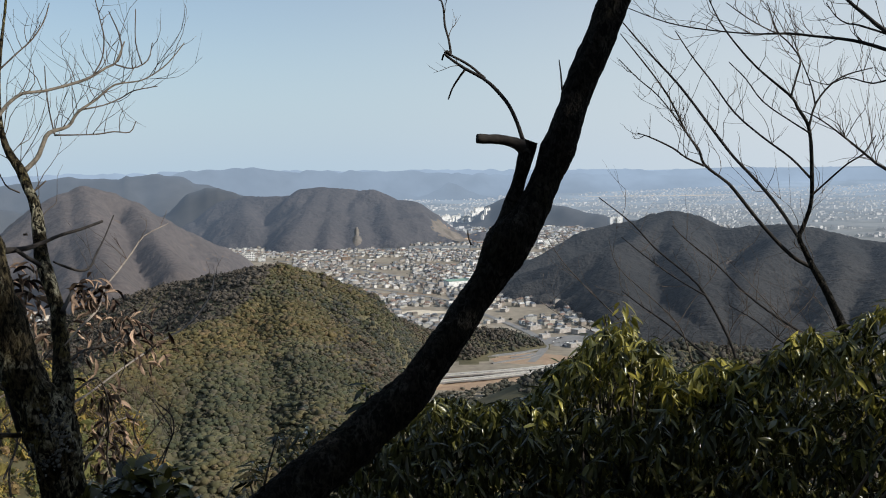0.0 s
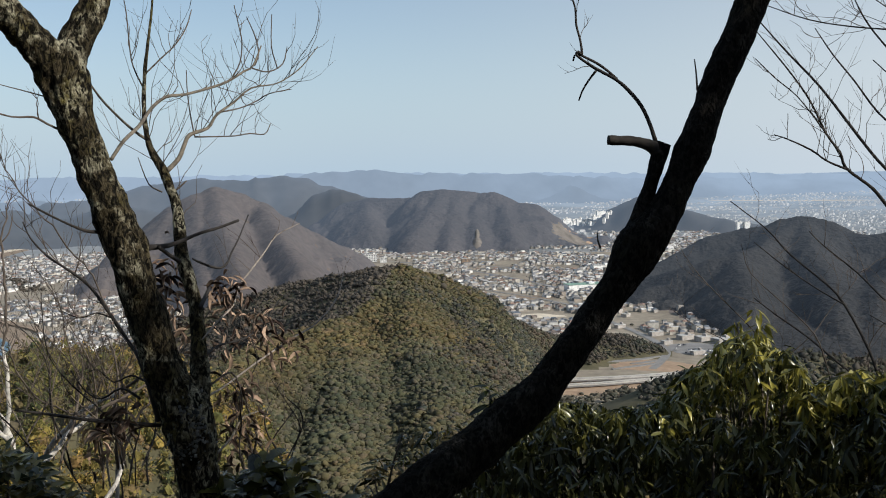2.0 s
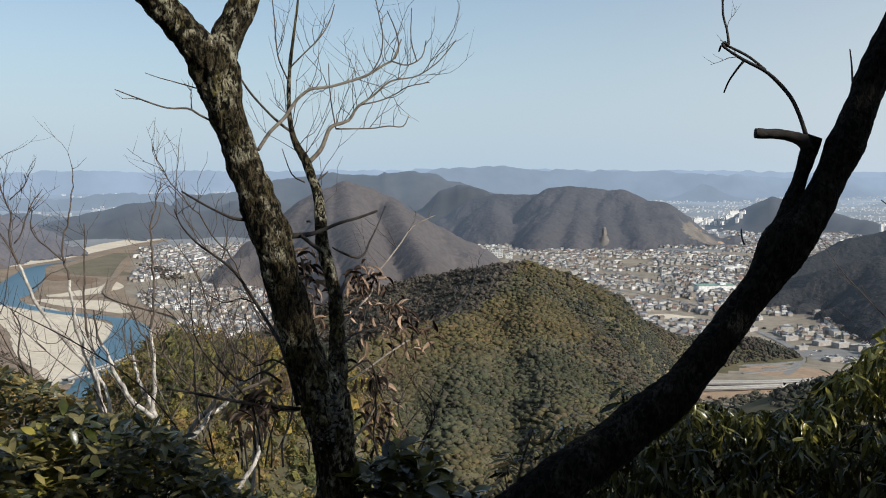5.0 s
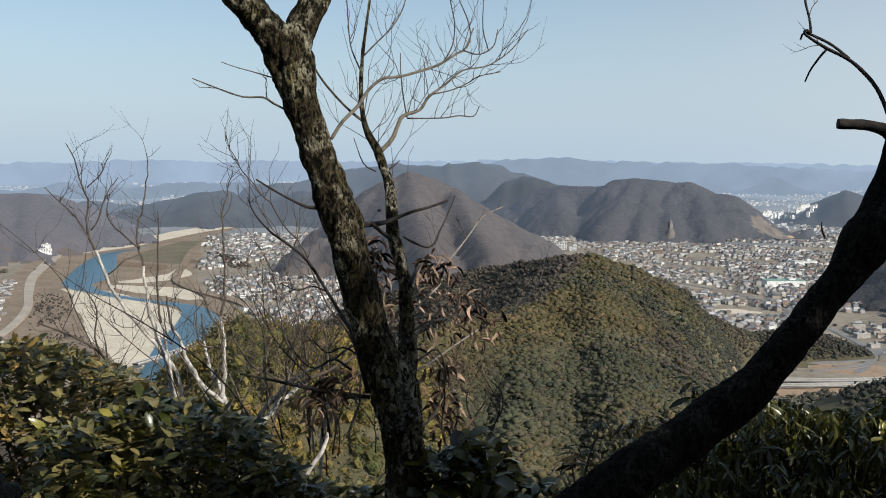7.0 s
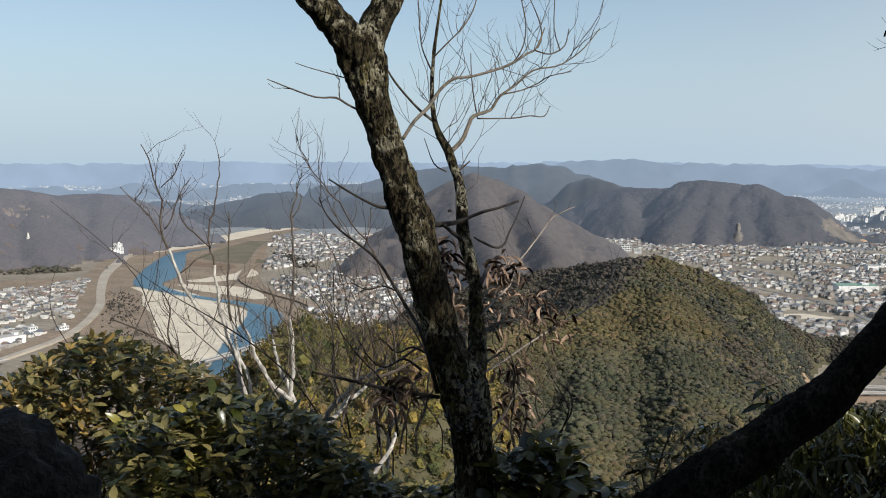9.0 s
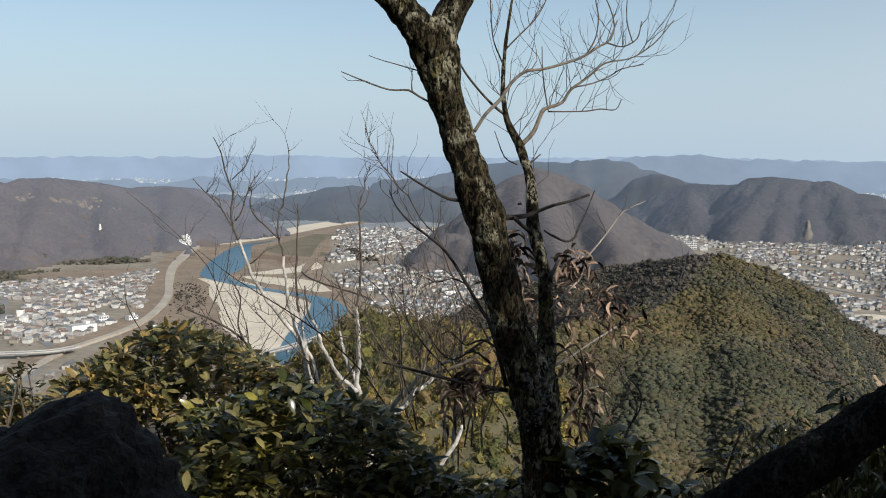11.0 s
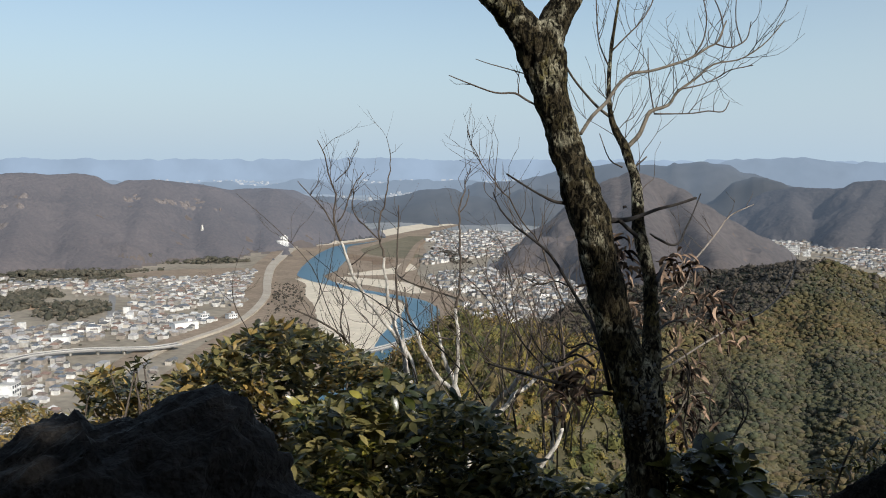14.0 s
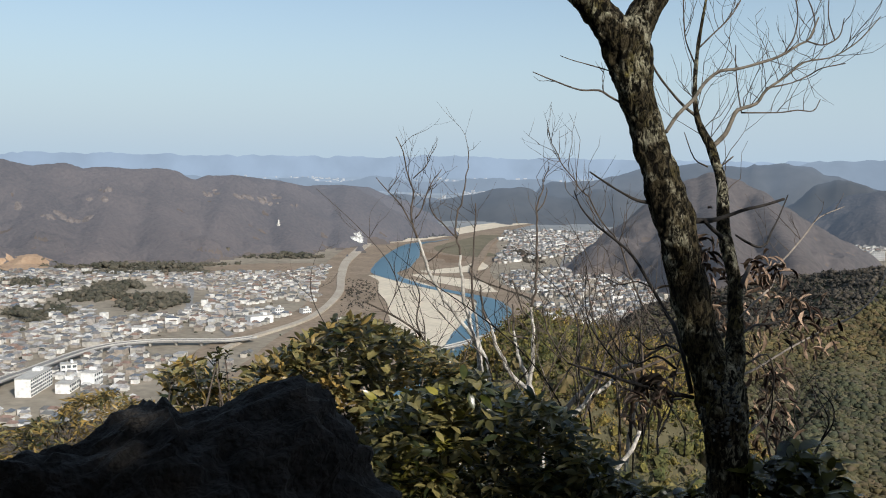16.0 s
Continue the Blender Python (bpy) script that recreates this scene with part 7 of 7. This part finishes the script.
random_bush("thin dark twigs beside the oak's foot", -20, -16, 3.7, 4.2, -17.5, (-13.5, -9), 9, 63, (M_DARKBARK, M_TWIG, 0.0018), 6, 0.2, 1.2)
random_bush("thin bare stems among the birches", -42, -34, 5.8, 6.4, -15, (-9, -2), 7, 64, (M_TWIG, M_TWIG, 0.002), 6, 0.3)
random_bush("fine bare twigs among the drooping shrubs", 9, 24, 5.6, 6.2, -14, (-9, -3.5), 10, 65, (M_TWIG, M_TWIG, 0.0018), 7, 0.3)

random_bush("tangled bare brown stems between the birches and the oak", -34, -25, 4.6, 5.4, -16, (-9.5, -3.5), 8, 66, (M_TWIG, M_TWIG, 0.0019), 9, 0.3, 5.5)
random_bush("crooked dark bare saplings beyond the oak", -30, -24, 4.2, 4.8, -16, (-9, -5.5), 5, 67, (M_DARKBRANCH, M_TWIG, 0.0019), 8, 0.26, 5.0)

FORKED_BIRCH = []
FORKED_BIRCH.append(("trunk", [(-30.25, -16.72, 4.50, 0.0195), (-29.56, -15.39, 4.53, 0.0183), (-28.38, -14.10, 4.56, 0.0158), (-27.53, -13.32, 4.59, 0.0132), (-25.68, -12.24, 4.61, 0.0107), (-24.17, -11.64, 4.64, 0.0080), (-22.65, -10.49, 4.67, 0.0054), (-22.14, -9.18, 4.70, 0.0041)]))
FORKED_BIRCH.append(("branch", [(-28.38, -14.10, 4.50, 0.0117), (-27.86, -12.99, 4.55, 0.0092), (-27.51, -11.71, 4.60, 0.0066), (-27.39, -10.41, 4.65, 0.0054), (-27.47, -9.10, 4.70, 0.0041)]))
FORKED_BIRCH.append(("branch", [(-27.25, -19.04, 4.50, 0.0169), (-26.60, -17.68, 4.53, 0.0157), (-25.73, -16.26, 4.57, 0.0132), (-25.14, -14.67, 4.60, 0.0106), (-24.52, -13.39, 4.63, 0.0080), (-23.51, -12.44, 4.67, 0.0054), (-21.83, -12.13, 4.70, 0.0041)]))
FORKED_BIRCH.append(("branch", [(-25.68, -12.24, 4.50, 0.0078), (-25.50, -11.10, 4.57, 0.0066), (-25.65, -9.79, 4.63, 0.0054), (-26.14, -8.63, 4.70, 0.0041)]))
FORKED_BIRCH.append(("branch", [(-25.14, -14.67, 4.50, 0.0065), (-25.53, -13.37, 4.57, 0.0053), (-26.01, -12.07, 4.63, 0.0040), (-25.83, -10.77, 4.70, 0.0027)]))
tree("birch_tree", "pale crooked birch with mottled bark beside the oak", "tree", FORKED_BIRCH, (M_PALEBARK, M_TWIG, 0.0016), [(0, 12, 0.25), (1, 8, 0.25), (2, 8, 0.25), (3, 6, 0.2), (4, 5, 0.2)], group="birches below the overlook", rough=0.12, seed=14, slim=0.72)


# ---- dry leaves that still hang on the oak's twigs ----
def one_leaf(curl, bend):
    """A dry leaf, curled across and along."""
    v = LEAF_V * (1, 1.15, 1)
    v = v + np.stack([-bend * v[:, 0] ** 2, -v[:, 1] * curl * 0.4, curl * np.abs(v[:, 1]) * 1.6 - 3 * bend * v[:, 0] ** 2], 1)
    return mesh_from("dry_leaf", v, LEAF_F, [M_DRYLEAF], None, True)


DRY = [one_leaf(0.25, 0.04), one_leaf(0.55, 0.08), one_leaf(0.4, 0.03), one_leaf(0.75, 0.06)]


def dry_clump(centre, n, spread, seed, size=0.075):
    rnd = random.Random(seed)
    for k in range(int(n * 1.25)):
        at = centre - oak.location + Vector([rnd.gauss(0, 0.85) * q for q in spread])
        way = Vector((rnd.gauss(0, 1.0), rnd.gauss(0, 0.6), rnd.gauss(-0.55, 0.5))).normalized()
        up = Vector((rnd.gauss(0, 0.6), rnd.gauss(0, 0.6), 1.0))
        side = up.cross(way).normalized()
        top = way.cross(side)
        sc = size * rnd.uniform(0.7, 1.3)
        ob = new("dry_leaf", DRY[k % 4])
        ob.parent = oak
        ob.matrix_local = Matrix(((way.x * sc, side.x * sc, top.x * sc, at.x), (way.y * sc, side.y * sc, top.y * sc, at.y), (way.z * sc, side.z * sc, top.z * sc, at.z), (0, 0, 0, 1)))


dry_clump(spot(-22.4, -5.8, 3.7), 27, (0.035, 0.05, 0.07), 1, 0.06)
dry_clump(spot(-21.9, -8.3, 3.75), 20, (0.03, 0.05, 0.07), 2, 0.06)
dry_clump(spot(-19.1, -6.4, 3.75), 44, (0.045, 0.05, 0.03), 3, 0.06)
dry_clump(spot(-17.9, -8.2, 3.95), 37, (0.09, 0.06, 0.04), 4, 0.06)
dry_clump(spot(-17.2, -9.6, 3.95), 37, (0.07, 0.06, 0.05), 5, 0.06)
dry_clump(spot(-25.4, -13.4, 3.22), 27, (0.035, 0.03, 0.04), 6, 0.06)
dry_clump(spot(-18.9, -12.4, 3.7), 34, (0.05, 0.06, 0.07), 7, 0.06)
dry_clump(spot(-23.0, -6.2, 3.9), 34, (0.045, 0.05, 0.085), 9, 0.07)
dry_clump(spot(-20.4, -9.0, 3.85), 26, (0.07, 0.05, 0.05), 10, 0.055)
dry_clump(spot(-26.2, -14.2, 3.2), 18, (0.05, 0.04, 0.05), 11, 0.06)
dry_clump(spot(-18.7, -15.2, 3.7), 40, (0.06, 0.06, 0.08), 8, 0.06)

# ---- evergreen shrubs ----
shrub("dense evergreen shrub with long drooping glossy leaves", [(-3.5, -15.4), (-2, -14.4), (-0.5, -13.4), (1.5, -13.4), (3.3, -13.6), (5.3, -13.2), (6.2, -12.8), (7, -12.3)], 4.2, 5.6, 900, 0.080, M_LEAF, 21, 1.0, droop=-48, wide=0.92)
shrub("sunlit evergreen shrub with yellow-green drooping leaves", [(5.4, -13), (6.7, -11.9), (8.7, -9.8), (10.3, -9.2), (12.5, -10), (14.1, -12.1), (15, -12.2)], 4.4, 5.6, 900, 0.082, M_LEAF, 22, 1.1, droop=-48, wide=0.92, mat2=M_LIMELEAF, share=0.65)
shrub("evergreen shrub with drooping green leaves", [(13, -12), (15, -11.4), (16.9, -10.8), (18.1, -11.3), (19.3, -10.4), (20.5, -10.5)], 4.4, 5.6, 800, 0.082, M_LEAF, 23, 1.1, droop=-48, wide=0.92, mat2=M_LIMELEAF, share=0.5)
shrub("tall evergreen shrub with glossy leaves", [(18.5, -11), (20.8, -8.9), (22.2, -9.6), (24.1, -7.6), (27, -7), (30, -8)], 4.2, 5.4, 860, 0.082, M_LEAF, 24, 1.2, droop=-48, wide=0.92, mat2=M_LIMELEAF, share=0.4)
# Leaves coloured dark so the lower shrub mass looks shaded.
shrub("evergreen shrub with leaves darkened to look shaded", [(-8, -17.5), (-4, -16.5), (0, -15.6), (8, -14.2), (16, -13.6), (24, -13), (30, -12.4)], 3.6, 4.9, 1600, 0.078, M_DARKLEAF, 25, 1.1, droop=-48, wide=0.92, mat2=M_LEAF, share=0.28, uneven=1.3)
shrub("single leafy evergreen sprig", [(-4.6, -12.4), (-3.9, -11.6), (-3.1, -12.3)], 4.7, 4.9, 9, 0.11, M_LEAF, 26, 0.25, stems=6)
shrub("thin shrub with narrow yellow-green leaves", [(-12.8, -18.8), (-10.8, -16.5), (-9.5, -14.8), (-7.7, -14.7), (-6.1, -14.4), (-4.4, -15)], 4.0, 4.8, 170, 0.080, M_LEAF, 27, 0.8, per=(4, 7), mat2=M_YELLOWLEAF, share=0.3, wide=0.8)
shrub("yellowing evergreen shrub with sunlit leaf tips", [(-53, -12.6), (-52, -12), (-51.5, -11.7), (-50, -13.2), (-48, -12.9), (-46.5, -12)], 4.4, 5.2, 330, 0.066, M_YELLOWLEAF, 28, 0.8, mat2=M_OLIVELEAF, share=0.55, wide=1.6, droop=15)
shrub("dark withered sprig above the shrubs", [(-50.5, -12.3), (-49.9, -10.7), (-49.3, -12.2)], 4.25, 4.4, 9, 0.042, M_DARKLEAF, 35, 0.3, droop=20, stems=5, wide=1.3)
shrub("broad evergreen shrub with yellow-green sunlit leaves", [(-48, -12.5), (-45.7, -11.2), (-43.1, -9.9), (-41.1, -9.7), (-38.5, -10.9), (-36.4, -12.2), (-35, -12.8)], 4.6, 6.0, 1500, 0.070, M_YELLOWLEAF, 29, 1.2, mat2=M_OLIVELEAF, share=0.7, wide=1.6, droop=15)
shrub("dark evergreen shrub with broad leaves", [(-42, -15), (-38, -13.6), (-36, -13.4), (-33.4, -13.6), (-30.7, -14.4), (-29, -16), (-27.5, -17)], 3.8, 4.8, 1100, 0.076, M_OLIVELEAF, 30, 1.1, mat2=M_LIMELEAF, share=0.16, wide=1.55, droop=5, uneven=1.0)
shrub("low evergreen shrub at the trunk's foot", [(-31, -17), (-28, -17.6), (-25, -18.6), (-21.7, -18.6), (-20.6, -18)], 3.7, 4.4, 220, 0.08, M_OLIVELEAF, 31, 0.7, wide=1.4, droop=0, mat2=M_LEAF, share=0.4)
shrub("dark broad-leaved evergreen shrub at the trunk's foot", [(-20.4, -17.6), (-18.8, -16.4), (-17.1, -16), (-14.9, -17), (-13, -18.2)], 3.2, 3.6, 120, 0.095, M_LEAF, 32, 0.6, wide=1.7, droop=0)
shrub("sunlit yellow-green shrub beyond the rock", [(-64, -14.4), (-60.5, -14.8), (-58.6, -14.4), (-57, -13.2), (-55.6, -13.2), (-54.4, -13.8), (-53, -14.2)], 6.5, 8.0, 900, 0.07, M_YELLOWLEAF, 33, 1.0, mat2=M_OLIVELEAF, share=0.35, droop=0)

shrub("upright sprig of drooping yellow-green leaves", [(9.6, -8.6), (10.3, -7.3), (10.9, -7.6), (11.6, -9)], 4.7, 5.0, 14, 0.095, M_LIMELEAF, 34, 0.35, droop=-50, wide=0.9, stems=8)

# grey lichen on the oak's swollen foot
g = np.random.RandomState(77)
bm = bmesh.new()
for k in range(260):
    rise = g.normal(-13.9, 0.75)
    c = spot(-21.45, rise, 3.33)
    a = radians(g.normal(8, 24))
    back = Vector((-math.sin(radians(-21.45) + a), -math.cos(radians(-21.45) + a), g.normal(0, 0.1))).normalized()
    u = back.orthogonal().normalized()
    w = back.cross(u)
    p, r = c + back * 0.083, 0.006 * g.uniform(0.4, 1.4)
    ring = [bm.verts.new(p + back * 0.0035 * g.rand() + (u * math.cos(q) + w * math.sin(q)) * r * g.uniform(0.5, 1.3) - oak.location) for q in np.arange(7) * 0.8976]
    hub = bm.verts.new(p + back * 0.009 - oak.location)
    for i in range(7):
        bm.faces.new((hub, ring[i], ring[(i + 1) % 7]))
part("lichen", bm, surface("grey leafy lichen", (0.05, 0.053, 0.05), (0.21, 0.215, 0.20), 30, 120, 0.95, spread="island"), oak, "grey crusty lichen", kind="stuff")

# ---- boulder ----
bm = bmesh.new()
bmesh.ops.create_icosphere(bm, subdivisions=6, radius=1)
TOP_AZ = (-78, -70, -62.7, -58.5, -57.0, -54.8, -54.3, -53.6, -51.0, -50.5, -46.7, -45.4, -44.4, -43.0, -41.6, -40.5)
TOP_RISE = (-22, -18, -15.7, -15.5, -14.6, -13.7, -13.5, -14.1, -13.8, -13.7, -13.3, -13.6, -15.0, -17.2, -19.8, -22)
mid = spot(-57.0, 0, 2.3)
across, along = Vector((math.cos(radians(-54)), -math.sin(radians(-54)), 0)), Vector((math.sin(radians(-54)), math.cos(radians(-54)), 0))
for v in bm.verts:
    c = v.co.copy()
    q = mid + across * (0.66 * math.copysign(abs(c.x) ** 0.8, c.x)) + along * (0.42 * c.y)
    az = math.degrees(math.atan2(q.x - EYE_X, q.y - EYE_Y))
    top = 2.3 * math.tan(radians(float(np.interp(az, TOP_AZ, TOP_RISE)))) + EYE_Z - 0.035
    cz = max(-1.0, min(1.0, c.z / max(0.2, math.sqrt(max(0.0, 1 - c.x * c.x)))))
    z = 198.15 + (top - 198.15) * max(0.0, (cz + 0.45) / 1.45) ** 0.55
    n3 = Vector((q.x, q.y, z))
    bump = noise.fractal(n3 * 4.5, 0.9, 2.1, 6) * 0.08 - abs(noise.noise(n3 * 5.1)) * 0.10 - abs(noise.noise(n3 * 12)) * 0.09 - abs(noise.noise(n3 * 27)) * 0.055 + 0.016 * noise.noise(n3 * 60) + 0.05
    v.co = n3 + Vector((across * c.x + along * c.y).to_tuple()) * bump + Vector((0, 0, 0.55 * bump * max(0.0, c.z)))
rock_foot = Vector((mid.x, mid.y, 198.2))
for v in bm.verts:
    v.co -= rock_foot
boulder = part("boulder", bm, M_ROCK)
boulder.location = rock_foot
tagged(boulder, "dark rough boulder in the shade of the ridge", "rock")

# ---- unseen evergreens added behind the overlook to shade trunks, rock and shrubs ----
SUNWARD = np.array((-math.sin(radians(SUN_AZ)), -math.cos(radians(SUN_AZ))))
CROSS = np.array((-math.cos(radians(SUN_AZ)), math.sin(radians(SUN_AZ))))


def screen_tree(at, way, half, top, tips, seed, label, profile=((-9, 9), (1, 1))):
    """An unseen dense evergreen, broad along one way, added behind the overlook to block light."""
    g, rnd = np.random.RandomState(seed), random.Random(seed)
    foot = Vector((at[0], at[1], 0))
    foot.z = ground_at(*at) - 0.1
    root = thing("shade_tree", foot, label, "tree", "evergreens behind the overlook")
    bm = bmesh.new()
    tube(bm, [Vector((0, 0, 0)), Vector((0.05, 0, top * 0.3)), Vector((0, 0.1, top * 0.6)), Vector((-0.05, 0.05, top * 0.9))], [0.16, 0.13, 0.1, 0.03], 12)
    part("trunk", bm, M_DARKBARK, root)
    bm = bmesh.new()
    for k in range(16):
        side = half * math.cos(k * 2.4) * 0.9
        end = Vector((way[0] * side, way[1] * side, top * (0.25 + 0.042 * k)))
        tube(bm, [Vector((0, 0, top * (0.12 + 0.035 * k))), end * 0.5 + Vector((0, 0, top * 0.1)), end], [0.045, 0.03, 0.01], 6)
    part("branches", bm, M_DARKBARK, root, kind="stuff")
    p, dz, ds = g.uniform(-half, half, tips), 1 - 0.82 * g.rand(tips) ** 1.15, g.normal(0, 0.4, tips)
    zt = top * np.interp(p, *profile) * (1 - 0.02 * (p / half) ** 2) + 0.12 * fbm(p * 1.1, p * 0 + seed, 3)
    sun = np.array((way[1], -way[0]))
    tip = np.stack([way[0] * p + sun[0] * ds, way[1] * p + sun[1] * ds, 0.3 + (zt - 0.3) * dz], 1)
    b, w, s = whorls(g, tip, (6, 9), 0.25, -20)
    leaves("foliage", b, w, s, M_LEAF, root, seed=seed, wide=1.6, plain=True)


# Unseen; the profile heights set which places get sun and which shade.
screen_tree(SUNWARD * -4.0 + CROSS * 0.6, CROSS, 3.7, 5.45, 5600, 3, "unseen evergreen with a top shaped to set the overlook's shade", ((-3.7, 0.9, 1.15, 1.35, 1.5, 1.8, 1.95, 2.1, 2.2, 2.45, 2.5, 2.56, 2.9, 3.1, 3.3, 3.5, 3.7), (0.96, 0.96, 0.81, 0.83, 0.92, 0.90, 0.88, 0.90, 0.965, 0.985, 0.99, 0.77, 0.81, 0.9, 0.99, 1.08, 1.1)))
def spreading_tree(at, crown, radius, tips, seed, label):
    """An unseen tree whose broad leafy crown above and behind the viewer cuts the sky light."""
    g = np.random.RandomState(seed)
    foot = Vector((at[0], at[1], ground_at(*at) - 0.1))
    root = thing("shade_tree", foot, label, "tree", "evergreens behind the overlook")
    top = Vector(crown) - foot
    bm = bmesh.new()
    tube(bm, [Vector((0, 0, 0)), top * 0.3 + Vector((0.1, 0, 0.4)), top * 0.65 + Vector((0, 0, 0.5)), top], [0.19, 0.15, 0.11, 0.06], 12)
    part("trunk", bm, M_DARKBARK, root)
    for k in range(14):
        a = k * 2.4
        end = top + Vector((math.cos(a) * radius * 0.85, math.sin(a) * radius * 0.85, 0.35 * math.sin(k * 1.7)))
        bm = bmesh.new()
        tube(bm, [top * (0.62 + 0.026 * k), top.lerp(end, 0.5) + Vector((0, 0, 0.25)), end], [0.05, 0.03, 0.01], 6)
        part("branch", bm, M_DARKBARK, root)
    a, q = g.uniform(0, 6.2832, tips), radius * np.sqrt(g.rand(tips))
    tip = np.stack([top.x + q * np.cos(a), top.y + q * np.sin(a), top.z + 0.6 * np.sqrt(np.maximum(0, 1 - (q / radius) ** 2)) * g.normal(0, 0.7, tips)], 1)
    b, w, s = whorls(g, tip, (6, 9), 0.26, -15)
    leaves("foliage", b, w, s, M_LEAF, root, seed=seed, wide=1.6, plain=True)


# Added out of view to darken trunks, rock and shrubs.
spreading_tree((-1.6, -3.0), (-0.9, -1.5, 204.2), 3.0, 900, 9, "unseen evergreen crown added to block sky light")
screen_tree((0.5, -3.6), (1.0, 0.1), 3.6, 8.0, 2600, 4, "unseen tall evergreen added behind to block sky light")
screen_tree((-4.2, -2.4), (0.6, -0.8), 3.2, 5.5, 2200, 5, "unseen dense evergreen added at the ridge to block sky light")
screen_tree(SUNWARD * -4.0 + CROSS * 5.5, CROSS, 1.25, 2.9, 330, 6, "unseen low evergreen added to shade the shrubs")
